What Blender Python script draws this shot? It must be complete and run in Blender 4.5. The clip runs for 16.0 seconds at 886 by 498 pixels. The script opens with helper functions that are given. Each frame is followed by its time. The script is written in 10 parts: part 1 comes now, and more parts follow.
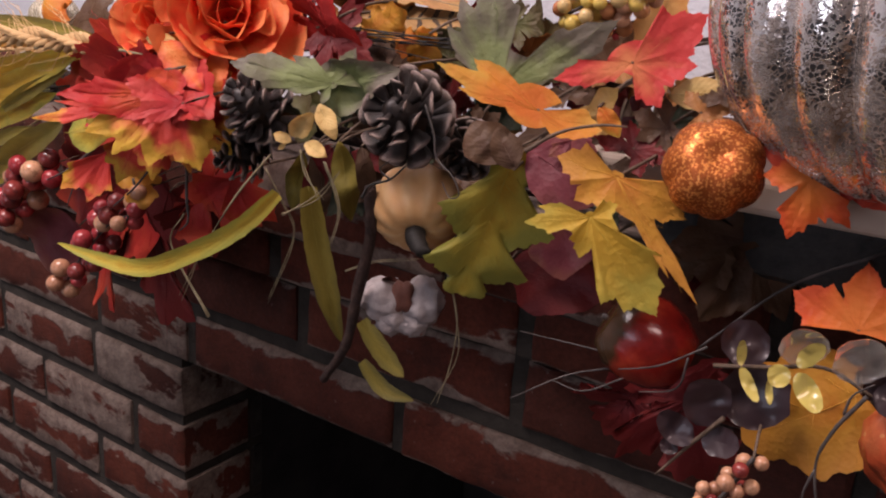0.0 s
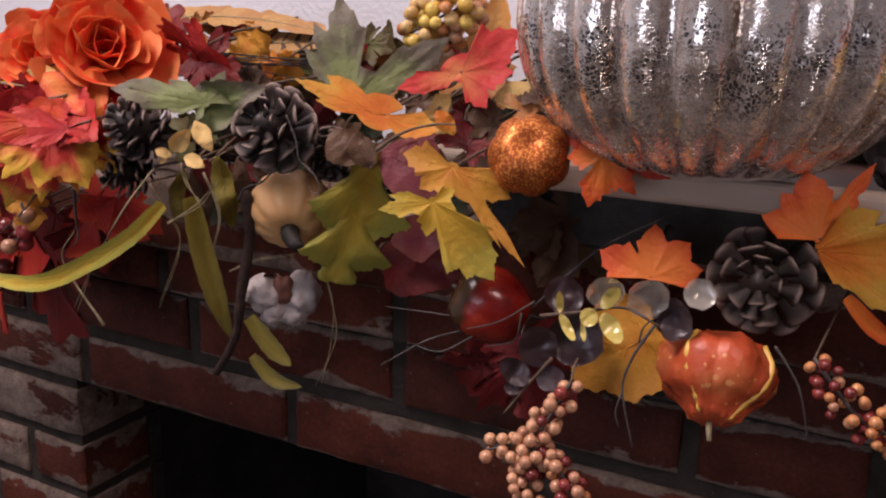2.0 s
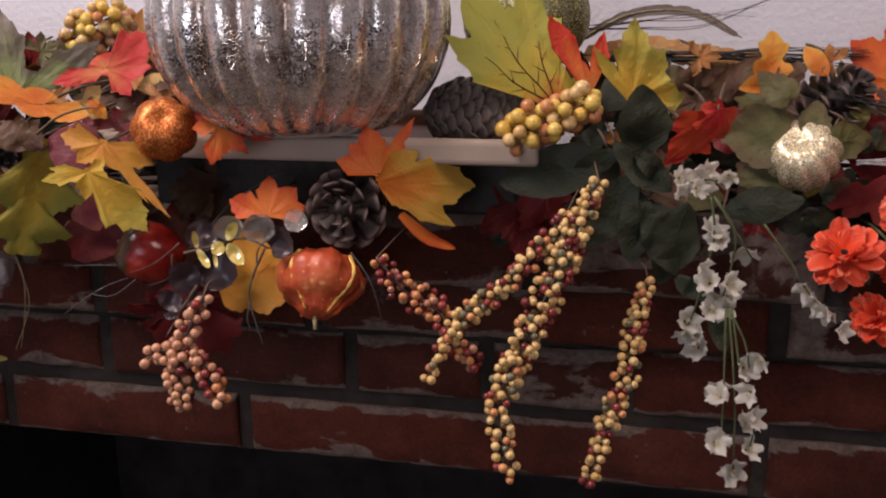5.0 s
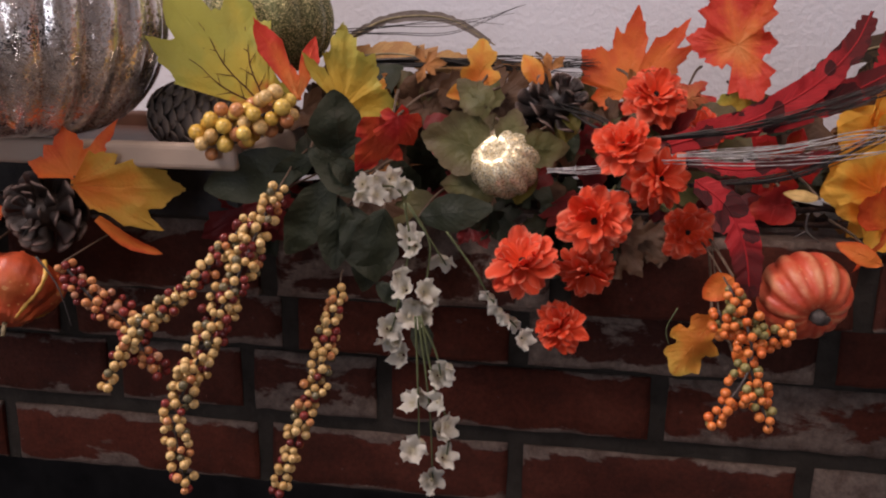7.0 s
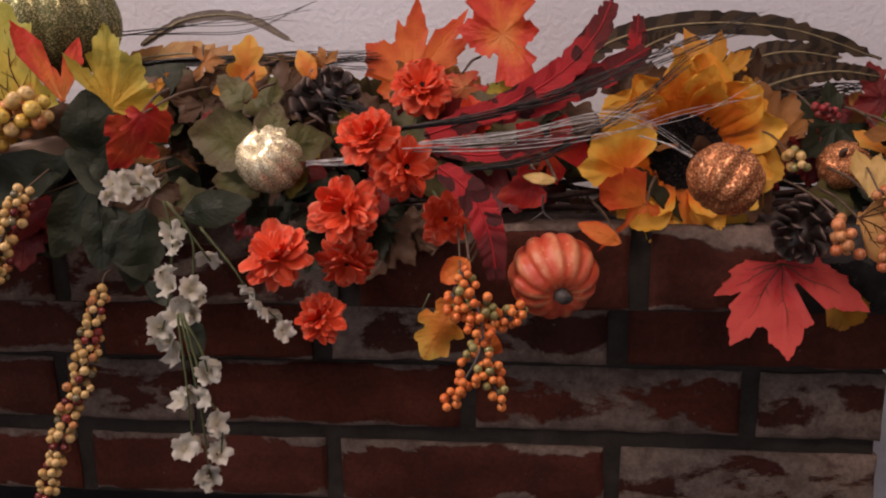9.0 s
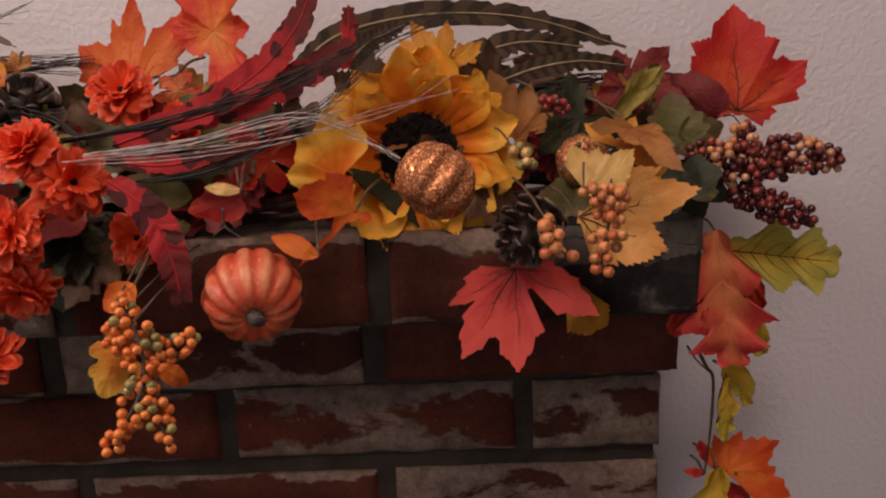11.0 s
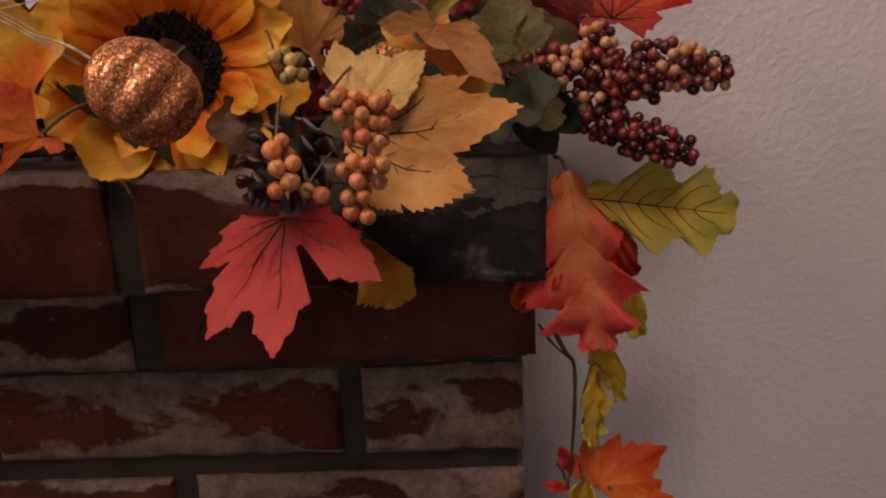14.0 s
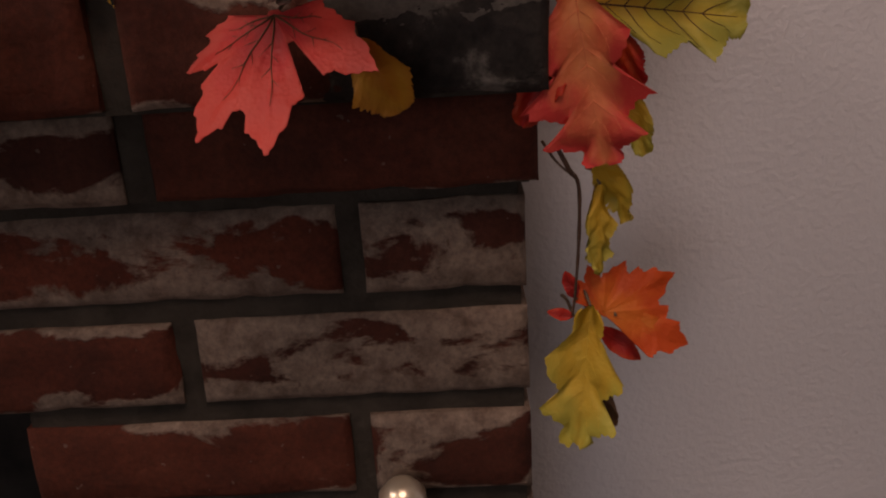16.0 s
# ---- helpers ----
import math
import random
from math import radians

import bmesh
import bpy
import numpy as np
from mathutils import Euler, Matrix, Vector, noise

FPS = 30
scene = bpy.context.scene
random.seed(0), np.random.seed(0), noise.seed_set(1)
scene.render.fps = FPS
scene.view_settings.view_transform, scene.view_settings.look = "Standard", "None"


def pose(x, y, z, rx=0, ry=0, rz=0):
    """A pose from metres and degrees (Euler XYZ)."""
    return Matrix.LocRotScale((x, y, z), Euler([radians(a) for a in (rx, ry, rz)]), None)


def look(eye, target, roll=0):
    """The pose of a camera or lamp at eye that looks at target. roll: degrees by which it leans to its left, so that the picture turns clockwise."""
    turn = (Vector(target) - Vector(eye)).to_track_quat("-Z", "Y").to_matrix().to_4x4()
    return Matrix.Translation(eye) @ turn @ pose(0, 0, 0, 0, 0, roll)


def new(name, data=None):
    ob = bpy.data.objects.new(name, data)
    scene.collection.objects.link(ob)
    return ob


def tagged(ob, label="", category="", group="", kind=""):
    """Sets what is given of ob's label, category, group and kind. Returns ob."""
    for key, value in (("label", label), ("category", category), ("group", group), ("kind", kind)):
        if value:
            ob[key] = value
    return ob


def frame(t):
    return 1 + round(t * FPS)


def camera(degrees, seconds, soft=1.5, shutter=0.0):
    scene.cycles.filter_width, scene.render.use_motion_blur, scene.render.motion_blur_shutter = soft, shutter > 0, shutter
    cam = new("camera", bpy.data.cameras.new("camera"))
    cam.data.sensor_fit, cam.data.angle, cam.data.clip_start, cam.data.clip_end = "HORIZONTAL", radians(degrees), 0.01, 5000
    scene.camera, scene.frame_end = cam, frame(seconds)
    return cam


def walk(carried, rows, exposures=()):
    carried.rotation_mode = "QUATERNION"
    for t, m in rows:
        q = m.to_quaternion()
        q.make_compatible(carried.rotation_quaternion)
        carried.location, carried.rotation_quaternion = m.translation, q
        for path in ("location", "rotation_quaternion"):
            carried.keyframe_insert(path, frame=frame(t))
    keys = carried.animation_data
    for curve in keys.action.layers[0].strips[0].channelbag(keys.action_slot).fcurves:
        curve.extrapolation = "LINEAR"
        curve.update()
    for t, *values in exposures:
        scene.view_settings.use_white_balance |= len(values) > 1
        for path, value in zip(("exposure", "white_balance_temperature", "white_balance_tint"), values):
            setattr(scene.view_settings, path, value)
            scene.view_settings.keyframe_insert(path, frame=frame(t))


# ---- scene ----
cam = camera(54.4, 16.0, soft=2.05)
PATH = [
    (0, (-0.7886, -0.5571, 1.4425), (-1.0585, -0.1613, 1.2993), 3.56),
    (0.5, (-0.7613, -0.5641, 1.4433), (-1.0236, -0.1621, 1.3033), 3.35),
    (1, (-0.7457, -0.5655, 1.4436), (-1.0002, -0.1572, 1.3076), 3.04),
    (1.5, (-0.7412, -0.5763, 1.4472), (-0.9827, -0.1591, 1.3148), 2.27),
    (2, (-0.7332, -0.6124, 1.4451), (-0.9529, -0.1825, 1.3153), 1.46),
    (2.5, (-0.7076, -0.6578, 1.4390), (-0.9005, -0.2153, 1.3085), 1.18),
    (3, (-0.6747, -0.6945, 1.4353), (-0.8420, -0.2425, 1.3022), 1.07),
    (3.5, (-0.6597, -0.7222, 1.4398), (-0.8107, -0.2640, 1.3087), 0.67),
    (3.7, (-0.6513, -0.7276, 1.4379), (-0.7957, -0.2666, 1.3088), 0.39),
    (5.8, (-0.5319, -0.7141, 1.4365), (-0.6168, -0.2363, 1.3165), 0.14),
    (6, (-0.5117, -0.7065, 1.4394), (-0.5963, -0.2286, 1.3189), 0.38),
    (6.5, (-0.4631, -0.6935, 1.4404), (-0.5423, -0.2146, 1.3204), 0.88),
    (7, (-0.4238, -0.6865, 1.4373), (-0.4972, -0.2063, 1.3188), 0.90),
    (7.5, (-0.3867, -0.6809, 1.4369), (-0.4535, -0.1999, 1.3178), 0.63),
    (8, (-0.3474, -0.6765, 1.4354), (-0.4080, -0.1947, 1.3164), 0.33),
    (8.5, (-0.3260, -0.6779, 1.4333), (-0.3810, -0.1952, 1.3152), -0.16),
    (9, (-0.2974, -0.6769, 1.4307), (-0.3448, -0.1930, 1.3143), -0.75),
    (9.5, (-0.2686, -0.6734, 1.4283), (-0.3056, -0.1885, 1.3124), -1.30),
    (10, (-0.2348, -0.6597, 1.4256), (-0.2581, -0.1741, 1.3086), -1.80),
    (10.2, (-0.2207, -0.6536, 1.4263), (-0.2370, -0.1680, 1.3084), -1.95),
    (12.3, (-0.0832, -0.5444, 1.4062), (-0.0848, -0.0573, 1.2934), -2.45),
    (12.5, (-0.0742, -0.5319, 1.4032), (-0.0774, -0.0453, 1.2882), -2.24),
    (13, (-0.0532, -0.5119, 1.3984), (-0.0646, -0.0259, 1.2815), -1.95),
    (13.5, (-0.0418, -0.4955, 1.3844), (-0.0561, -0.0103, 1.2648), -2.24),
    (14, (-0.0367, -0.4862, 1.3666), (-0.0512, -0.0024, 1.2408), -2.48),
    (14.5, (-0.0348, -0.4803, 1.3507), (-0.0493, 0.0014, 1.2173), -2.94),
    (15, (-0.0360, -0.4819, 1.3324), (-0.0503, -0.0029, 1.1896), -3.49),
    (15.5, (-0.0391, -0.4867, 1.3175), (-0.0545, -0.0105, 1.1660), -3.47),
    (16, (-0.0421, -0.4892, 1.3022), (-0.0557, -0.0160, 1.1415), -3.51),
]
walk(cam, [(t, look(eye, target, roll)) for t, eye, target, roll in PATH],
     exposures=[(0.0, 0.0, 6230, 26), (3.5, 0.03, 6230, 25), (6.5, 0.02, 6280, 24), (9.0, -0.02, 6620, 26), (12.5, -0.13, 7700, 30), (16.0, -0.27, 7650, 28)])

# ---------------------------------------------------------------- light
world = bpy.data.worlds.new("room_world")
scene.world = world
world.use_nodes = True
wbg = world.node_tree.nodes["Background"]
wbg.inputs["Color"].default_value = (0.9, 0.85, 0.8, 1)
wbg.inputs["Strength"].default_value = 0.03


def area_lamp(name, eye, target, size, power, colour):
    data = bpy.data.lights.new(name, "AREA")
    data.shape, data.size, data.energy, data.color = "DISK", size, power, colour
    ob = new(name, data)
    ob.matrix_world = look(eye, target)
    return ob


def window_light(name, eye, target, width, height, power, colour):
    data = bpy.data.lights.new(name, "AREA")
    data.shape, data.size, data.size_y, data.energy, data.color = "RECTANGLE", width, height, power, colour
    ob = new(name, data)
    ob.matrix_world = look(eye, target)
    return ob


area_lamp("ceiling_lamp_light", (-1.45, -0.72, 2.40), (-1.45, -0.7199, 0.0), 0.70, 27, (1.0, 0.88, 0.78))
area_lamp("ceiling_lamp_light", (0.05, -0.80, 2.40), (0.05, -0.7999, 0.0), 0.55, 9.4, (1.0, 0.80, 0.66))
window_light("window_light", (-1.35, -3.93, 1.55), (-1.0, 0.0, 1.3), 1.7, 1.25, 19, (0.86, 0.93, 1.0))


# ---------------------------------------------------------------- materials
class Nodes:
    """Small helper to wire a material's nodes."""

    def __init__(self, name, rough=0.6, metal=0.0, spec=0.5):
        self.mat = bpy.data.materials.new(name)
        self.mat.use_nodes = True
        self.t = self.mat.node_tree
        self.b = self.t.nodes["Principled BSDF"]
        self.b.inputs["Roughness"].default_value = rough
        self.b.inputs["Metallic"].default_value = metal
        self.b.inputs["Specular IOR Level"].default_value = spec
        self.geo = None

    def add(self, kind, **values):
        n = self.t.nodes.new(kind)
        for k, v in values.items():
            n.inputs[k.replace("_", " ")].default_value = v
        return n

    def link(self, a, b):
        self.t.links.new(a, b)

    def coords(self, kind="Object"):
        return self.t.nodes.new("ShaderNodeTexCoord").outputs[kind]

    def noise(self, scale, detail=4.0, rough=0.55, vec=None, distort=0.0):
        n = self.add("ShaderNodeTexNoise", Scale=scale, Detail=detail, Roughness=rough, Distortion=distort)
        self.link(vec if vec is not None else self.coords(), n.inputs["Vector"])
        return n.outputs["Fac"]

    def ramp(self, fac, stops):
        n = self.t.nodes.new("ShaderNodeValToRGB")
        el = n.color_ramp.elements
        while len(el) > len(stops):
            el.remove(el[-1])
        while len(el) < len(stops):
            el.new(0.5)
        for e, (p, c) in zip(el, stops):
            e.position = p
            e.color = (*c, 1) if len(c) == 3 else c
        self.link(fac, n.inputs["Fac"])
        return n.outputs["Color"]

    def mix(self, fac, a, b, mode="MIX"):
        n = self.t.nodes.new("ShaderNodeMix")
        n.data_type, n.blend_type = "RGBA", mode
        for key, v in ((0, fac), (6, a), (7, b)):
            if isinstance(v, (int, float)):
                n.inputs[key].default_value = v
            elif isinstance(v, tuple):
                n.inputs[key].default_value = (*v, 1)
            else:
                self.link(v, n.inputs[key])
        return n.outputs[2]

    def math(self, op, a, b=0.0):
        n = self.t.nodes.new("ShaderNodeMath")
        n.operation = op
        for key, v in ((0, a), (1, b)):
            if isinstance(v, (int, float)):
                n.inputs[key].default_value = v
            else:
                self.link(v, n.inputs[key])
        return n.outputs[0]

    def random(self):
        return self.t.nodes.new("ShaderNodeObjectInfo").outputs["Random"]

    def colour(self, socket):
        self.link(socket, self.b.inputs["Base Color"])

    def bump(self, height, strength=0.4, distance=0.002):
        n = self.add("ShaderNodeBump", Strength=strength, Distance=distance)
        self.link(height, n.inputs["Height"])
        self.link(n.outputs["Normal"], self.b.inputs["Normal"])


def mat_plaster():
    m = Nodes("painted_plaster", 0.75, spec=0.3)
    v = m.coords("Object")
    a = m.noise(185.0, 2.0, 0.5, v)
    b = m.noise(45.0, 2.0, 0.5, v)
    c = m.noise(3.0, 3.0, 0.5, v)
    m.colour(m.ramp(c, [(0.3, (0.61, 0.62, 0.66)), (0.7, (0.67, 0.68, 0.72))]))
    h = m.math("ADD", m.ramp(a, [(0.36, (0, 0, 0)), (0.72, (1, 1, 1))]), m.math("MULTIPLY", b, 0.5))
    m.bump(h, 0.27, 0.0020)
    return m.mat


def mat_brick(name="reclaimed_brick", soot=False, wash_left=0.0):
    """Reclaimed red brick with scraps of old lime wash; each brick its own mix."""
    m = Nodes(name, 0.85, spec=0.25)
    info = m.t.nodes.new("ShaderNodeObjectInfo")
    rnd = info.outputs["Random"]
    shift = m.t.nodes.new("ShaderNodeVectorMath")
    shift.operation = "MULTIPLY_ADD"
    comb = m.t.nodes.new("ShaderNodeCombineXYZ")
    for k in range(3):
        m.link(rnd, comb.inputs[k])
    m.link(comb.outputs[0], shift.inputs[0])
    shift.inputs[1].default_value = (7.0, 13.0, 5.0)
    m.link(m.coords("Object"), shift.inputs[2])
    v = shift.outputs[0]
    red = m.ramp(m.noise(22.0, 6.0, 0.6, v), [(0.25, (0.045, 0.014, 0.009)), (0.5, (0.088, 0.023, 0.013)), (0.8, (0.128, 0.040, 0.024))])
    hue = m.ramp(rnd, [(0.0, (0.60, 0.66, 0.72)), (0.35, (0.95, 0.90, 0.88)), (0.7, (1.15, 1.0, 0.9)), (1.0, (0.75, 0.78, 0.84))])
    red = m.mix(1.0, red, hue, "MULTIPLY")
    # old lime wash clings to the arrises and lies in thin scraped smears
    sep = m.t.nodes.new("ShaderNodeSeparateXYZ")
    m.link(m.coords("Object"), sep.inputs[0])
    rim = m.math("ABSOLUTE", m.math("SUBTRACT", m.math("MULTIPLY", sep.outputs[2], 35.0), 1.0))
    stretch = m.t.nodes.new("ShaderNodeVectorMath")
    stretch.operation = "MULTIPLY"
    m.link(v, stretch.inputs[0])
    stretch.inputs[1].default_value = (0.55, 1.0, 1.0)
    wash = m.noise(24.0, 8.0, 0.62, stretch.outputs[0], 0.35)
    broad = m.noise(9.0, 2.0, 0.5, v)
    score = m.math("ADD", m.math("ADD", wash, m.math("MULTIPLY", broad, 0.40)), m.math("MULTIPLY", m.math("POWER", rim, 3.0), 0.27))
    level = m.ramp(rnd, [(0.0, (0.70, 0.70, 0.70)), (0.25, (0.745, 0.745, 0.745)), (0.65, (0.80, 0.80, 0.80)), (1.0, (0.90, 0.90, 0.90))])
    soft = m.t.nodes.new("ShaderNodeMapRange")
    m.link(m.math("ADD", m.math("SUBTRACT", score, level), wash_left), soft.inputs["Value"])
    soft.inputs["From Min"].default_value, soft.inputs["From Max"].default_value = 0.014, 0.056
    lime = m.ramp(m.noise(60.0, 5.0, 0.65, v), [(0.3, (0.108, 0.076, 0.060)), (0.7, (0.27, 0.214, 0.176))])
    col = m.mix(m.math("MULTIPLY", soft.outputs[0], 0.88), red, lime)
    fleck = m.math("GREATER_THAN", m.noise(140.0, 2.0, 0.5, v), 0.735)
    col = m.mix(m.math("MULTIPLY", fleck, 0.3), col, (0.24, 0.21, 0.185))
    if soot:
        # one end was painted over in black, with runs and scrapes
        edge = m.math("ADD", m.math("MULTIPLY", sep.outputs[0], 9.0), m.math("MULTIPLY", m.noise(35.0, 5.0, 0.6, v), 0.9))
        cover = m.math("GREATER_THAN", edge, 1.38)
        paint = m.ramp(m.noise(40.0, 6.0, 0.6, v), [(0.42, (0.012, 0.010, 0.010)), (0.62, (0.03, 0.026, 0.024)), (0.72, (0.13, 0.12, 0.11))])
        band = m.math("GREATER_THAN", m.math("ADD", m.math("MULTIPLY", sep.outputs[2], 16.0), m.math("MULTIPLY", m.noise(95.0, 3.0, 0.6, stretch.outputs[0]), 0.7)), 1.0)
        paint = m.mix(m.math("MULTIPLY", band, 0.8), paint, (0.085, 0.078, 0.072))
        col = m.mix(cover, col, paint)
    grain = m.ramp(m.noise(260.0, 5.0, 0.7, v), [(0.32, (0.72, 0.72, 0.72)), (0.68, (1.20, 1.18, 1.17))])
    col = m.mix(1.0, col, grain, "MULTIPLY")
    m.colour(col)
    m.bump(m.math("ADD", m.noise(90.0, 6.0, 0.65, v), m.math("MULTIPLY", soft.outputs[0], 0.35)), 0.8, 0.003)
    return m.mat


def mat_plain(name, lo, hi, scale=30.0, rough=0.8, bump=0.35, dist=0.0015, spec=0.3, metal=0.0):
    m = Nodes(name, rough, metal, spec)
    m.colour(m.ramp(m.noise(scale, 5.0, 0.6), [(0.3, lo), (0.7, hi)]))
    if bump:
        m.bump(m.noise(scale * 4, 4.0, 0.6), bump, dist)
    return m.mat


PLASTER, BRICK, ENDBRICK = mat_plaster(), mat_brick(), mat_brick("part_painted_brick", True)
BRICK_WASHED, BRICK_BARE = mat_brick("lime_washed_brick", wash_left=0.062), mat_brick("bare_red_brick", wash_left=-0.07)
MORTAR = mat_plain("grey_mortar", (0.022, 0.018, 0.014), (0.050, 0.042, 0.034), 40.0, 0.95, 0.7, 0.003)
SOOT = mat_plain("sooty_firebrick", (0.014, 0.012, 0.012), (0.035, 0.032, 0.03), 14.0, 0.95)
SOOTBRICK = mat_plain("smoke_blackened_brick", (0.012, 0.010, 0.009), (0.06, 0.055, 0.05), 28.0, 0.7, 0.5, 0.002)
CEILING = mat_plain("white_ceiling_paint", (0.6, 0.58, 0.55), (0.7, 0.68, 0.65), 4.0, 0.9, 0.2)
CARPET = mat_plain("brown_carpet", (0.10, 0.07, 0.05), (0.16, 0.12, 0.09), 200.0, 0.95, 0.6, 0.004)


# ---------------------------------------------------------------- mesh helpers
def mesh_of(name, bm, material=None, smooth=False):
    me = bpy.data.meshes.new(name)
    bm.normal_update()
    bm.to_mesh(me)
    bm.free()
    if material:
        me.materials.append(material)
    if smooth:
        me.polygons.foreach_set("use_smooth", [True] * len(me.polygons))
    return me


def part(name, bm, material, parent=None, label="", smooth=False):
    data = bm if isinstance(bm, bpy.types.Mesh) else mesh_of(name, bm, material, smooth)
    ob = new(name, data)
    if parent is not None:
        ob.parent = parent
    if label:
        tagged(ob, label)
    return ob


def box(x0, x1, y0, y1, z0, z1, bevel=0.0, seg=1):
    bm = bmesh.new()
    bmesh.ops.create_cube(bm, size=1.0)
    bmesh.ops.scale(bm, vec=(x1 - x0, y1 - y0, z1 - z0), verts=bm.verts)
    bmesh.ops.translate(bm, vec=((x0 + x1) / 2, (y0 + y1) / 2, (z0 + z1) / 2), verts=bm.verts)
    if bevel:
        bmesh.ops.bevel(bm, geom=bm.edges, offset=bevel, segments=seg, affect="EDGES", profile=0.5)
    return bm


def structure(name, bm, material, label, category):
    return tagged(part(name, bm, material), label, category, kind="structure")


# ---------------------------------------------------------------- setting
WALL_Y = 0.125
back = structure("wall_back", box(-3.2, 2.2, WALL_Y, WALL_Y + 0.1, 1.05, 2.45), PLASTER, "off-white orange-peel plaster wall above the fireplace", "wall")
part("panel", box(-3.2, -1.53, WALL_Y, WALL_Y + 0.1, 0, 1.05), PLASTER, back)
part("panel", box(-0.317, 2.2, WALL_Y, WALL_Y + 0.1, 0, 1.05), PLASTER, back)
structure("wall_left", box(-3.3, -3.2, -4.0, WALL_Y + 0.1, 0, 2.45), PLASTER, "off-white plaster side wall of the room", "wall")
structure("wall_right", box(2.2, 2.3, -4.0, WALL_Y + 0.1, 0, 2.45), PLASTER, "off-white plaster side wall of the room", "wall")
structure("wall_front", box(-3.2, 2.2, -4.1, -4.0, 0, 2.45), PLASTER, "off-white plaster wall facing the fireplace", "wall")
structure("ceiling", box(-3.3, 2.3, -4.1, WALL_Y + 0.1, 2.45, 2.55), CEILING, "white painted ceiling", "ceiling")
structure("floor", box(-3.3, 2.3, -4.1, WALL_Y + 0.1, -0.1, 0), CARPET, "brown carpeted floor", "floor")

Z0, PITCH = 1.18, 0.071
LEFT, RIGHT = -2.27, -0.006
OPEN_L, OPEN_R = -1.51, -0.337
OPEN_TOP = Z0 - 2 * PITCH


# ---------------------------------------------------------------- shapes shared by the decorations
V = Vector


def frame_of(axis, hint):
    """Rotation whose y runs along axis and whose z points as near to hint as it can."""
    y = V(axis).normalized()
    x = y.cross(V(hint))
    if x.length < 1e-6:
        x = y.orthogonal()
    x.normalize()
    z = x.cross(y)
    return Matrix((x, y, z)).transposed().to_4x4()


def smooth_line(points, steps=5):
    """Points of a soft curve through the given ones (Catmull-Rom)."""
    p = [V(q) for q in points]
    if len(p) < 3:
        return [p[0].lerp(p[-1], k / 4) for k in range(5)]
    p = [p[0] * 2 - p[1]] + p + [p[-1] * 2 - p[-2]]
    out = []
    for a, b, c, d in zip(p, p[1:], p[2:], p[3:]):
        for k in range(steps):
            t = k / steps
            out.append(0.5 * ((2 * b) + (c - a) * t + (2 * a - 5 * b + 4 * c - d) * t * t + (3 * b - a - 3 * c + d) * t ** 3))
    return out + [p[-2]]


def tube(points, r0, r1=None, sides=6, knots=0.0, seed=0, bm=None):
    """A tapered round stem along points."""
    r1 = r0 if r1 is None else r1
    rng = random.Random(seed)
    bm = bm or bmesh.new()
    pts = [V(p) for p in points]
    rings, side = [], None
    for n, p in enumerate(pts):
        d = (pts[min(n + 1, len(pts) - 1)] - pts[max(n - 1, 0)])
        d = d.normalized() if d.length > 1e-9 else V((0, 0, 1))
        side = d.orthogonal().normalized() if side is None else (side - d * side.dot(d)).normalized()
        up = d.cross(side)
        r = (r0 + (r1 - r0) * n / max(1, len(pts) - 1)) * (1 + rng.uniform(-knots, knots))
        rings.append([bm.verts.new(p + (side * math.cos(a) + up * math.sin(a)) * r) for a in (2 * math.pi * k / sides for k in range(sides))])
    for a, b in zip(rings, rings[1:]):
        for k in range(sides):
            bm.faces.new((a[k], a[(k + 1) % sides], b[(k + 1) % sides], b[k]))
    bm.faces.new(rings[0][::-1])
    bm.faces.new(rings[-1])
    return bm


def ball(r, sub=2, squash=1.0):
    bm = bmesh.new()
    bmesh.ops.create_icosphere(bm, subdivisions=sub, radius=r)
    bmesh.ops.scale(bm, vec=(1, 1, squash), verts=bm.verts)
    return bm


def lathe(profile, sides=32, ribs=0, groove=0.0, sharp=1.0, wobble=0.0, seed=0):
    """A turned body about z from (radius, height) pairs, with optional vertical ribs."""
    rng = random.Random(seed)
    off = [rng.uniform(-wobble, wobble) for _ in range(max(1, ribs))]
    bm = bmesh.new()
    rings = []
    for r, z in profile:
        ring = []
        for k in range(sides):
            a = 2 * math.pi * k / sides
            g = 1.0
            if ribs:
                s = abs(math.sin(a * ribs / 2))
                g = 1 - groove * (1 - s ** sharp) + off[int(a * ribs / (2 * math.pi)) % ribs] * s
            ring.append(bm.verts.new((r * g * math.cos(a), r * g * math.sin(a), z)))
        rings.append(ring)
    for a, b in zip(rings, rings[1:]):
        for k in range(sides):
            bm.faces.new((a[k], a[(k + 1) % sides], b[(k + 1) % sides], b[k]))
    bm.faces.new(rings[0][::-1])
    bm.faces.new(rings[-1])
    return bm


# ---------------------------------------------------------------- decoration materials
VEIN_TINT = {}


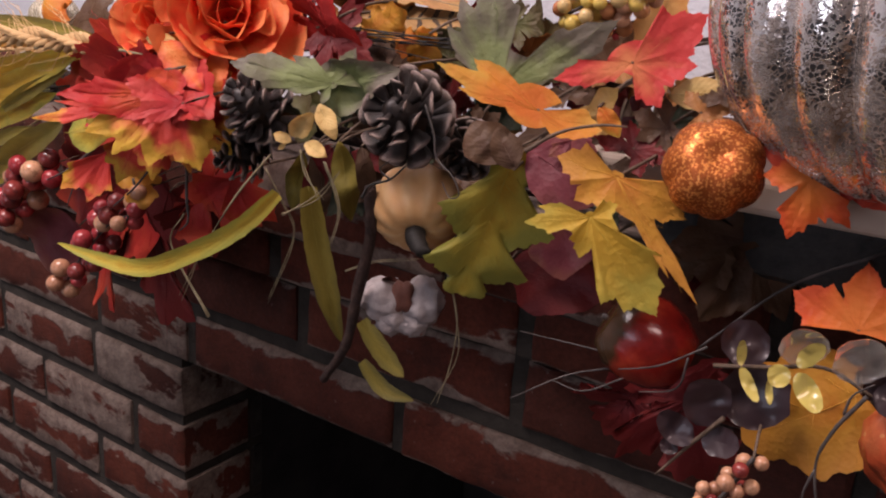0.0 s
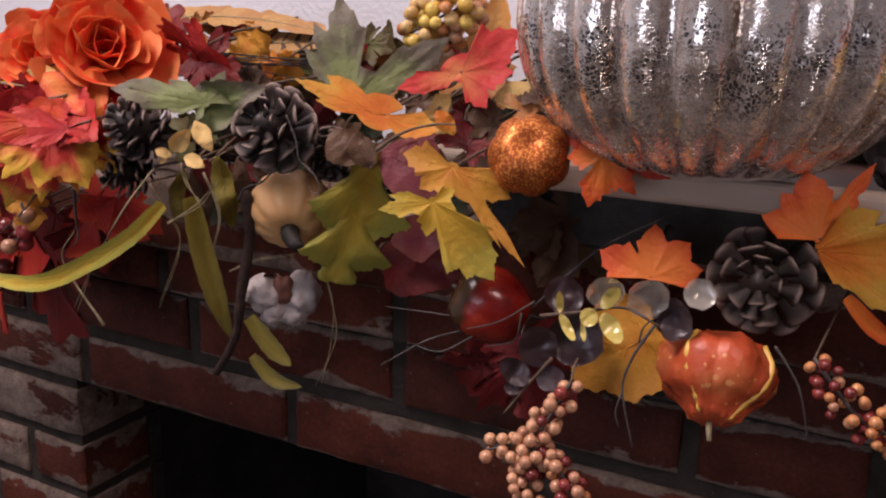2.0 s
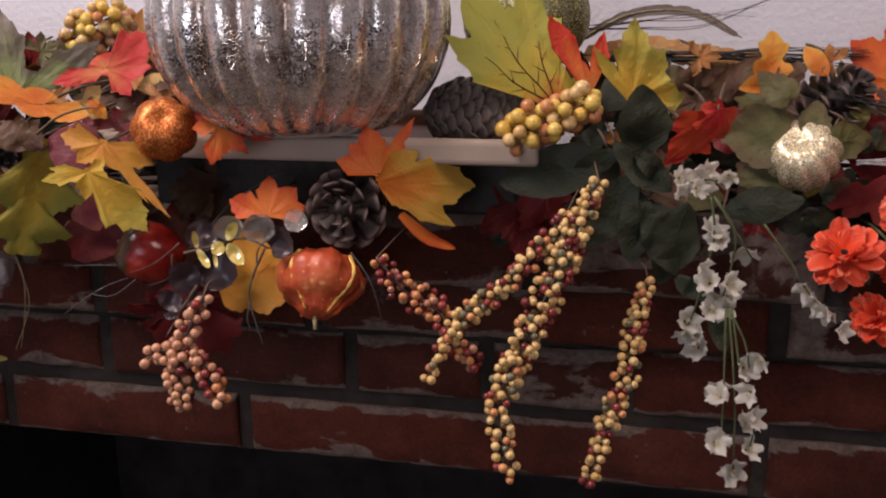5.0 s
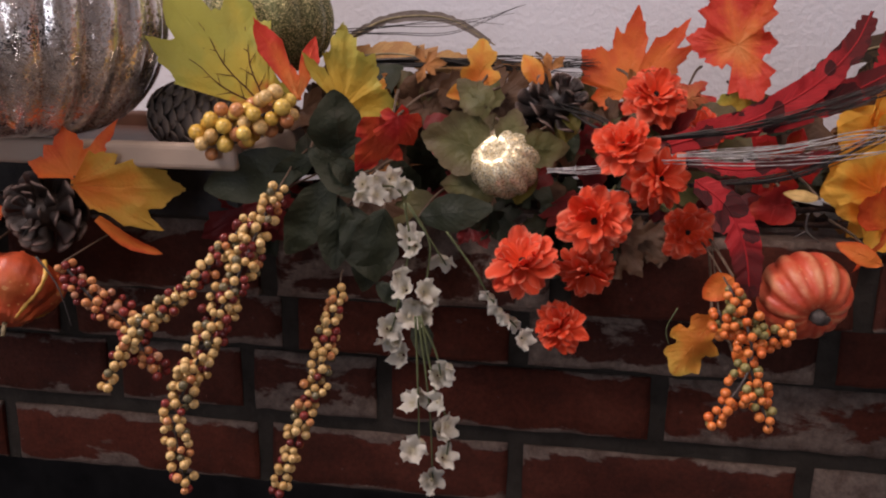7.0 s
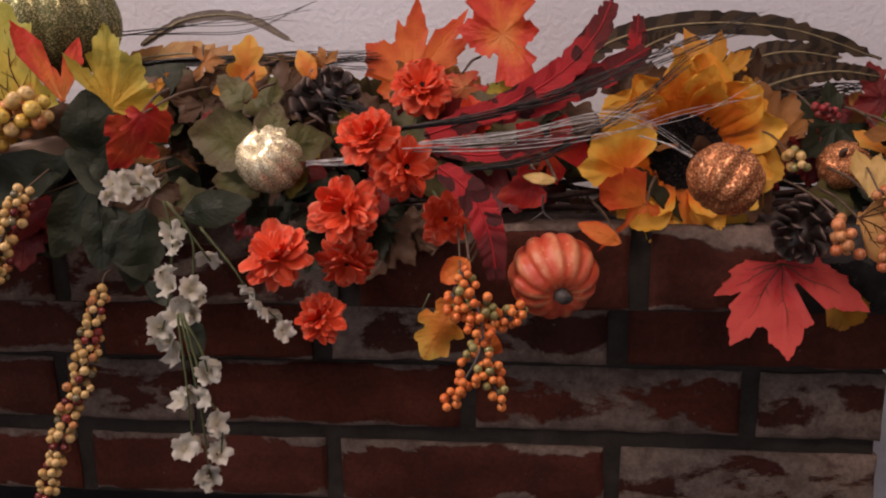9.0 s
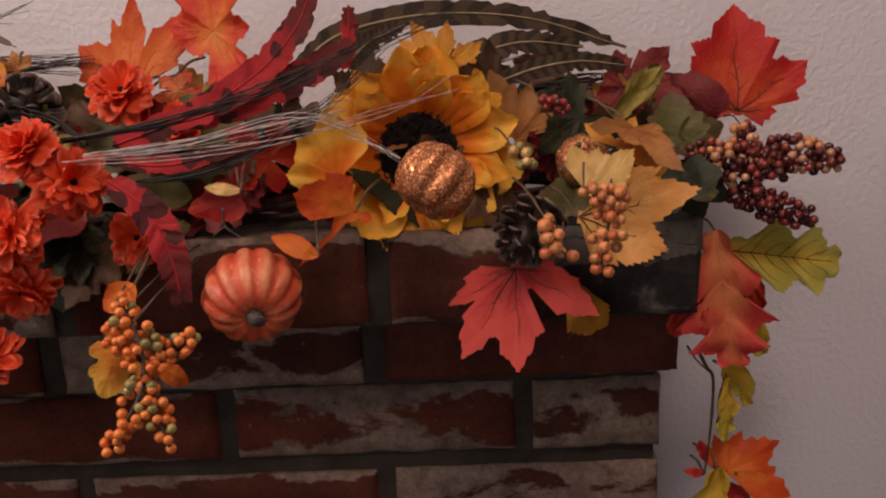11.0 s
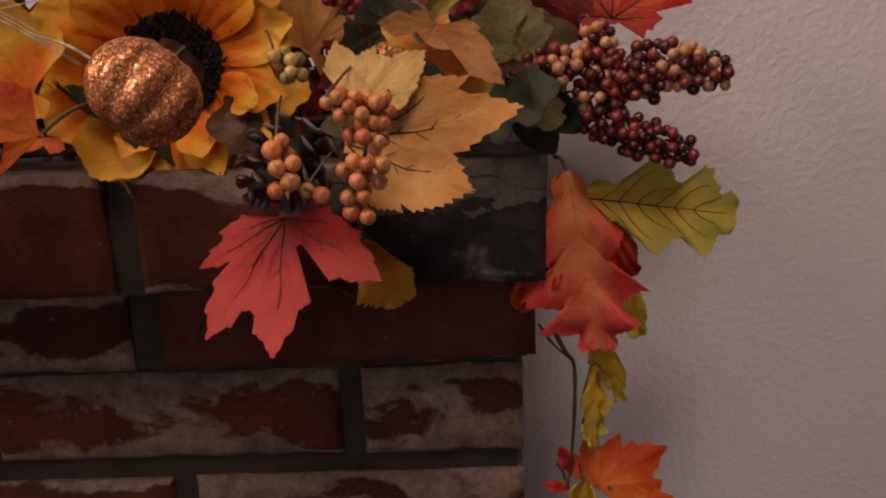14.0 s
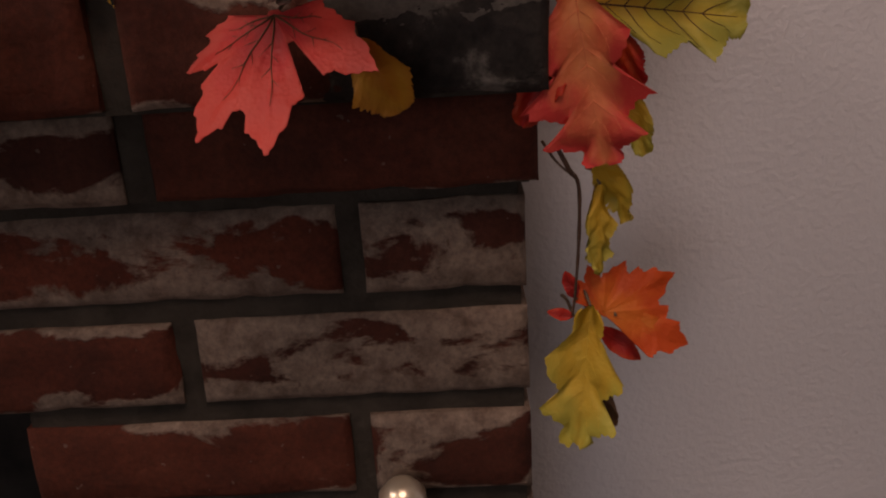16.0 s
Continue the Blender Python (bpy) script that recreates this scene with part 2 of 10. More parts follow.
def mat_leaf(name, heart, mid, edge, rough=0.55, fleck=None, at=(0.12, 0.48, 0.88), along=0.35):
    """Printed fabric leaf: colour runs from the vein hub to the rim, mottled."""
    m = Nodes(name, rough, spec=0.35)
    uv = m.t.nodes.new("ShaderNodeSeparateXYZ")
    m.link(m.coords("UV"), uv.inputs[0])
    n1 = m.noise(22.0, 4.0, 0.6)
    n2 = m.noise(90.0, 3.0, 0.6)
    n3 = m.noise(48.0, 3.0, 0.55)
    shift = m.math("ADD", m.math("MULTIPLY", m.math("SUBTRACT", m.math("ADD", n1, m.math("MULTIPLY", m.random(), 0.3)), 0.62), 1.1), m.math("MULTIPLY", m.math("SUBTRACT", n3, 0.5), 0.9))
    f = m.math("ADD", m.math("ADD", m.math("MULTIPLY", uv.outputs[0], 1.0 - along), m.math("MULTIPLY", uv.outputs[1], along)), shift)
    col = m.ramp(f, [(at[0], heart), (at[1], mid), (at[2], edge)])
    col = m.mix(m.math("MULTIPLY", n2, 0.26), col, tuple(c * 0.55 for c in mid))
    if fleck:
        col = m.mix(m.math("MULTIPLY", m.math("GREATER_THAN", n1, 0.6), 0.5), col, fleck)
    m.colour(col)
    weave = m.add("ShaderNodeTexVoronoi", Scale=420.0)
    m.link(m.coords(), weave.inputs["Vector"])
    rib = m.math("SINE", m.math("ADD", m.math("SUBTRACT", m.math("MULTIPLY", uv.outputs[1], 62.0), m.math("MULTIPLY", uv.outputs[0], 16.0)), m.math("MULTIPLY", n1, 9.0)))
    m.bump(m.math("ADD", m.math("ADD", m.math("MULTIPLY", weave.outputs["Distance"], 0.3), m.math("ADD", m.noise(60.0, 3.0), m.math("MULTIPLY", m.noise(150.0, 2.0), 0.5))), m.math("MULTIPLY", rib, 0.0 if "petal" in name else 0.05)), 0.55, 0.0016)
    tr = m.t.nodes.new("ShaderNodeBsdfTranslucent")
    m.link(col, tr.inputs["Color"])
    mx = m.t.nodes.new("ShaderNodeMixShader")
    mx.inputs[0].default_value = 0.38 if "petal" in name else 0.24
    m.link(m.b.outputs[0], mx.inputs[1])
    m.link(tr.outputs[0], mx.inputs[2])
    m.link(mx.outputs[0], m.t.nodes["Material Output"].inputs["Surface"])
    return m.mat


LEAF = {
    "orange": mat_leaf("orange_leaf", (0.72, 0.20, 0.03), (0.74, 0.17, 0.025), (0.64, 0.08, 0.015)),
    "amber": mat_leaf("amber_leaf", (0.62, 0.15, 0.015), (0.70, 0.26, 0.03), (0.64, 0.40, 0.06), along=0.6),
    "coral": mat_leaf("coral_leaf", (0.78, 0.30, 0.11), (0.74, 0.20, 0.085), (0.66, 0.05, 0.05)),
    "crimson": mat_leaf("crimson_leaf", (0.30, 0.015, 0.012), (0.48, 0.025, 0.018), (0.56, 0.06, 0.02)),
    "scarlet": mat_leaf("scarlet_leaf", (0.55, 0.05, 0.02), (0.58, 0.07, 0.015), (0.52, 0.02, 0.02)),
    "pinkred": mat_leaf("pink_red_leaf", (0.40, 0.020, 0.024), (0.52, 0.028, 0.028), (0.57, 0.058, 0.042)),
    "redgold": mat_leaf("red_and_gold_leaf", (0.46, 0.02, 0.025), (0.68, 0.07, 0.04), (0.84, 0.54, 0.06), at=(0.05, 0.70, 0.98), along=0.75),
    "yellow": mat_leaf("yellow_leaf", (0.60, 0.36, 0.03), (0.62, 0.42, 0.05), (0.46, 0.42, 0.07), along=0.6),
    "yellowgreen": mat_leaf("yellow_green_leaf", (0.50, 0.28, 0.02), (0.52, 0.40, 0.05), (0.34, 0.33, 0.06)),
    "olive": mat_leaf("olive_leaf", (0.26, 0.20, 0.03), (0.34, 0.27, 0.05), (0.24, 0.20, 0.05)),
    "gold": mat_leaf("golden_leaf", (0.55, 0.20, 0.02), (0.62, 0.30, 0.03), (0.56, 0.24, 0.03)),
    "greenred": mat_leaf("yellow_leaf_with_red_heart", (0.58, 0.10, 0.02), (0.58, 0.44, 0.05), (0.42, 0.42, 0.07), at=(0.06, 0.30, 0.85), along=0.75),
    "green": mat_leaf("sage_green_leaf", (0.20, 0.24, 0.08), (0.25, 0.29, 0.12), (0.16, 0.13, 0.10)),
    "darkgreen": mat_leaf("dark_green_leaf", (0.020, 0.028, 0.014), (0.030, 0.038, 0.019), (0.040, 0.045, 0.024)),
    "moss": mat_leaf("moss_green_leaf", (0.10, 0.10, 0.03), (0.14, 0.13, 0.045), (0.12, 0.09, 0.04)),
    "plum": mat_leaf("plum_leaf", (0.18, 0.03, 0.04), (0.24, 0.05, 0.06), (0.28, 0.09, 0.06)),
    "maroon": mat_leaf("maroon_leaf", (0.12, 0.01, 0.012), (0.18, 0.014, 0.014), (0.20, 0.02, 0.016)),
    "tan": mat_leaf("tan_leaf", (0.74, 0.42, 0.14), (0.78, 0.45, 0.16), (0.70, 0.33, 0.09)),
    "bronze": mat_leaf("bronze_leaf", (0.40, 0.15, 0.04), (0.50, 0.22, 0.06), (0.36, 0.16, 0.05)),
    "flame": mat_leaf("orange_leaf_with_red_rims", (0.74, 0.27, 0.07), (0.74, 0.17, 0.03), (0.62, 0.04, 0.02)),
    "brown": mat_leaf("brown_leaf", (0.10, 0.05, 0.03), (0.14, 0.08, 0.045), (0.12, 0.06, 0.03)),
    "cream": mat_leaf("cream_yellow_leaf", (0.74, 0.52, 0.19), (0.76, 0.52, 0.20), (0.62, 0.40, 0.12)),
    "petal_orange": mat_leaf("orange_petal", (0.90, 0.09, 0.02), (0.98, 0.155, 0.065), (0.98, 0.33, 0.20), rough=0.7),
    "petal_rose": mat_leaf("orange_red_petal", (0.80, 0.05, 0.015), (0.92, 0.13, 0.04), (0.95, 0.32, 0.10)),
    "petal_sun": mat_leaf("sunflower_petal", (0.84, 0.20, 0.012), (0.96, 0.36, 0.025), (0.98, 0.62, 0.09), at=(0.16, 0.45, 0.76), along=0.7),
    "petal_white": mat_leaf("white_petal", (0.74, 0.68, 0.46), (0.88, 0.85, 0.73), (0.90, 0.88, 0.78)),
}
VEIN = mat_plain("dark_leaf_vein", (0.06, 0.025, 0.01), (0.12, 0.05, 0.02), 200.0, 0.7, 0)
for key, leafmat in LEAF.items():
    ramp = [n for n in leafmat.node_tree.nodes if n.type == "VALTORGB"][0].color_ramp.elements
    tone = tuple(c * 0.74 for c in ramp[1].color[:3])
    VEIN_TINT[key] = mat_plain(key + "_vein", tone, tuple(c * 1.3 for c in tone), 100.0, 0.6, 0)
VINE = mat_plain("dark_brown_vine", (0.035, 0.018, 0.012), (0.08, 0.045, 0.03), 120.0, 0.7, 0.4)
STEM = mat_plain("brown_stem", (0.07, 0.045, 0.03), (0.16, 0.11, 0.075), 120.0, 0.75, 0.4)
GREYSTEM = mat_plain("grey_wire_twig", (0.03, 0.025, 0.023), (0.10, 0.085, 0.078), 90.0, 0.5, 0.3)
GREENSTEM = mat_plain("green_stem", (0.07, 0.085, 0.04), (0.12, 0.14, 0.06), 120.0, 0.6, 0.3)
STRAW = mat_plain("dry_grass", (0.16, 0.13, 0.075), (0.34, 0.28, 0.16), 150.0, 0.6, 0.2)
DARKGRASS = mat_plain("dark_dyed_grass", (0.015, 0.013, 0.012), (0.06, 0.055, 0.05), 150.0, 0.4, 0.2)
SILVERGRASS = mat_plain("silvery_grass", (0.16, 0.155, 0.15), (0.66, 0.65, 0.63), 150.0, 0.35, 0.2)
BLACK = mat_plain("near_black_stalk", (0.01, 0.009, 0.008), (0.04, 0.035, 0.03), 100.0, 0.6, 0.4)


def mat_glitter(name, base, flake, rough=0.35, grain=1.0):
    m = Nodes(name, rough, 0.6)
    v = m.add("ShaderNodeTexVoronoi", Scale=1150.0)
    m.link(m.coords(), v.inputs["Vector"])
    sep = m.t.nodes.new("ShaderNodeSeparateColor")
    m.link(v.outputs["Color"], sep.inputs[0])
    big = m.noise(35.0, 4.0, 0.6)
    col = m.mix(m.math("GREATER_THAN", sep.outputs[0], 0.68), base, flake)
    col = m.mix(m.math("MULTIPLY", big, 0.3), col, tuple(c * 0.35 for c in base))
    m.colour(col)
    m.bump(m.math("ADD", sep.outputs[1], m.noise(300.0, 2.0)), 0.75 * grain, 0.0008 * grain)
    m.link(m.ramp(sep.outputs[2], [(0.2, (rough * 0.6, rough * 0.6, rough * 0.6)), (0.8, (0.65, 0.65, 0.65))]), m.b.inputs["Roughness"])
    return m.mat


GLITTER = {
    "copper": mat_glitter("copper_glitter", (0.40, 0.14, 0.055), (0.92, 0.46, 0.21)),
    "orange": mat_glitter("orange_glitter", (0.40, 0.10, 0.018), (0.80, 0.30, 0.07), 0.5, 0.8),
    "gold": mat_glitter("pale_gold_foil", (0.70, 0.60, 0.36), (0.97, 0.92, 0.70), 0.25, 0.6),
    "green": mat_glitter("green_gold_glitter", (0.14, 0.15, 0.06), (0.52, 0.46, 0.24), 0.35, 0.5),
    "cream": mat_glitter("cream_glitter", (0.55, 0.48, 0.34), (0.90, 0.84, 0.68)),
}


def mat_fruit(name, a, b, c, scale=18.0, rough=0.4, spots=None, bump=0.3, ribs=0, ridge=None, dark_end=0.0):
    m = Nodes(name, rough, spec=0.5)
    n = m.noise(scale, 5.0, 0.6)
    col = m.ramp(n, [(0.25, a), (0.5, b), (0.78, c)])
    if ribs:
        # paler paint along the ribs, worn into blotches
        xyz = m.t.nodes.new("ShaderNodeSeparateXYZ")
        m.link(m.coords(), xyz.inputs[0])
        turn = m.math("ABSOLUTE", m.math("SINE", m.math("MULTIPLY", m.math("ARCTAN2", xyz.outputs[1], xyz.outputs[0]), ribs / 2)))
        worn = m.math("MULTIPLY", m.math("POWER", turn, 4.0), m.ramp(m.noise(60.0, 5.0, 0.65), [(0.40, (0.1, 0.1, 0.1)), (0.60, (0.85, 0.85, 0.85))]))
        col = m.mix(worn, col, ridge)
    if spots:
        v = m.add("ShaderNodeTexVoronoi", Scale=190.0)
        m.link(m.coords(), v.inputs["Vector"])
        size = m.math("MULTIPLY", m.math("SUBTRACT", m.noise(50.0, 2.0), 0.38), 1.1)
        col = m.mix(m.math("MULTIPLY", m.math("LESS_THAN", v.outputs["Distance"], size), 0.75), col, spots)
    if dark_end:
        # one end is a blackish green that bleeds up in blotches
        end = m.t.nodes.new("ShaderNodeSeparateXYZ")
        m.link(m.coords(), end.inputs[0])
        reach = m.math("ADD", m.math("MULTIPLY", end.outputs[2], 1.0 / dark_end), m.math("MULTIPLY", m.math("SUBTRACT", m.noise(45.0, 3.0), 0.5), 1.6))
        col = m.mix(m.ramp(reach, [(0.72, (0.0, 0.0, 0.0)), (1.0, (0.9, 0.9, 0.9))]), col, (0.022, 0.020, 0.008))
    m.colour(col)
    m.bump(m.noise(scale * 5, 4.0), bump, 0.0012)
    return m.mat


PUMPKIN_CREAM = mat_fruit("buff_orange_pumpkin_skin", (0.58, 0.29, 0.10), (0.66, 0.37, 0.15), (0.70, 0.44, 0.20), 22.0, 0.42, None, 0.4, 12, (0.72, 0.48, 0.24))
PUMPKIN_ORANGE = mat_fruit("speckled_orange_pumpkin_skin", (0.38, 0.035, 0.018), (0.54, 0.075, 0.03), (0.60, 0.15, 0.06), 45.0, 0.42, (0.62, 0.22, 0.10), 0.6, 13, (0.66, 0.30, 0.15))
GOURD = mat_fruit("mottled_gourd_skin", (0.10, 0.02, 0.008), (0.46, 0.07, 0.02), (0.62, 0.20, 0.06), 30.0, 0.42, (0.66, 0.32, 0.12), 0.7, dark_end=0.036)
GOURD_STRIPE = mat_fruit("yellow_gourd_stripe", (0.60, 0.32, 0.05), (0.66, 0.40, 0.08), (0.6, 0.24, 0.04), 40.0, 0.35)
APPLE = mat_fruit("glossy_dark_red_skin", (0.03, 0.004, 0.004), (0.19, 0.012, 0.008), (0.38, 0.05, 0.018), 34.0, 0.20, dark_end=0.014)
COTTON = mat_fruit("cotton_fibre", (0.30, 0.24, 0.22), (0.42, 0.37, 0.36), (0.52, 0.48, 0.47), 60.0, 0.95, None, 1.0)
BARK = mat_plain("dark_knobbly_bark", (0.02, 0.011, 0.009), (0.075, 0.042, 0.032), 160.0, 0.8, 1.0, 0.004)
HUSK = mat_fruit("red_brown_husk", (0.09, 0.03, 0.02), (0.16, 0.06, 0.04), (0.24, 0.10, 0.07), 40.0, 0.7)
SEEDS = mat_fruit("dark_seed_head", (0.004, 0.002, 0.002), (0.010, 0.005, 0.004), (0.018, 0.010, 0.007), 120.0, 1.0, None, 1.0)


def mat_berry(name, a, b, rough=0.25):
    m = Nodes(name, rough, spec=0.5)
    n = m.noise(90.0, 3.0)
    f = m.math("ADD", m.math("MULTIPLY", n, 0.5), m.math("MULTIPLY", m.random(), 0.6))
    col = m.ramp(f, [(0.2, a), (0.8, b)])
    spot = m.ramp(m.noise(170.0, 4.0, 0.6), [(0.54, (0.0, 0.0, 0.0)), (0.66, (0.6, 0.6, 0.6))])
    m.colour(m.mix(spot, col, tuple(c * 0.35 for c in a)))
    m.bump(m.noise(250.0, 2.0), 0.15, 0.0008)
    return m.mat


BERRY = {
    "corn": mat_berry("straw_yellow_berry", (0.52, 0.31, 0.10), (0.68, 0.48, 0.20)),
    "yellow": mat_berry("yellow_berry", (0.62, 0.36, 0.05), (0.72, 0.52, 0.12)),
    "rust": mat_berry("rust_berry", (0.40, 0.14, 0.05), (0.58, 0.26, 0.10)),
    "wine": mat_berry("wine_red_berry", (0.10, 0.014, 0.014), (0.25, 0.04, 0.032)),
    "olivegrey": mat_berry("grey_green_berry", (0.10, 0.09, 0.05), (0.20, 0.17, 0.09)),
    "peach": mat_berry("peach_brown_berry", (0.36, 0.16, 0.09), (0.60, 0.32, 0.18)),
    "red": mat_berry("dusky_red_berry", (0.26, 0.02, 0.025), (0.44, 0.06, 0.06)),
    "orange": mat_berry("orange_berry", (0.66, 0.14, 0.03), (0.74, 0.24, 0.06)),
    "sage": mat_berry("sage_green_berry", (0.20, 0.18, 0.06), (0.32, 0.28, 0.10)),
    "plum": mat_berry("dark_plum_berry", (0.03, 0.007, 0.009), (0.11, 0.022, 0.02), 0.18),
    "cinnamon": mat_berry("cinnamon_berry", (0.42, 0.10, 0.03), (0.68, 0.26, 0.10), 0.35),
}


def mat_cone(name, base, tip):
    m = Nodes(name, 0.5, spec=0.45)
    uv = m.t.nodes.new("ShaderNodeSeparateXYZ")
    m.link(m.coords("UV"), uv.inputs[0])
    f = m.math("ADD", uv.outputs[1], m.math("MULTIPLY", m.math("SUBTRACT", m.noise(150.0, 3.0), 0.5), 0.5))
    m.colour(m.ramp(f, [(0.80, base), (0.98, tuple(b * 0.6 + t * 0.4 for b, t in zip(base, tip))), (1.06, tip)]))
    m.bump(m.noise(260.0, 3.0), 0.4, 0.001)
    return m.mat


CONE_DARK = mat_cone("dark_pinecone", (0.017, 0.011, 0.009), (0.26, 0.19, 0.16))
CONE_BROWN = mat_cone("brown_pinecone", (0.020, 0.012, 0.009), (0.17, 0.12, 0.10))
CONE_GREY = mat_cone("weathered_pinecone", (0.15, 0.118, 0.096), (0.21, 0.17, 0.14))


# ---------------------------------------------------------------- leaves
MAPLE = [(0.03, 0.0), (0.11, -0.03), (0.26, -0.06), (0.43, -0.02), (0.37, 0.06), (0.41, 0.13), (0.25, 0.13), (0.27, 0.19), (0.46, 0.21), (0.67, 0.26), (0.60, 0.36), (0.67, 0.49), (0.50, 0.48), (0.42, 0.57), (0.31, 0.49), (0.20, 0.39), (0.17, 0.45), (0.21, 0.56), (0.36, 0.66), (0.27, 0.72), (0.26, 0.83), (0.13, 0.82), (0.0, 1.0)]
OAK = [(0.03, 0.0), (0.14, 0.05), (0.26, 0.06), (0.30, 0.16), (0.22, 0.24), (0.24, 0.31), (0.38, 0.34), (0.47, 0.43), (0.42, 0.53), (0.30, 0.54), (0.26, 0.60), (0.35, 0.69), (0.36, 0.80), (0.25, 0.83), (0.18, 0.89), (0.08, 0.98), (0.0, 1.0)]
LOBED = [(0.03, 0.0), (0.08, 0.07), (0.22, 0.09), (0.35, 0.17), (0.25, 0.20), (0.18, 0.25), (0.24, 0.32), (0.40, 0.38), (0.53, 0.51), (0.38, 0.50), (0.27, 0.53), (0.23, 0.59), (0.33, 0.67), (0.41, 0.82), (0.29, 0.79), (0.21, 0.82), (0.15, 0.90), (0.0, 1.0)]
BROAD = [(0.03, 0.0), (0.18, -0.06), (0.36, 0.0), (0.46, 0.14), (0.52, 0.30), (0.44, 0.40), (0.46, 0.54), (0.34, 0.62), (0.26, 0.72), (0.20, 0.86), (0.08, 0.95), (0.0, 1.0)]
OVATE = [(0.02, 0.0), (0.13, 0.08), (0.25, 0.25), (0.30, 0.45), (0.26, 0.66), (0.15, 0.86), (0.05, 0.97), (0.0, 1.0)]
BLADE = [(0.02, 0.0), (0.05, 0.1), (0.075, 0.3), (0.08, 0.55), (0.06, 0.8), (0.025, 0.95), (0.0, 1.0)]
COIN = [(0.05, 0.0), (0.28, 0.08), (0.46, 0.28), (0.50, 0.50), (0.46, 0.72), (0.28, 0.92), (0.10, 0.99), (0.0, 1.0)]
PETAL = [(0.05, 0.0), (0.12, 0.15), (0.23, 0.42), (0.32, 0.66), (0.34, 0.80), (0.29, 0.91), (0.19, 0.985), (0.09, 1.0), (0.0, 0.965)]
SHAPES = {"maple": (MAPLE, True, 0.018), "oak": (OAK, False, 0.012), "lobed": (LOBED, False, 0.010), "broad": (BROAD, True, 0.016), "ovate": (OVATE, False, 0.010), "blade": (BLADE, False, 0.0), "coin": (COIN, False, 0.0), "petal": (PETAL, False, 0.0)}
VEINS = {
    "maple": [((0, 0), (0, 0.95)), ((0, 0.02), (0.70, 0.47)), ((0, 0.02), (-0.70, 0.47)), ((0, 0.01), (0.40, -0.03)), ((0, 0.01), (-0.40, -0.03)), ((0, 0.45), (0.27, 0.70)), ((0, 0.45), (-0.27, 0.70))],
    "oak": [((0, 0), (0, 0.97)), ((0, 0.22), (0.40, 0.42)), ((0, 0.22), (-0.40, 0.42)), ((0, 0.5), (0.30, 0.74)), ((0, 0.5), (-0.30, 0.74)), ((0, 0.03), (0.24, 0.09)), ((0, 0.03), (-0.24, 0.09))],
    "broad": [((0, 0), (0, 0.95)), ((0, 0.03), (0.46, 0.26)), ((0, 0.03), (-0.46, 0.26)), ((0, 0.35), (0.36, 0.56)), ((0, 0.35), (-0.36, 0.56))],
    "lobed": [((0, 0), (0, 0.97)), ((0, 0.22), (0.46, 0.48)), ((0, 0.22), (-0.46, 0.48)), ((0, 0.52), (0.36, 0.78)), ((0, 0.52), (-0.36, 0.78)), ((0, 0.05), (0.28, 0.15)), ((0, 0.05), (-0.28, 0.15))],
    "ovate": [((0, 0), (0, 0.96))], "blade": [((0, 0), (0, 0.97))], "coin": [((0, 0), (0, 0.8))], "petal": [],
}


def leaf_height(x, y, cup, bend, ripple, seed):
    n = noise.noise(V((x * 2.6 + seed * 3.1, y * 2.6, seed * 1.7)))
    n2 = noise.noise(V((x * 6.0 + seed, y * 6.0, seed * 0.7)))
    return cup * x * x + bend * (y - 0.35) ** 2 * (1 if y > 0.35 else 0.4) + ripple * (n + 0.30 * n2)


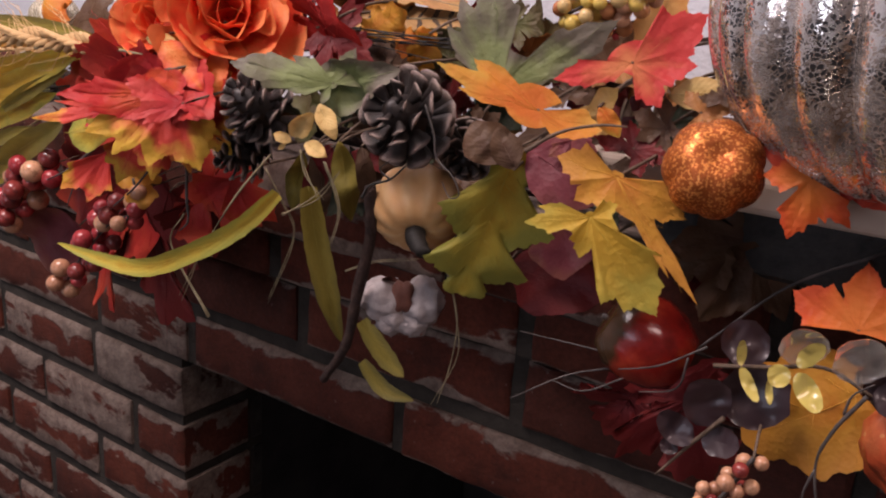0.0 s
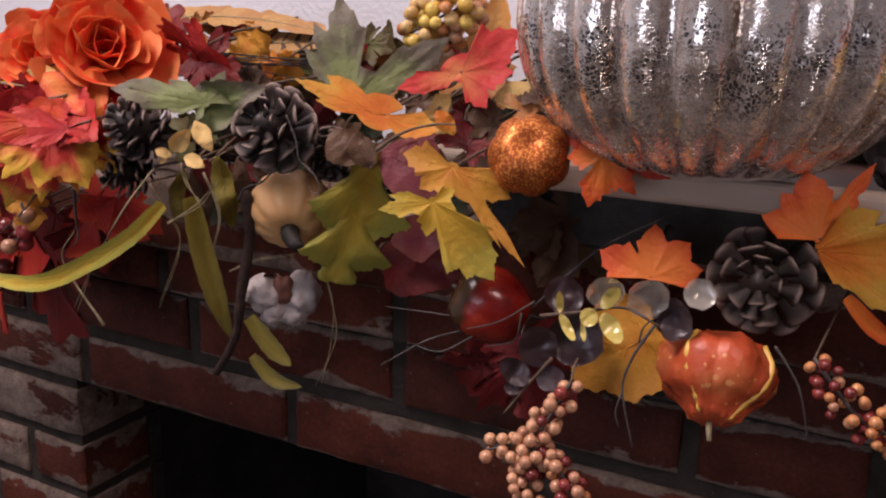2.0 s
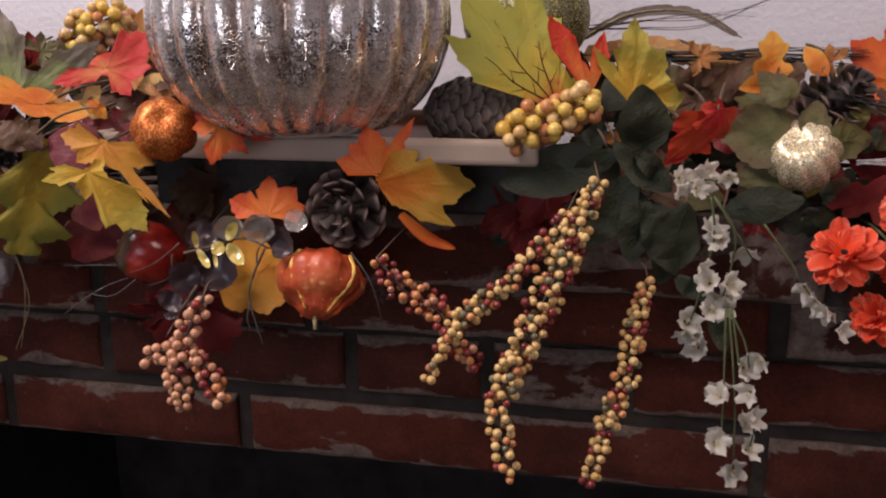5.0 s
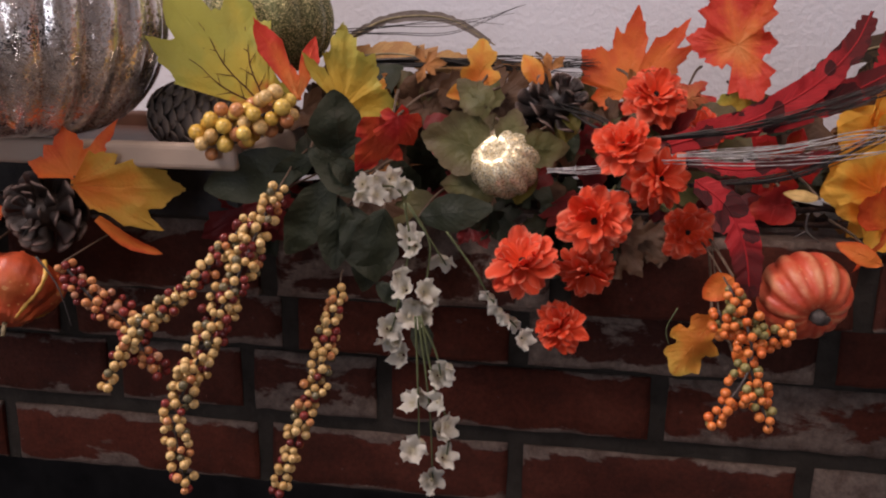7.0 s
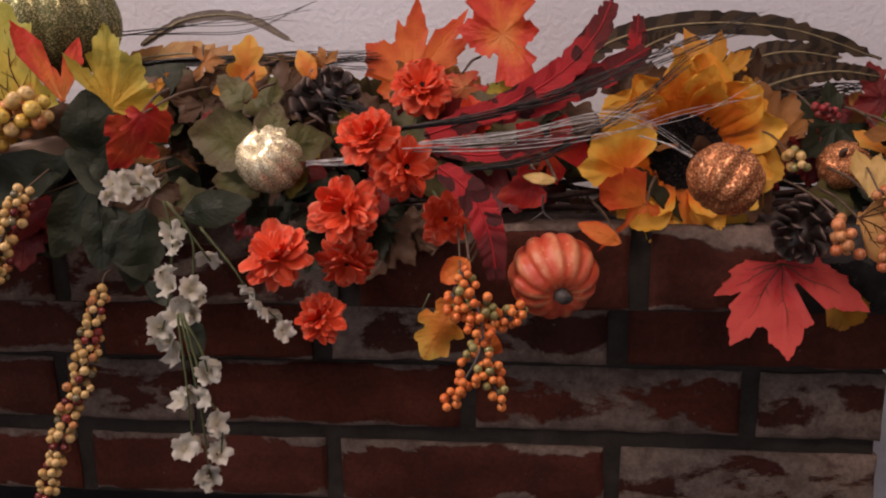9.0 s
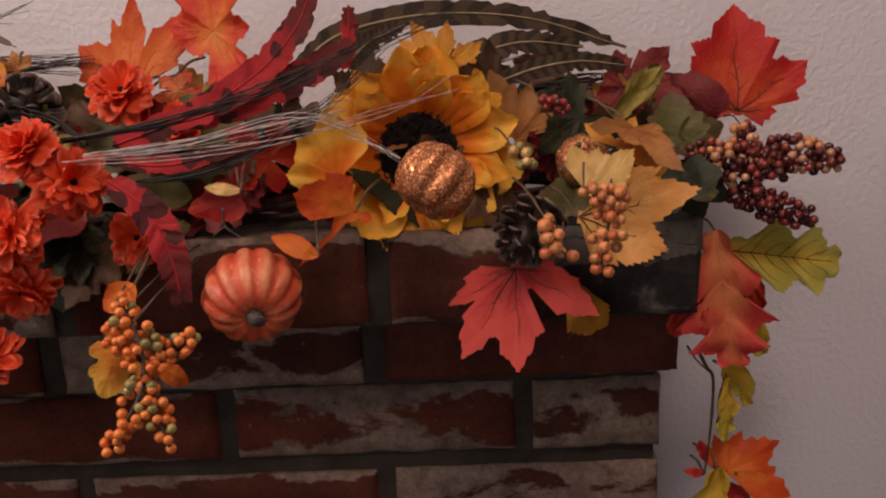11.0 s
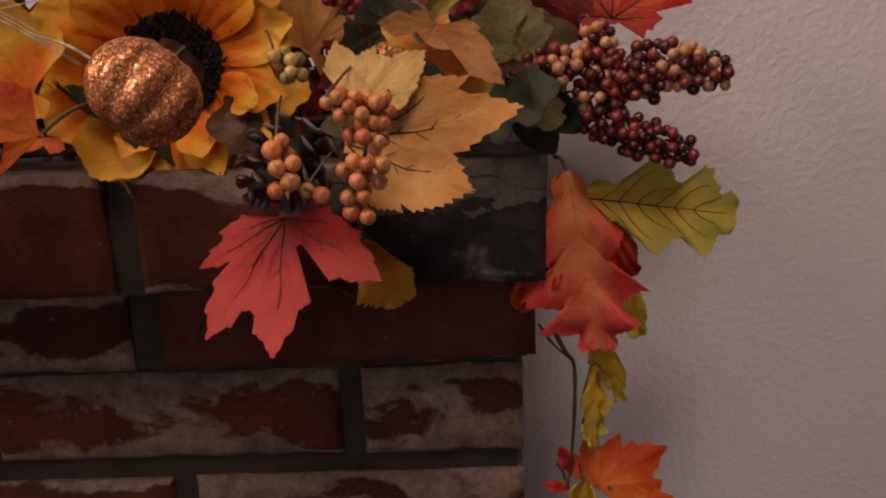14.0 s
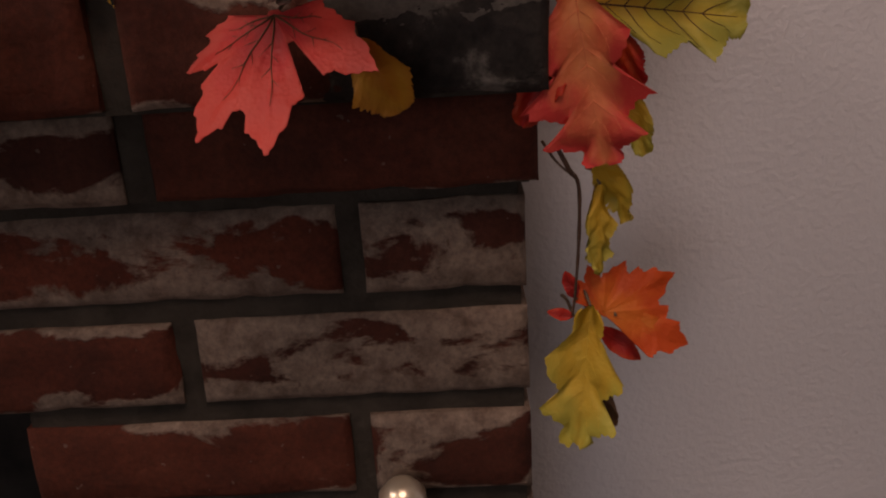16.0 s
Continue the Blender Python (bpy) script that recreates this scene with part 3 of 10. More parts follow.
def leaf_bm(shape, length, width=1.0, cup=0.2, bend=-0.15, ripple=0.10, seed=0, thick=0.0007):
    """A thin cut-out leaf: y from base to tip, z its upper side."""
    outline, hubbed, teeth = SHAPES[shape]
    rng = random.Random(seed)
    fat = [(x * rng.uniform(0.92, 1.08), y + (rng.uniform(-0.012, 0.012) if 0 < y < 0.98 else 0)) for x, y in outline]
    thin = [(-x * rng.uniform(0.92, 1.08), y + (rng.uniform(-0.012, 0.012) if 0 < y < 0.98 else 0)) for x, y in outline]
    ring = fat + thin[-2::-1]
    low = [min(y for _, y in outline[k:]) for k in range(len(outline))]
    low += low[-2::-1]
    pts = []
    for n, (a, b) in enumerate(zip(ring, ring[1:] + ring[:1])):
        cuts = max(1, min(5, int(math.hypot(b[0] - a[0], b[1] - a[1]) / 0.045))) if shape != "blade" else 2
        for k in range(cuts):
            t = k / cuts
            x, y = a[0] + (b[0] - a[0]) * t, a[1] + (b[1] - a[1]) * t
            if teeth and k:
                bite = teeth * (1.5 if k % 2 else -0.7) + rng.uniform(-0.5, 0.5) * teeth
                x, y = x * (1 + bite * 1.2), y + bite * 0.4
            h = low[n] + (low[(n + 1) % len(low)] - low[n]) * t
            pts.append((x, y, h))
    bm = bmesh.new()
    uvl = bm.loops.layers.uv.new("UVMap")
    info, rings, levels = {}, [], (0.0, 0.3, 0.62, 0.86, 1.0)
    for s in levels:
        row = []
        for x, y, h in pts:
            hx, hy = (0.0, 0.22 + 0.25 * max(0.0, y - 0.3)) if hubbed else (0.0, min(max(h * 0.94 + 0.02, 0.02), 0.96))
            px, py = hx + (x - hx) * s, hy + (y - hy) * s
            v = bm.verts.new((px * width * length, py * length, leaf_height(px * width, py, cup, bend, ripple, seed) * length))
            info[v] = (s, py)
            row.append(v)
        rings.append(row)
    for a, b in zip(rings, rings[1:]):
        for k in range(len(pts)):
            q = (a[k], a[(k + 1) % len(pts)], b[(k + 1) % len(pts)], b[k])
            f = bm.faces.new(q)
            for lp in f.loops:
                lp[uvl].uv = info[lp.vert]
    bmesh.ops.remove_doubles(bm, verts=bm.verts, dist=length * 0.002)
    if thick:
        low = bmesh.ops.duplicate(bm, geom=bm.verts[:] + bm.edges[:] + bm.faces[:])["geom"]
        lv = [g for g in low if isinstance(g, bmesh.types.BMVert)]
        lf = [g for g in low if isinstance(g, bmesh.types.BMFace)]
        bmesh.ops.translate(bm, vec=(0, 0, -thick), verts=lv)
        bmesh.ops.reverse_faces(bm, faces=lf)
    return bm


def vein_bm(shape, length, width, cup, bend, ripple, seed, r):
    bm = bmesh.new()
    for n, (a, b) in enumerate(VEINS[shape]):
        line = []
        for k in range(7):
            t = k / 6
            x, y = a[0] + (b[0] - a[0]) * t, a[1] + (b[1] - a[1]) * t + (0.03 * math.sin(t * math.pi) if n else 0)
            x += 0.015 * math.sin(t * 5 + seed)
            line.append((x * width * length, y * length, leaf_height(x * width, y, cup, bend, ripple, seed) * length + r * 0.35))
        tube(line, r * (1.0 if n == 0 else 0.7), r * 0.3, 5, bm=bm)
    return bm


GARLAND_Y, GARLAND_Z = -0.075, 1.335


def stem_to_garland(thing, start, r=0.0009, material=None):
    """A wire stem from a pick back into the garland."""
    a = V(start)
    b = V((a.x + (0.012 if int(a.x * 1000) % 2 else -0.012), max(a.y + 0.035, GARLAND_Y), a.z + 0.012))
    if a.z < 1.28 or a.x > -0.02:
        b = a + V((-0.004, 0.022, 0.004))
    mid = a.lerp(b, 0.5) + V((0, 0, 0.003))
    return part("stem", tube(smooth_line([a, mid, b], 3), r, r * 1.3, 5), material or STEM, thing, smooth=True)


def leaf(shape, tint, base, tip, facing, label, width=1.0, cup=0.2, bend=-0.15, ripple=0.10, seed=0, stem=True, veins=True, name=None, group="", dark=False):
    """One fabric leaf as a thing: blade, veins and wire stem."""
    base, tip = V(base), V(tip)
    axis = tip - base
    length = axis.length
    m = Matrix.Translation(base) @ frame_of(axis, facing)
    kind = name or {"maple": "maple_leaf", "oak": "oak_leaf", "lobed": "oak_leaf", "blade": "blade_leaf"}.get(shape, "leaf")
    thing = tagged(new(kind), label, "leaf", group)
    blade = part("blade", leaf_bm(shape, length, width, cup, bend, ripple, seed), LEAF[tint], thing, smooth=True)
    blade.matrix_basis = m
    if veins and VEINS[shape]:
        vn = part("vein", vein_bm(shape, length, width, cup, bend, ripple, seed, max(0.0003, length * (0.0062 if dark else 0.0032))), VEIN if dark else VEIN_TINT[tint], blade, smooth=True)
    if stem:
        stem_to_garland(thing, base)
    return thing


def palmate_bm(length, lobes, sinus=0.5, fat=0.30, pleat=0.10, curl=0.0, bend=0.0, ripple=0.06, seed=0, notch=1.0, saw=0.010, thick=0.0006):
    """A lobed leaf spread from its hub; lobes: (degrees from the tip's line, length as a share of the leaf's).
    Returns the mesh and its height function."""
    rng = random.Random(seed)
    lobes = sorted(lobes)
    curls = [curl + rng.uniform(-0.16, 0.16) for _ in lobes]

    def height(x, y):
        r, ang = math.hypot(x, y), math.degrees(math.atan2(x, y))
        near, total, lift = 1e9, 1e-9, 0.0
        for (deg, share), c in zip(lobes, curls):
            d = abs((ang - deg + 180) % 360 - 180)
            near = min(near, d)
            w = math.exp(-(d / 26) ** 2)
            total, lift = total + w, lift + w * c
        fold = min(near / 30.0, 1.0)
        n1 = noise.noise(V((x * 2.4 + seed * 3.1, y * 2.4, seed * 1.7)))
        n2 = noise.noise(V((x * 6.5 + seed, y * 6.5, seed * 0.7)))
        n3 = noise.noise(V((x * 17 + seed, y * 17, seed * 0.3)))
        return pleat * r * fold * fold + lift / total * r * r + bend * y * abs(y) + ripple * (n1 + 0.4 * n2 + 0.14 * n3) * min(1.0, 0.25 + r)

    # each lobe is a toothed blade about its own line; the outline is the farthest of them all round the hub
    blades = []
    for n, (deg, share) in enumerate(lobes):
        gap = min([abs(deg - o[0]) for k, o in enumerate(lobes) if k != n] or [90])
        f = min(0.92 * fat, 1.12 * math.tan(radians(min(gap, 120) / 2))) * share * rng.uniform(0.92, 1.1)
        half = []
        for flip in (-1, 1):
            side = [(0.0, 0.08), (0.30, 0.42), (0.50, 0.78), (0.63, 1.0 + 0.10 * notch), (0.68, 1.0 - 0.36 * notch), (0.80, 0.66), (0.85, 0.66 - 0.30 * notch), (0.93, 0.20), (1.0, 0.0)]
            half.append([(u * share * rng.uniform(0.98, 1.02) if 0 < u < 1 else u * share, flip * f * v * rng.uniform(0.9, 1.12)) for u, v in side])
        blades.append((deg, half))

    def reach_of(ang):
        far = 0.0
        for deg, half in blades:
            d = radians((ang - deg + 180) % 360 - 180)
            if abs(d) > 1.4:
                continue
            dx, dy = math.cos(d), math.sin(d)
            for (u0, v0), (u1, v1) in zip(half[0 if d < 0 else 1], half[0 if d < 0 else 1][1:]):
                den = dx * (v1 - v0) - dy * (u1 - u0)
                if abs(den) < 1e-9:
                    continue
                k = (dy * u0 - dx * v0) / den
                if -1e-6 <= k <= 1 + 1e-6:
                    far = max(far, (u0 + (u1 - u0) * k) * dx + (v0 + (v1 - v0) * k) * dy)
        web = 0.0
        for (d0, s0), (d1, s1) in zip(lobes, lobes[1:]):
            if d0 <= ang <= d1:
                t = (ang - d0) / max(1e-6, d1 - d0)
                web = (s0 + (s1 - s0) * t) * 0.60 * sinus * (1.0 if d1 - d0 < 80 else 0.8) * (1 - 0.25 * math.sin(math.pi * t))
        return max(far, web, 0.05)

    first, last = lobes[0][0], lobes[-1][0]
    angles = sorted({round(a, 2) for deg, _ in lobes for a in (deg - 1.2, deg, deg + 1.2)} | {round(first - 60 + k * 2.1, 2) for k in range(int((last - first + 120) / 2.1) + 1)})
    angles = [a for a in angles if a < first + 300]
    pts = []
    for n, ang in enumerate(angles):
        r = reach_of(ang) * (1 + (saw * (1.3 if n % 2 else -0.7) + rng.uniform(-0.5, 0.5) * saw))
        pts.append((r * math.sin(radians(ang)), r * math.cos(radians(ang))))
    bm = bmesh.new()
    uvl = bm.loops.layers.uv.new("UVMap")
    rows, info = [], {}
    for s in (0.0, 0.16, 0.34, 0.52, 0.70, 0.85, 0.94, 1.0):
        row = []
        for x, y in pts:
            v = bm.verts.new((x * s * length, y * s * length, height(x * s, y * s) * length))
            info[v] = (s, max(0.0, math.hypot(x * s, y * s)))
            row.append(v)
        rows.append(row)
    for a, b in zip(rows, rows[1:]):
        for k in range(len(pts)):
            f = bm.faces.new((a[k], b[k], b[(k + 1) % len(pts)], a[(k + 1) % len(pts)]))
            for lp in f.loops:
                lp[uvl].uv = info[lp.vert]
    bmesh.ops.remove_doubles(bm, verts=bm.verts, dist=length * 0.0015)
    bmesh.ops.recalc_face_normals(bm, faces=bm.faces)
    under = bmesh.ops.duplicate(bm, geom=bm.verts[:] + bm.edges[:] + bm.faces[:])["geom"]
    bmesh.ops.translate(bm, vec=(0, 0, -thick), verts=[g for g in under if isinstance(g, bmesh.types.BMVert)])
    bmesh.ops.reverse_faces(bm, faces=[g for g in under if isinstance(g, bmesh.types.BMFace)])
    return bm, height


def palmate(tint, hub, tip, facing, lobes, label, sinus=0.5, fat=0.30, pleat=0.10, curl=0.0, bend=0.0, ripple=0.06, seed=0, notch=1.0, saw=0.010, dark=0.0, stem=True, name="maple_leaf"):
    """One lobed fabric leaf as a thing: blade, raised veins and wire stem."""
    hub, tip = V(hub), V(tip)
    length = (tip - hub).length
    thing = tagged(new(name), label, "leaf")
    bm, height = palmate_bm(length, lobes, sinus, fat, pleat, curl, bend, ripple, seed, notch, saw)
    blade = part("blade", bm, LEAF[tint], thing, smooth=True)
    blade.matrix_basis = Matrix.Translation(hub) @ frame_of(tip - hub, facing)
    r = length * (0.0075 if dark else 0.0036)
    bm = bmesh.new()
    reach = 0.66 if dark else 0.88
    for deg, share in lobes:
        a = radians(deg)
        main = [(share * reach * k / 7 * math.sin(a + 0.05 * math.sin(k + seed)), share * reach * k / 7 * math.cos(a + 0.05 * math.sin(k + seed))) for k in range(8)]
        runs = [(main, 1.0)]
        for k, side in ((2, 1), (3, -1), (4, 1), (5, -1)):
            x, y = main[k]
            b = a + side * 0.75
            step = share * 0.17 * (1 - k / 9)
            runs.append(([(x + step * q / 3 * math.sin(b), y + step * q / 3 * math.cos(b)) for q in range(4)], 0.5))
        for run, thick in runs:
            tube([(x * length, y * length, height(x, y) * length + r * 0.25) for x, y in run], r * thick, r * thick * 0.3, 5, bm=bm)
    part("vein", bm, VEIN if dark else VEIN_TINT[tint], blade, smooth=True)
    if stem:
        stem_to_garland(thing, hub)
    return thing


def pinnate_bm(length, width, lobes=3, depth=0.5, fold=0.15, bend=0.0, twist=0.0, ripple=0.06, seed=0, saw=0.012, thick=0.0006):
    """An oak-like leaf along its midrib (y from 0 to 1), with rounded lobes; returns the mesh and the place of (s, t)."""
    rng = random.Random(seed)
    phase = (rng.uniform(-0.3, 0.3), rng.uniform(-0.3, 0.3))
    swell = (rng.uniform(0.85, 1.1), rng.uniform(0.85, 1.1))

    def place(s, t):
        k = 1 if t > 0 else 0
        env = max(0.0, math.sin(math.pi * min(1.0, 0.02 + 0.96 * s ** 0.85))) ** 0.62
        lobe = 1 - depth * (2 * abs((lobes * s + 0.62 + phase[k] * 0.16) % 1.0 - 0.5)) ** 0.9
        n = noise.noise(V((t * 1.5 + seed * 3.1, s * 3.0, seed * 1.7)))
        n2 = noise.noise(V((t * 4.0 + seed, s * 8.0, seed * 0.7)))
        x = width * 0.5 * env * lobe * swell[k] * t * (1 + 0.06 * n2 * abs(t))
        y = s + 0.17 * abs(t) ** 1.5 * math.sin(math.pi * s)
        z = fold * abs(x) + bend * s * s + ripple * (n + 0.45 * n2) * (0.3 + abs(t)) + 0.018 * abs(t) * math.cos(2 * math.pi * lobes * s)
        c, q = math.cos(twist * s), math.sin(twist * s)
        return V((x * c + z * q, y, z * c - x * q)) * length

    bm = bmesh.new()
    uvl = bm.loops.layers.uv.new("UVMap")
    rows, nu, nv = [], 64, 10
    for i in range(nu + 1):
        s = i / nu
        rows.append([(bm.verts.new(place(s, (2 * k / nv - 1) * (1 + (rng.uniform(-1, 1) * saw * 5 if k in (0, nv) else 0)))), (abs(2 * k / nv - 1), s)) for k in range(nv + 1)])
    for a, b in zip(rows, rows[1:]):
        for k in range(nv):
            q = (a[k], a[k + 1], b[k + 1], b[k])
            f = bm.faces.new([v for v, _ in q])
            for lp, (_, uv) in zip(f.loops, q):
                lp[uvl].uv = uv
    under = bmesh.ops.duplicate(bm, geom=bm.verts[:] + bm.edges[:] + bm.faces[:])["geom"]
    bmesh.ops.translate(bm, vec=(0, 0, -thick), verts=[g for g in under if isinstance(g, bmesh.types.BMVert)])
    bmesh.ops.reverse_faces(bm, faces=[g for g in under if isinstance(g, bmesh.types.BMFace)])
    return bm, place


def pinnate(tint, base, tip, facing, label, width=0.6, lobes=3, depth=0.5, fold=0.15, bend=0.0, twist=0.0, ripple=0.06, seed=0, dark=0.0, stem=True):
    """One oak-like fabric leaf as a thing: blade, midrib with side veins, wire stem."""
    base, tip = V(base), V(tip)
    length = (tip - base).length
    thing = tagged(new("oak_leaf"), label, "leaf")
    bm, place = pinnate_bm(length, width, lobes, depth, fold, bend, twist, ripple, seed)
    blade = part("blade", bm, LEAF[tint], thing, smooth=True)
    blade.matrix_basis = Matrix.Translation(base) @ frame_of(tip - base, facing)
    r = length * (0.0075 if dark else 0.0036)
    bm = bmesh.new()
    up = V((0, 0, r * 0.25))
    tube([place(0.94 * k / 12, 0.0) + up for k in range(13)], r, r * 0.3, 5, bm=bm)
    for k in range(lobes * 2):
        s = 0.10 + 0.74 * k / (lobes * 2)
        for side in (-1, 1):
            tube([place(min(0.96, s + 0.12 * q / 4), side * 0.8 * q / 4) + up for q in range(5)], r * 0.55, r * 0.2, 5, bm=bm)
    part("vein", bm, VEIN if dark else VEIN_TINT[tint], blade, smooth=True)
    if stem:
        stem_to_garland(thing, base)
    return thing


def ray_petal_bm(length, width, cup=0.3, curl=0.0, frill=0.06, seed=0, point=0.0, waist=0.30, thick=0.0005):
    """A soft petal from its narrow foot (y = 0) to a rounded, rippled rim; z its inner side."""
    bm = bmesh.new()
    uvl = bm.loops.layers.uv.new("UVMap")
    rows, nu, nv = [], 11, 10
    for i in range(nu + 1):
        s = i / nu
        w = waist + (1 - waist) * math.sin(math.pi / 2 * s / 0.62) if s < 0.62 else max(0.0, 1 - ((s - 0.62) / 0.38) ** 2.6) * 0.45 + 0.55
        w *= width / 2 * length
        row = []
        for k in range(nv + 1):
            t = 2 * k / nv - 1
            n = noise.noise(V((t * 1.7 + seed * 5.3, s * 2.2, seed * 1.9)))
            n2 = noise.noise(V((t * 3.6 + seed * 2.1, s * 3.0, seed * 0.9)))
            y = s + (point * (1 - abs(t)) - 0.09 * t * t + 0.05 * n2) * s ** 3
            z = cup * width * 0.5 * t * t * (0.4 + 0.6 * s) + curl * s * s + frill * s * (n * 1.3 + n2 * 0.8) + 0.012 * math.cos(t * 9.4) * math.sin(math.pi * min(1, s * 1.15))
            row.append((bm.verts.new((w * t, y * length, z * length)), (abs(t) ** 1.6 * s, s)))
        rows.append(row)
    for a, b in zip(rows, rows[1:]):
        for k in range(nv):
            q = (a[k], a[k + 1], b[k + 1], b[k])
            f = bm.faces.new([v for v, _ in q])
            for lp, (_, uv) in zip(f.loops, q):
                lp[uvl].uv = uv
    under = bmesh.ops.duplicate(bm, geom=bm.verts[:] + bm.edges[:] + bm.faces[:])["geom"]
    bmesh.ops.translate(bm, vec=(0, 0, -thick), verts=[g for g in under if isinstance(g, bmesh.types.BMVert)])
    bmesh.ops.reverse_faces(bm, faces=[g for g in under if isinstance(g, bmesh.types.BMFace)])
    return bm


# ---------------------------------------------------------------- pumpkins and fruit
def pumpkin_profile(r, h, dimple=0.25, rows=18):
    out = []
    for k in range(rows + 1):
        a = -math.pi / 2 + math.pi * k / rows
        rr = max(math.cos(a), 0.03) ** 0.85
        z = math.sin(a) * h / 2
        z -= math.copysign(1, a) * dimple * h / 2 * (1 - min(1, math.cos(a) * 1.6)) ** 2
        out.append((r * rr, z))
    return out


def pumpkin(name, centre, axis, r, h, ribs, groove, skin, label, stem_len=0.02, stem_r=0.005, stem_mat=None, wobble=0.03, seed=0, hang=True, turn=0.0, sharp=0.7, bent=0.3):
    thing = tagged(new(name), label, "pumpkin")
    thing.matrix_basis = Matrix.Translation(centre) @ V(axis).to_track_quat("Z", "Y").to_matrix().to_4x4() @ Matrix.Rotation(turn, 4, "Z")
    part("body", lathe(pumpkin_profile(r, h), ribs * 6, ribs, groove, sharp, wobble, seed), skin, thing, smooth=True)
    if stem_len:
        top = h / 2 * 0.72
        line = smooth_line([(0, 0, top - 0.004), (0, 0, top + stem_len * 0.4), (stem_len * bent, 0, top + stem_len)], 4)
        bm = tube(line, stem_r * 1.45, stem_r * 0.8, 7, 0.12, seed)
        bmesh.ops.create_cone(bm, cap_ends=True, segments=8, radius1=stem_r * 0.85, radius2=stem_r * 0.7, depth=stem_len * 0.12,
                              matrix=Matrix.Translation((stem_len * bent, 0, top + stem_len)))
        part("stem", bm, stem_mat or STEM, thing, smooth=True)
    if hang:
        wire = tagged(part("wire", tube(smooth_line([V((0, 0, 0)), V((0, 0, 0)) + V((0.0, 0.0, -h * 0.3)), V((0.004, 0, -h * 0.62))], 3), 0.0012, 0.0009, 5), GREYSTEM, thing, smooth=True))
    return thing


def pinecone(centre, axis, length, radius, count, material, label, closed=0.0, seed=0, top_first=True):
    """Scales in a spiral about a core; the pointed end is along axis."""
    thing = tagged(new("pinecone"), label, "pinecone")
    thing.matrix_basis = Matrix.Translation(centre) @ V(axis).to_track_quat("Z", "Y").to_matrix().to_4x4()
    rng = random.Random(seed)
    core = [(radius * 0.16, -length * 0.5), (radius * 0.42, -length * 0.42), (radius * 0.5, -length * 0.1), (radius * 0.36, length * 0.25), (radius * 0.08, length * 0.47)]
    part("core", lathe(core, 10), material, thing, smooth=True)
    meshes = []
    for variant in range(3):
        bm = bmesh.new()
        uvl = bm.loops.layers.uv.new("UVMap")
        rings = []
        for y, w, z, th in ((0.0, 0.12, 0.0, 0.04), (0.40, 0.21, 0.01, 0.05), (0.70, 0.33, 0.05, 0.055), (0.88, 0.385, 0.12, 0.06), (1.0, 0.32, 0.19, 0.06), (1.06, 0.18, 0.21, 0.03)):
            w *= (1 + 0.10 * (variant - 1)) * (0.86 + 0.14 * closed)
            ring = [(-w, z - 0.04), (-w * 0.5, z + th * 0.6), (0, z + th), (w * 0.5, z + th * 0.6), (w, z - 0.04), (w * 0.5, z - th), (0, z - th * 1.2), (-w * 0.5, z - th)]
            rings.append([bm.verts.new((x, y, h)) for x, h in ring])
        for a, b in zip(rings, rings[1:]):
            for k in range(8):
                bm.faces.new((a[k], b[k], b[(k + 1) % 8], a[(k + 1) % 8]))
        bm.faces.new(rings[-1][::-1])
        bm.faces.new(rings[0])
        bmesh.ops.recalc_face_normals(bm, faces=bm.faces)
        for f in bm.faces:
            for lp in f.loops:
                lp[uvl].uv = (0.5 + lp.vert.co.x, lp.vert.co.y)
        meshes.append(mesh_of("scale", bm, material, True))
    count = round(count * (0.72 + 0.28 * closed))
    for i in range(count):
        t = (i + 0.5) / count
        a = i * 2.39996 + rng.uniform(-0.16, 0.16) * (1 - closed)
        prof = math.sin(math.pi * (0.14 + 0.80 * t)) ** 0.8
        z = -length * 0.46 + length * 0.86 * t
        tilt = radians(-26 * (1 - closed) - 14 * closed + (66 + 28 * closed) * t ** (1.25 - 0.25 * closed) + 42 * closed * (1 - t) + rng.uniform(-13, 13) * (1 - 0.8 * closed))
        size = radius * (0.30 + 0.50 * prof + 0.08 * (1 - closed)) * (1.0 - 0.35 * t * (1 - closed)) * rng.uniform(0.94, 1.06)
        ob = part("scale", meshes[i % 3], None, thing)
        r0 = radius * prof * (0.22 + 0.30 * closed)
        ob.matrix_basis = (Matrix.Rotation(a, 4, "Z") @ Matrix.Translation((0, r0, z)) @ Matrix.Rotation(tilt, 4, "X")
                           @ Matrix.Diagonal((size * (1.05 + 0.10 * (1 - closed)), size, size * (1.0 + 0.15 * (1 - closed)), 1)))
    return thing


BERRY_MESH = {}


def berry_mesh(colour, r):
    key = (colour, round(r, 5))
    if key not in BERRY_MESH:
        BERRY_MESH[key] = mesh_of("berry", ball(r, 2), BERRY[colour], True)
    return BERRY_MESH[key]


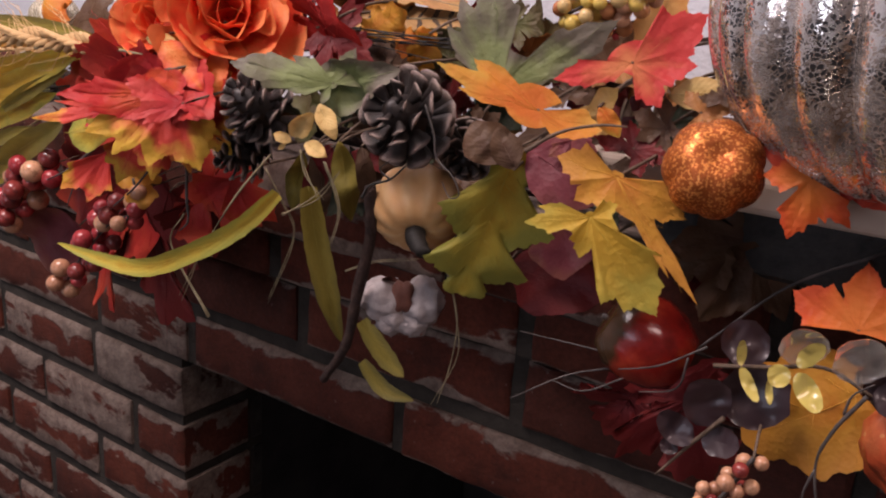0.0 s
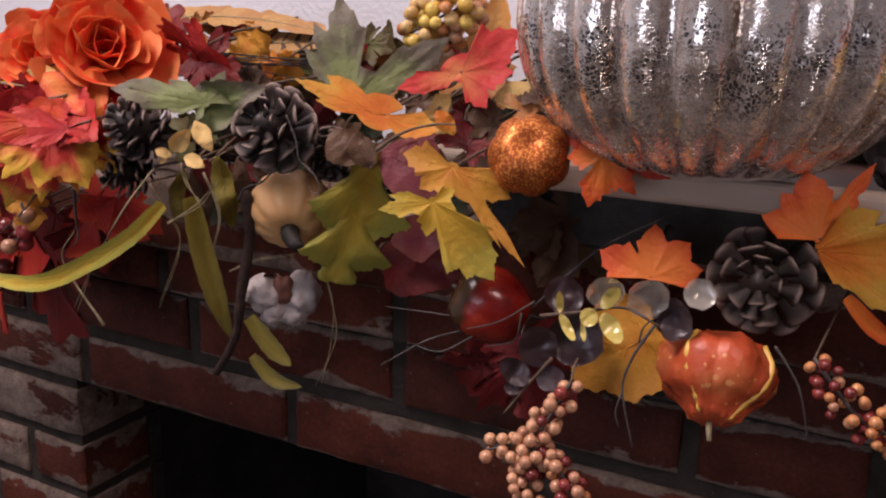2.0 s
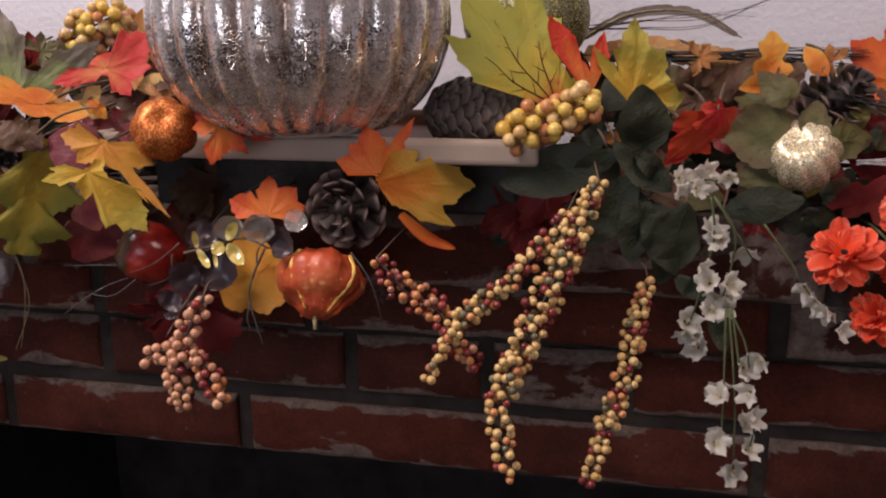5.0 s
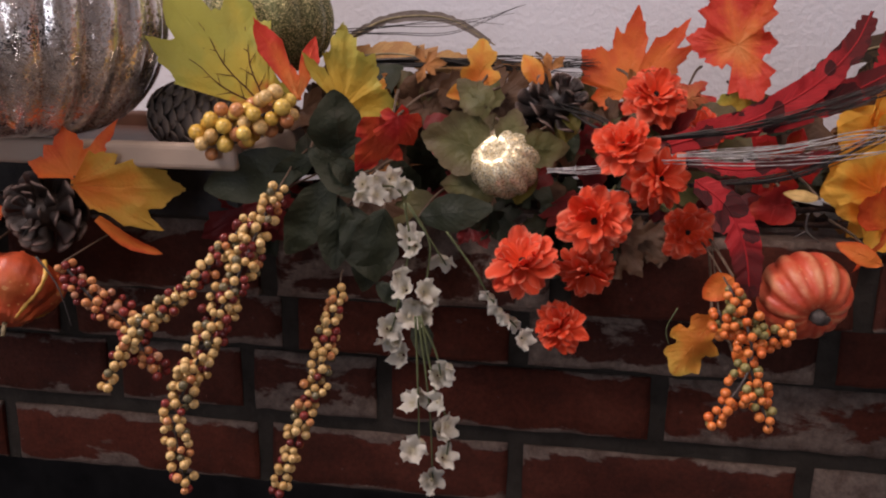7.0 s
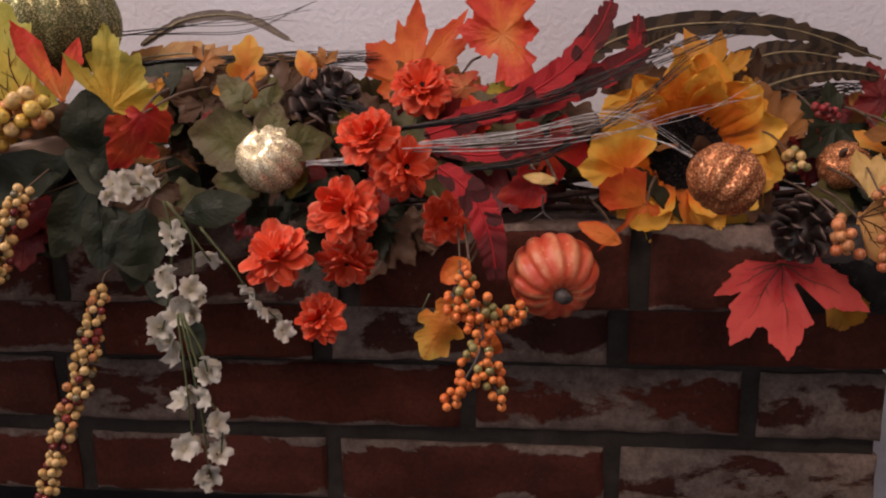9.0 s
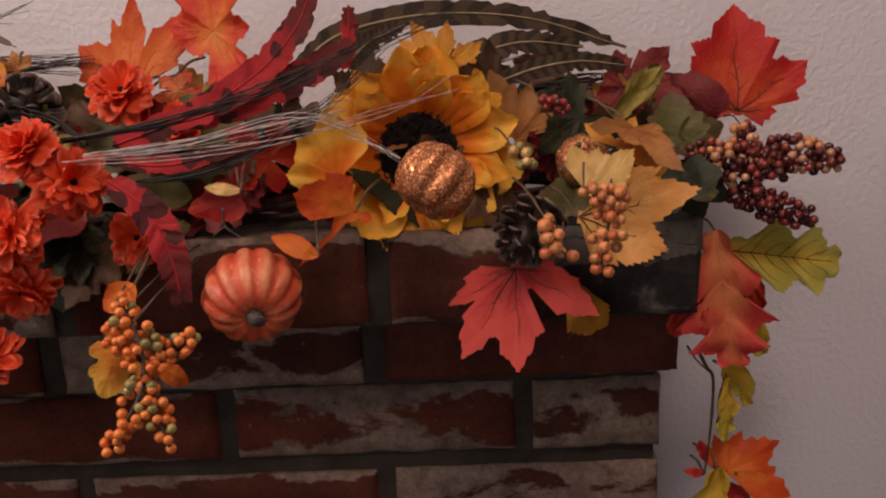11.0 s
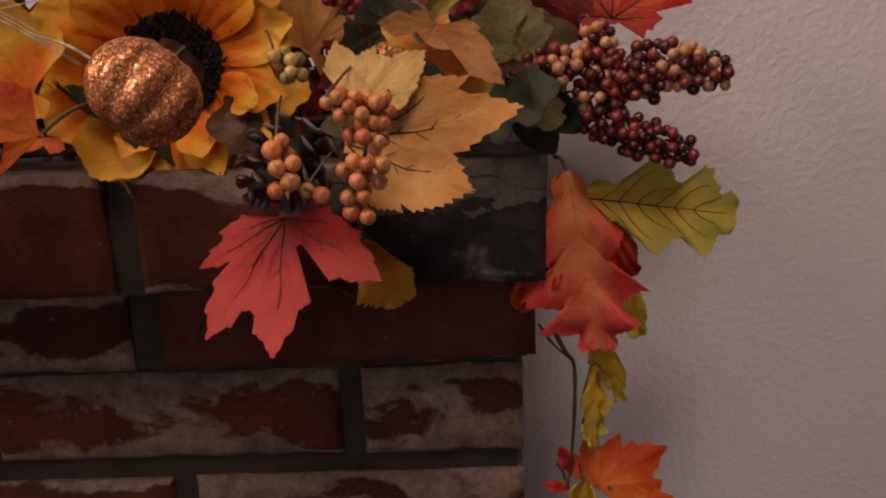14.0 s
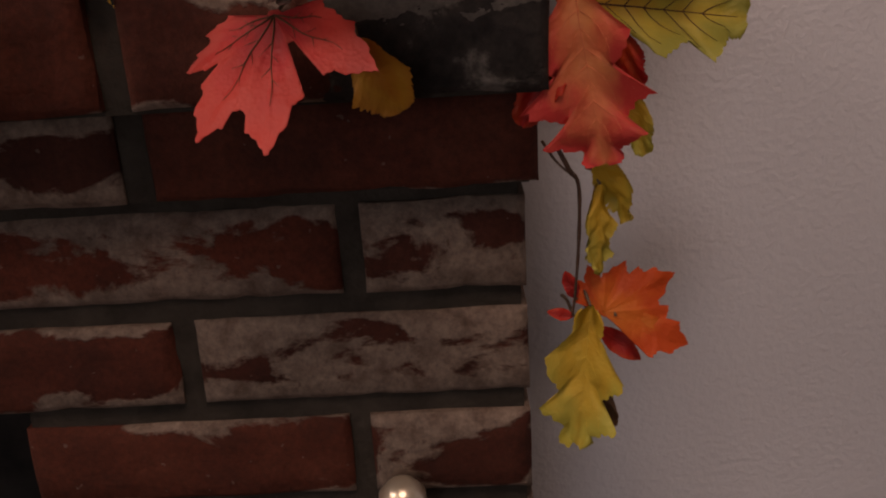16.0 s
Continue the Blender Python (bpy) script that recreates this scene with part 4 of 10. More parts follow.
def berry_pick(line, count, r, spread, colours, label, seed=0, ends=0.5, name="berry_pick", stem_mat=None, to_vine=True):
    """Berries crowded round a wire stem; spread: the cluster's radius along it."""
    thing = tagged(new(name), label, "berries")
    rng = random.Random(seed)
    path = smooth_line(line, 8)
    part("stem", tube(path, 0.0011, 0.0007, 5), stem_mat or GREYSTEM, thing, smooth=True)
    placed = []
    tries = 0
    while len(placed) < count and tries < count * 40:
        tries += 1
        t = rng.random()
        k = min(int(t * (len(path) - 1)), len(path) - 2)
        p = path[k].lerp(path[k + 1], t * (len(path) - 1) - k)
        d = (path[k + 1] - path[k]).normalized()
        wide = spread * (ends + (1 - ends) * math.sin(math.pi * t) ** 0.6)
        side = d.orthogonal().normalized()
        a = rng.uniform(0, 2 * math.pi)
        q = p + (side * math.cos(a) + d.cross(side) * math.sin(a)) * wide * rng.uniform(0.45, 1.0)
        rr = r * rng.uniform(0.86, 1.12)
        if all((q - o).length > (rr + s) * 0.86 for o, s in placed):
            placed.append((q, rr))
            ob = part("berry", berry_mesh(rng.choice(colours), r), None, thing)
            ob.location, ob.scale = q, (rr / r,) * 3
    if to_vine:
        stem_to_garland(thing, path[0], 0.0006, STEM)
    return thing


def twig(points, forks, r, label, material=None, seed=0):
    """A forked twig: main stalk and side shoots as parts."""
    r *= 0.75
    thing = tagged(new("twig"), label, "twig")
    part("stalk", tube(smooth_line(points, 6), r, r * (0.8 if material == BARK else 0.5), 9 if material == BARK else 6, 0.15, seed), material or GREYSTEM, thing, smooth=True)
    for n, f in enumerate(forks):
        part("shoot", tube(smooth_line(f, 5), r * 0.7, r * 0.3, 5, 0.15, seed + n), material or GREYSTEM, thing, smooth=True)
    return thing


def petal_mesh(tint, length, width, cup, bend, ripple, seed):
    return mesh_of("petal", leaf_bm("petal", length, width, cup, bend, ripple, seed, 0.0005), LEAF[tint], True)


def zinnia(centre, facing, r, label, tint="petal_orange", seed=0, eye=True):
    """A ruffled silk flower: spoon-shaped petals in rising rings round a small eye."""
    thing = tagged(new("silk_flower"), label, "flower", "orange silk flowers")
    rng = random.Random(seed)
    rot = V(facing).to_track_quat("Z", "Y").to_matrix().to_4x4()
    thing.matrix_basis = Matrix.Translation(centre) @ rot
    shapes = [mesh_of("petal", ray_petal_bm(r, rng.uniform(0.46, 0.62), rng.uniform(-0.1, 0.3), rng.uniform(-0.35, 0.25), 0.08, seed * 5 + k, rng.uniform(-0.12, 0.0), 0.26), LEAF[tint], True) for k in range(6)]
    for count, lift, scale in ((15, -20, 0.98), (15, 4, 1.04), (13, 26, 0.98), (10, 48, 0.84), (6, 68, 0.62)):
        for k in range(count):
            if eye and lift > 60:
                continue
            ob = part("petal", shapes[rng.randrange(6)], None, thing)
            ang = 2 * math.pi * (k + rng.uniform(-0.4, 0.4)) / count + lift
            s = scale * rng.uniform(0.78, 1.14)
            ob.matrix_basis = (Matrix.Rotation(ang, 4, "Z") @ Matrix.Translation((0, r * 0.05, r * 0.04 + r * 0.002 * lift))
                               @ Matrix.Rotation(radians(lift + rng.uniform(-14, 14)), 4, "X") @ Matrix.Rotation(rng.uniform(-0.2, 0.2), 4, "Y") @ Matrix.Scale(s, 4))
    if eye:
        ob = part("eye", ball(r * 0.13, 2, 0.8), SEEDS, thing, smooth=True)
        ob.location = (0, 0, r * 0.14)
    part("calyx", lathe([(r * 0.04, -r * 0.35), (r * 0.10, -r * 0.22), (r * 0.13, r * 0.03)], 8), GREENSTEM, thing, smooth=True)
    ob = stem_to_garland(thing, V(centre) - V(facing).normalized() * r * 0.3, 0.001, GREENSTEM)
    ob.matrix_basis = thing.matrix_basis.inverted()
    return thing


def rose(centre, facing, r, label, tint="petal_rose", seed=0, count=16):
    """A loose full rose: broad cupped petals, tighter towards the heart."""
    thing = tagged(new("silk_rose"), label, "flower")
    rng = random.Random(seed)
    thing.matrix_basis = Matrix.Translation(centre) @ V(facing).to_track_quat("Z", "Y").to_matrix().to_4x4()
    shapes = [petal_mesh(tint, r, 1.9, 0.55, 0.35, 0.12, seed * 7 + k) for k in range(4)]
    for k in range(count):
        t = k / (count - 1)
        ob = part("petal", shapes[k % 4], None, thing)
        lift = 8 + 68 * t + rng.uniform(-6, 6)
        s = (1.0 - 0.62 * t) * rng.uniform(0.92, 1.08)
        ob.matrix_basis = (Matrix.Rotation(k * 2.39996, 4, "Z") @ Matrix.Translation((0, r * 0.05, r * 0.10 * t))
                           @ Matrix.Rotation(radians(lift), 4, "X") @ Matrix.Scale(s, 4))
    return thing


def sunflower(centre, facing, r, label, seed=0):
    """Long rippled rays in two rings, the inner ones rising round a sunken dark seed head."""
    thing = tagged(new("sunflower"), label, "flower")
    rng = random.Random(seed)
    thing.matrix_basis = Matrix.Translation(centre) @ V(facing).to_track_quat("Z", "Y").to_matrix().to_4x4()
    shapes = [mesh_of("petal", ray_petal_bm(r * 0.62, rng.uniform(0.68, 0.88), rng.uniform(0.05, 0.45), rng.uniform(-0.25, 0.15), 0.06, seed * 5 + k, rng.uniform(0.0, 0.12), 0.50), LEAF["petal_sun"], True) for k in range(7)]
    for count, lift, scale, start in ((15, 4, 1.0, 0.33), (13, 20, 0.95, 0.35), (7, 42, 0.74, 0.37)):
        for k in range(count):
            ob = part("petal", shapes[rng.randrange(7)], None, thing)
            ang = 2 * math.pi * (k + rng.uniform(-0.22, 0.22)) / count + lift
            ob.matrix_basis = (Matrix.Rotation(ang, 4, "Z") @ Matrix.Translation((0, r * start, r * 0.001 * lift))
                               @ Matrix.Rotation(radians(lift + rng.uniform(-9, 12)), 4, "X") @ Matrix.Rotation(rng.uniform(-0.14, 0.14), 4, "Y") @ Matrix.Scale(scale * rng.uniform(0.86, 1.1), 4))
    head = part("seed_head", lathe([(r * 0.05, -r * 0.12), (r * 0.40, -r * 0.08), (r * 0.42, r * 0.02), (r * 0.35, r * 0.06), (r * 0.16, r * 0.04), (r * 0.02, r * 0.03)], 32), SEEDS, thing, "dark brown fuzzy seed head", smooth=True)
    floret = mesh_of("floret", tube([(0, 0, 0), (0, 0, r * 0.04), (r * 0.01, 0, r * 0.07)], r * 0.013, r * 0.004, 4), SEEDS)
    for k in range(290):
        a, d = k * 2.39996, r * 0.395 * math.sqrt((k + 0.5) / 290)
        ob = part("floret", floret, None, head)
        ob.matrix_basis = Matrix.Translation((d * math.cos(a), d * math.sin(a), r * 0.04)) @ Euler((rng.uniform(-0.6, 0.6), rng.uniform(-0.6, 0.6), 0)).to_matrix().to_4x4() @ Matrix.Scale(rng.uniform(0.7, 1.3), 4)
    return thing


def blossom_mesh(seed, r=0.010):
    """A small five-lobed ruffled bell."""
    rng = random.Random(seed)
    bm = bmesh.new()
    uvl = bm.loops.layers.uv.new("UVMap")
    rings, n = [], 30
    for s, z in ((0.10, -0.62), (0.34, -0.45), (0.55, -0.2), (0.78, 0.02), (1.0, 0.05)):
        ring = []
        for k in range(n):
            a = 2 * math.pi * k / n
            lobe = 1 + 0.11 * s * math.cos(a * 5) + 0.10 * s * math.sin(a * 12 + seed)
            ring.append(bm.verts.new((r * s * lobe * math.cos(a), r * s * lobe * math.sin(a), r * (z + 0.30 * s * s * math.sin(a * 5 + 1.2) + rng.uniform(-0.05, 0.05) * s))))
        rings.append(ring)
    for j, (a, b) in enumerate(zip(rings, rings[1:])):
        for k in range(n):
            f = bm.faces.new((a[k], a[(k + 1) % n], b[(k + 1) % n], b[k]))
            for lp, s in zip(f.loops, (j, j, j + 1, j + 1)):
                lp[uvl].uv = (s / 4, s / 4)
    bmesh.ops.create_icosphere(bm, subdivisions=1, radius=r * 0.16, matrix=Matrix.Translation((0, 0, -r * 0.1)))
    return mesh_of("blossom", bm, LEAF["petal_white"], True)


def mat_feather(name, light, dark, scale=9.0, spots=False, bar=0.05):
    m = Nodes(name, 0.6, spec=0.3)
    uv = m.t.nodes.new("ShaderNodeSeparateXYZ")
    m.link(m.coords("UV"), uv.inputs[0])
    n = m.noise(40.0, 3.0)
    if spots:
        v = m.add("ShaderNodeTexVoronoi", Scale=62.0, Randomness=1.0)
        m.link(m.coords(), v.inputs["Vector"])
        f = m.math("LESS_THAN", m.math("ADD", m.math("MULTIPLY", v.outputs["Distance"], 0.7), m.math("MULTIPLY", n, 1.1)), 0.87)
    else:
        w = m.math("SINE", m.math("ADD", m.math("MULTIPLY", uv.outputs[1], scale * 6.28), m.math("MULTIPLY", n, 9.0)))
        f = m.math("GREATER_THAN", w, bar)
    col = m.mix(f, light, dark)
    if spots:
        col = m.mix(m.ramp(m.math("ADD", uv.outputs[1], m.math("MULTIPLY", n, 0.5)), [(0.85, (0, 0, 0)), (1.2, (0.85, 0.85, 0.85))]), col, dark)
    # the barbs run slantwise from the quill to the rim
    slant = m.math("ADD", uv.outputs[1], m.math("MULTIPLY", uv.outputs[0], -0.07))
    line = m.t.nodes.new("ShaderNodeCombineXYZ")
    m.link(m.math("MULTIPLY", slant, 150.0), line.inputs[0])
    m.link(m.math("MULTIPLY", uv.outputs[0], 1.5), line.inputs[1])
    barb = m.noise(1.0, 3.0, 0.6, line.outputs[0])
    col = m.mix(m.ramp(barb, [(0.38, (0.55, 0.55, 0.55)), (0.62, (0, 0, 0))]), col, tuple(c * 0.35 for c in light))
    m.colour(col)
    m.bump(barb, 0.5, 0.001)
    return m.mat


FEATHER_BARRED = mat_feather("barred_pheasant_feather", (0.082, 0.054, 0.031), (0.026, 0.019, 0.014), 12.0, bar=0.25)
FEATHER_TAN_BARRED = mat_feather("tan_feather_with_black_bars", (0.44, 0.25, 0.09), (0.025, 0.018, 0.014), 9.0, bar=0.6)
FEATHER_TAN = mat_feather("tan_feather", (0.46, 0.26, 0.09), (0.40, 0.20, 0.07), 5.0)
FEATHER_GREY = mat_feather("grey_brown_feather", (0.26, 0.22, 0.19), (0.22, 0.185, 0.16), 3.0)
FEATHER_RED = mat_feather("red_spotted_feather", (0.46, 0.020, 0.024), (0.022, 0.007, 0.007), 1.0, True)


def feather(line, width, material, label, facing, seed=0):
    """A long feather: pale quill and two ragged vanes."""
    thing = tagged(new("feather"), label, "feather")
    rng = random.Random(seed)
    path = smooth_line(line, 13)
    red = material == FEATHER_RED
    part("quill", tube(path, 0.0008 if red else 0.0014, 0.0004, 5), material if red else STRAW, thing, smooth=True)
    n = len(path)
    for sign in (1, -1):
        bm = bmesh.new()
        uvl = bm.loops.layers.uv.new("UVMap")
        inner, outer = [], []
        for k, p in enumerate(path):
            t = k / (n - 1)
            d = (path[min(k + 1, n - 1)] - path[max(k - 1, 0)]).normalized()
            side = d.cross(V(facing)).normalized()
            up = side.cross(d)
            w = width * (0.25 + 0.75 * math.sin(math.pi * min(1, 0.12 + 0.85 * t)) ** 0.7) * (1 if t < 0.96 else 0.3) * (rng.uniform(0.93, 1.05) if rng.random() < 0.86 else rng.uniform(0.6, 0.85))
            inner.append(bm.verts.new(p))
            outer.append(bm.verts.new(p + side * sign * w + d * w * 0.6 + up * rng.uniform(-0.12, 0.2) * w))
        for k in range(n - 1):
            f = bm.faces.new((inner[k], inner[k + 1], outer[k + 1], outer[k]))
            for lp, uv in zip(f.loops, ((0, k), (0, k + 1), (1, k + 1), (1, k))):
                lp[uvl].uv = (uv[0], uv[1] / (n - 1))
        part("vane", bm, material, thing, smooth=True)
    return thing


def grass_bundle(lines, r, material, label, seed=0, count=12, fan=0.02, name="grass_bundle"):
    """Loose strands that follow one another from a tied root and fan apart."""
    thing = tagged(new(name), label, "dried grass")
    rng = random.Random(seed)
    for k in range(count):
        off = [V((rng.uniform(-1, 1), rng.uniform(-1, 1), rng.uniform(-1, 1))) for _ in lines]
        pts = [V(p) + o * fan * (0.25 + 0.75 * j / max(1, len(lines) - 1)) for j, (p, o) in enumerate(zip(lines, off))]
        part("strand", tube(smooth_line(pts, 6), r * rng.uniform(0.7, 1.2), r * 0.35, 4), material, thing, smooth=True)
    return thing


def ribbon_leaf(line, width, tint, label, facing, name="strap_leaf", twist=0.0, seed=0):
    """A long strap leaf that bends along a line, creased down its middle."""
    thing = tagged(new(name), label, "leaf")
    rng = random.Random(seed)
    path = smooth_line(line, 7)
    n = len(path)
    bm = bmesh.new()
    uvl = bm.loops.layers.uv.new("UVMap")
    rows = []
    for k, p in enumerate(path):
        t = k / (n - 1)
        d = (path[min(k + 1, n - 1)] - path[max(k - 1, 0)]).normalized()
        side = d.cross(V(facing)).normalized()
        side = Matrix.Rotation(twist * t, 3, d) @ side
        up = side.cross(d)
        w = width * max(0.06, math.sin(math.pi * min(1, 0.15 + 0.85 * t)) ** 0.6) * rng.uniform(0.93, 1.05)
        rows.append([bm.verts.new(p + side * w * s + up * (abs(s) * w * 0.35 + h)) for s, h in ((-1, 0), (-0.5, 0), (0, 0), (0.5, 0), (1, 0), (0, -0.0007))])
    for k in range(n - 1):
        for j in range(4):
            f = bm.faces.new((rows[k][j], rows[k][j + 1], rows[k + 1][j + 1], rows[k + 1][j]))
            for lp, (a, b) in zip(f.loops, ((j, k), (j + 1, k), (j + 1, k + 1), (j, k + 1))):
                lp[uvl].uv = (abs(a - 2) / 2, b / (n - 1))
    part("blade", bm, LEAF[tint], thing, smooth=True)
    part("midrib", tube(path, width * 0.04, width * 0.02, 4), VEIN_TINT[tint], thing, smooth=True)
    return thing


def mat_clear(name, tint, trans, rough):
    m = Nodes(name, rough, spec=0.8)
    m.colour(m.ramp(m.noise(30.0, 3.0), [(0.3, tint), (0.7, tuple(min(1, c * 1.5) for c in tint))]))
    m.b.inputs["Transmission Weight"].default_value = trans
    m.b.inputs["IOR"].default_value = 1.35
    m.b.inputs["Coat Weight"].default_value = 0.3 if rough > 0.4 else 1.0
    m.b.inputs["Coat Roughness"].default_value = 0.08
    m.bump(m.noise(35.0, 2.0), 0.4, 0.002)
    return m.mat


CLEAR_LEAF = mat_clear("clear_glossy_leaf", (0.62, 0.58, 0.52), 0.80, 0.06)
PLUM_LEAF = mat_clear("translucent_plum_leaf", (0.028, 0.013, 0.016), 0.2, 0.45)
LIME_LEAF = mat_clear("translucent_yellow_leaf", (0.52, 0.42, 0.10), 0.2, 0.3)


def sprig(line, leaves, label, facing, seed=0):
    """A eucalyptus sprig: wire stalk with round see-through leaves; leaves: (base, tip, material, width)."""
    thing = tagged(new("eucalyptus_sprig"), label, "leaf spray")
    part("stalk", tube(smooth_line(line, 5), 0.0012, 0.0007, 5), STEM, thing, smooth=True)
    for n, (base, tip, material, width) in enumerate(leaves):
        base, tip = V(base), V(tip)
        ob = part("leaf", leaf_bm("coin", (tip - base).length, width, 0.7, 0.5, 0.10, seed + n, 0.0006), material, thing, smooth=True)
        ob.matrix_basis = Matrix.Translation(base) @ frame_of(tip - base, facing)
    return thing


def wheat(line, label, seed=0, grains=26, size=0.006):
    """A wheat stalk: straw, grains in two rows and long awns."""
    thing = tagged(new("wheat_stalk"), label, "wheat")
    rng = random.Random(seed)
    path = smooth_line(line, 8)
    part("straw", tube(path, 0.0011, 0.0008, 5), STRAW, thing, smooth=True)
    bm = ball(1.0, 2)
    bmesh.ops.scale(bm, vec=(0.34, 0.34, 1.0), verts=bm.verts)
    grain = mesh_of("grain", bm, WHEAT, True)
    n = len(path)
    for k in range(grains):
        t = 0.45 + 0.55 * k / grains
        i = min(int(t * (n - 1)), n - 2)
        p = path[i].lerp(path[i + 1], t * (n - 1) - i)
        d = (path[i + 1] - path[i]).normalized()
        side = Matrix.Rotation(k * 2.2, 3, d) @ d.orthogonal().normalized()
        aim = (d + side * 0.55).normalized()
        ob = part("grain", grain, None, thing)
        ob.matrix_basis = Matrix.Translation(p + side * size * 0.45) @ aim.to_track_quat("Z", "Y").to_matrix().to_4x4() @ Matrix.Scale(size * 0.8, 4)
        part("awn", tube([p + aim * size, p + aim * size * 3 + V((0, 0, rng.uniform(-1, 1) * size)), p + aim * size * 5.5], 0.00035, 0.00015, 4), WHEAT, thing)
    return thing


WHEAT = mat_plain("ripe_wheat", (0.46, 0.27, 0.10), (0.66, 0.44, 0.22), 120.0, 0.6, 0.2)


def blossom_strand(stems, blossoms, label, facing, seed=0):
    """Hanging white bellflowers on thin green stems; blossoms: (place, radius)."""
    thing = tagged(new("blossom_strand"), label, "flower strand")
    rng = random.Random(seed)
    for s in stems:
        part("stem", tube(smooth_line(s, 6), 0.0009, 0.0006, 5), GREENSTEM, thing, smooth=True)
    meshes = [blossom_mesh(seed + k, 1.0) for k in range(4)]
    for n, (p, r) in enumerate(blossoms):
        ob = part("blossom", meshes[n % 4], None, thing)
        aim = V(facing).normalized() * 0.8 + V((rng.uniform(-0.8, 0.8), rng.uniform(-0.3, 0.3), rng.uniform(-0.9, 0.5)))
        ob.matrix_basis = Matrix.Translation(p) @ aim.to_track_quat("Z", "Y").to_matrix().to_4x4() @ Matrix.Rotation(rng.uniform(0, 6), 4, "Z") @ Matrix.Scale(r, 4)
    return thing


def cotton_boll(centre, facing, r, label):
    thing = tagged(new("cotton_boll"), label, "cotton boll")
    rot = V(facing).to_track_quat("Z", "Y").to_matrix().to_4x4()
    thing.matrix_basis = Matrix.Translation(centre) @ rot
    rng = random.Random(5)
    for k, (x, y, size) in enumerate(((0.52, 0.05, 0.62), (-0.50, 0.10, 0.60), (0.30, -0.45, 0.52), (-0.28, -0.42, 0.52))):
        bm = ball(r * size, 4)
        for v in bm.verts:
            v.co *= 1 + 0.22 * noise.noise(v.co * (3.0 / r) + V((k * 5, 0, 0))) + 0.10 * noise.noise(v.co * (9 / r)) + 0.05 * noise.noise(v.co * (30 / r))
        ob = part("tuft", bm, COTTON, thing, smooth=True)
        ob.location = (r * x, r * y, 0)
    for k in range(4):
        a = k * math.pi / 2 + 0.6
        ob = part("husk", leaf_bm("ovate", r * 1.25, 0.7, 1.2, 0.5, 0.1, k, 0.001), HUSK, thing, smooth=True)
        ob.matrix_basis = Matrix.Rotation(a, 4, "Z") @ Matrix.Translation((0, 0, -r * 0.5)) @ Matrix.Rotation(radians(30), 4, "X")
    case = part("seed_case", lathe([(r * 0.05, -r * 0.1), (r * 0.30, r * 0.1), (r * 0.36, r * 0.42), (r * 0.26, r * 0.60), (r * 0.08, r * 0.66), (r * 0.01, r * 0.6)], 24, 4, 0.3), HUSK, thing, "red brown seed case", smooth=True)
    case.matrix_basis = Matrix.Translation((0.0, r * 0.28, 0.0)) @ Matrix.Diagonal((1.0, 1.5, 0.85, 1))
    return thing


def gourd(centre, axis, r, label):
    """A squat warty gourd that narrows to a short neck along axis."""
    thing = tagged(new("gourd"), label, "gourd")
    thing.matrix_basis = Matrix.Translation(centre) @ V(axis).to_track_quat("Z", "Y").to_matrix().to_4x4()
    prof = [(0.05, -0.80), (0.45, -0.78), (0.80, -0.58), (0.98, -0.22), (0.98, 0.12), (0.82, 0.45), (0.60, 0.68), (0.45, 0.88), (0.36, 1.02), (0.20, 1.10), (0.05, 1.10)]
    prof = [(a * 1.06, b * 0.80) for a, b in prof]
    bm = lathe([(a * r, b * r) for a, b in prof], 60, 8, 0.09, 0.8, 0.04, 3)
    bmesh.ops.subdivide_edges(bm, edges=bm.edges, cuts=1, use_grid_fill=True)
    for v in bm.verts:
        w = noise.noise(v.co * (9.0 / r) + V((3, 1, 2)))
        v.co *= 1 + 0.07 * noise.noise(v.co * (1.8 / r)) + (0.045 if w > 0.42 else 0.0)
    body = part("body", bm, GOURD, thing, smooth=True)
    for k in range(4):
        a = k * 1.57 + 0.5
        line = [(p * r * 0.935 * math.cos(a), p * r * 0.935 * math.sin(a), z * r) for p, z in prof[2:9]]
        part("stripe", tube(smooth_line(line, 4), r * 0.06, r * 0.03, 6, 0.35, k), GOURD_STRIPE, body, "yellow stripe", smooth=True)
    part("stem", tube([(0, 0, r * 0.84), (0, 0, r * 0.98), (r * 0.04, 0, r * 1.20)], r * 0.06, r * 0.045, 7), STRAW, thing, "pale wooden peg stem", smooth=True)
    return thing


def glossy_apple(centre, axis, r, label):
    thing = tagged(new("ornamental_apple"), label, "fruit")
    thing.matrix_basis = Matrix.Translation(centre) @ V(axis).to_track_quat("Z", "Y").to_matrix().to_4x4()
    prof = [(0.04, -0.62), (0.3, -0.72), (0.62, -0.66), (0.9, -0.34), (1.0, 0.05), (0.92, 0.40), (0.66, 0.66), (0.35, 0.72), (0.12, 0.60), (0.03, 0.52)]
    part("body", lathe([(a * r * 0.94, b * r * 1.28) for a, b in prof], 48, 5, 0.05, 1.2, 0.02, 2), APPLE, thing, smooth=True)
    part("stem", tube([(0, 0, r * 0.5), (0, 0, r * 0.8), (r * 0.1, 0, r * 1.0)], r * 0.07, r * 0.05, 6), GREYSTEM, thing, smooth=True)
    part("calyx", lathe([(r * 0.02, -r * 0.78), (r * 0.12, -r * 0.74), (r * 0.16, -r * 0.66)], 6), BLACK, thing)
    return thing


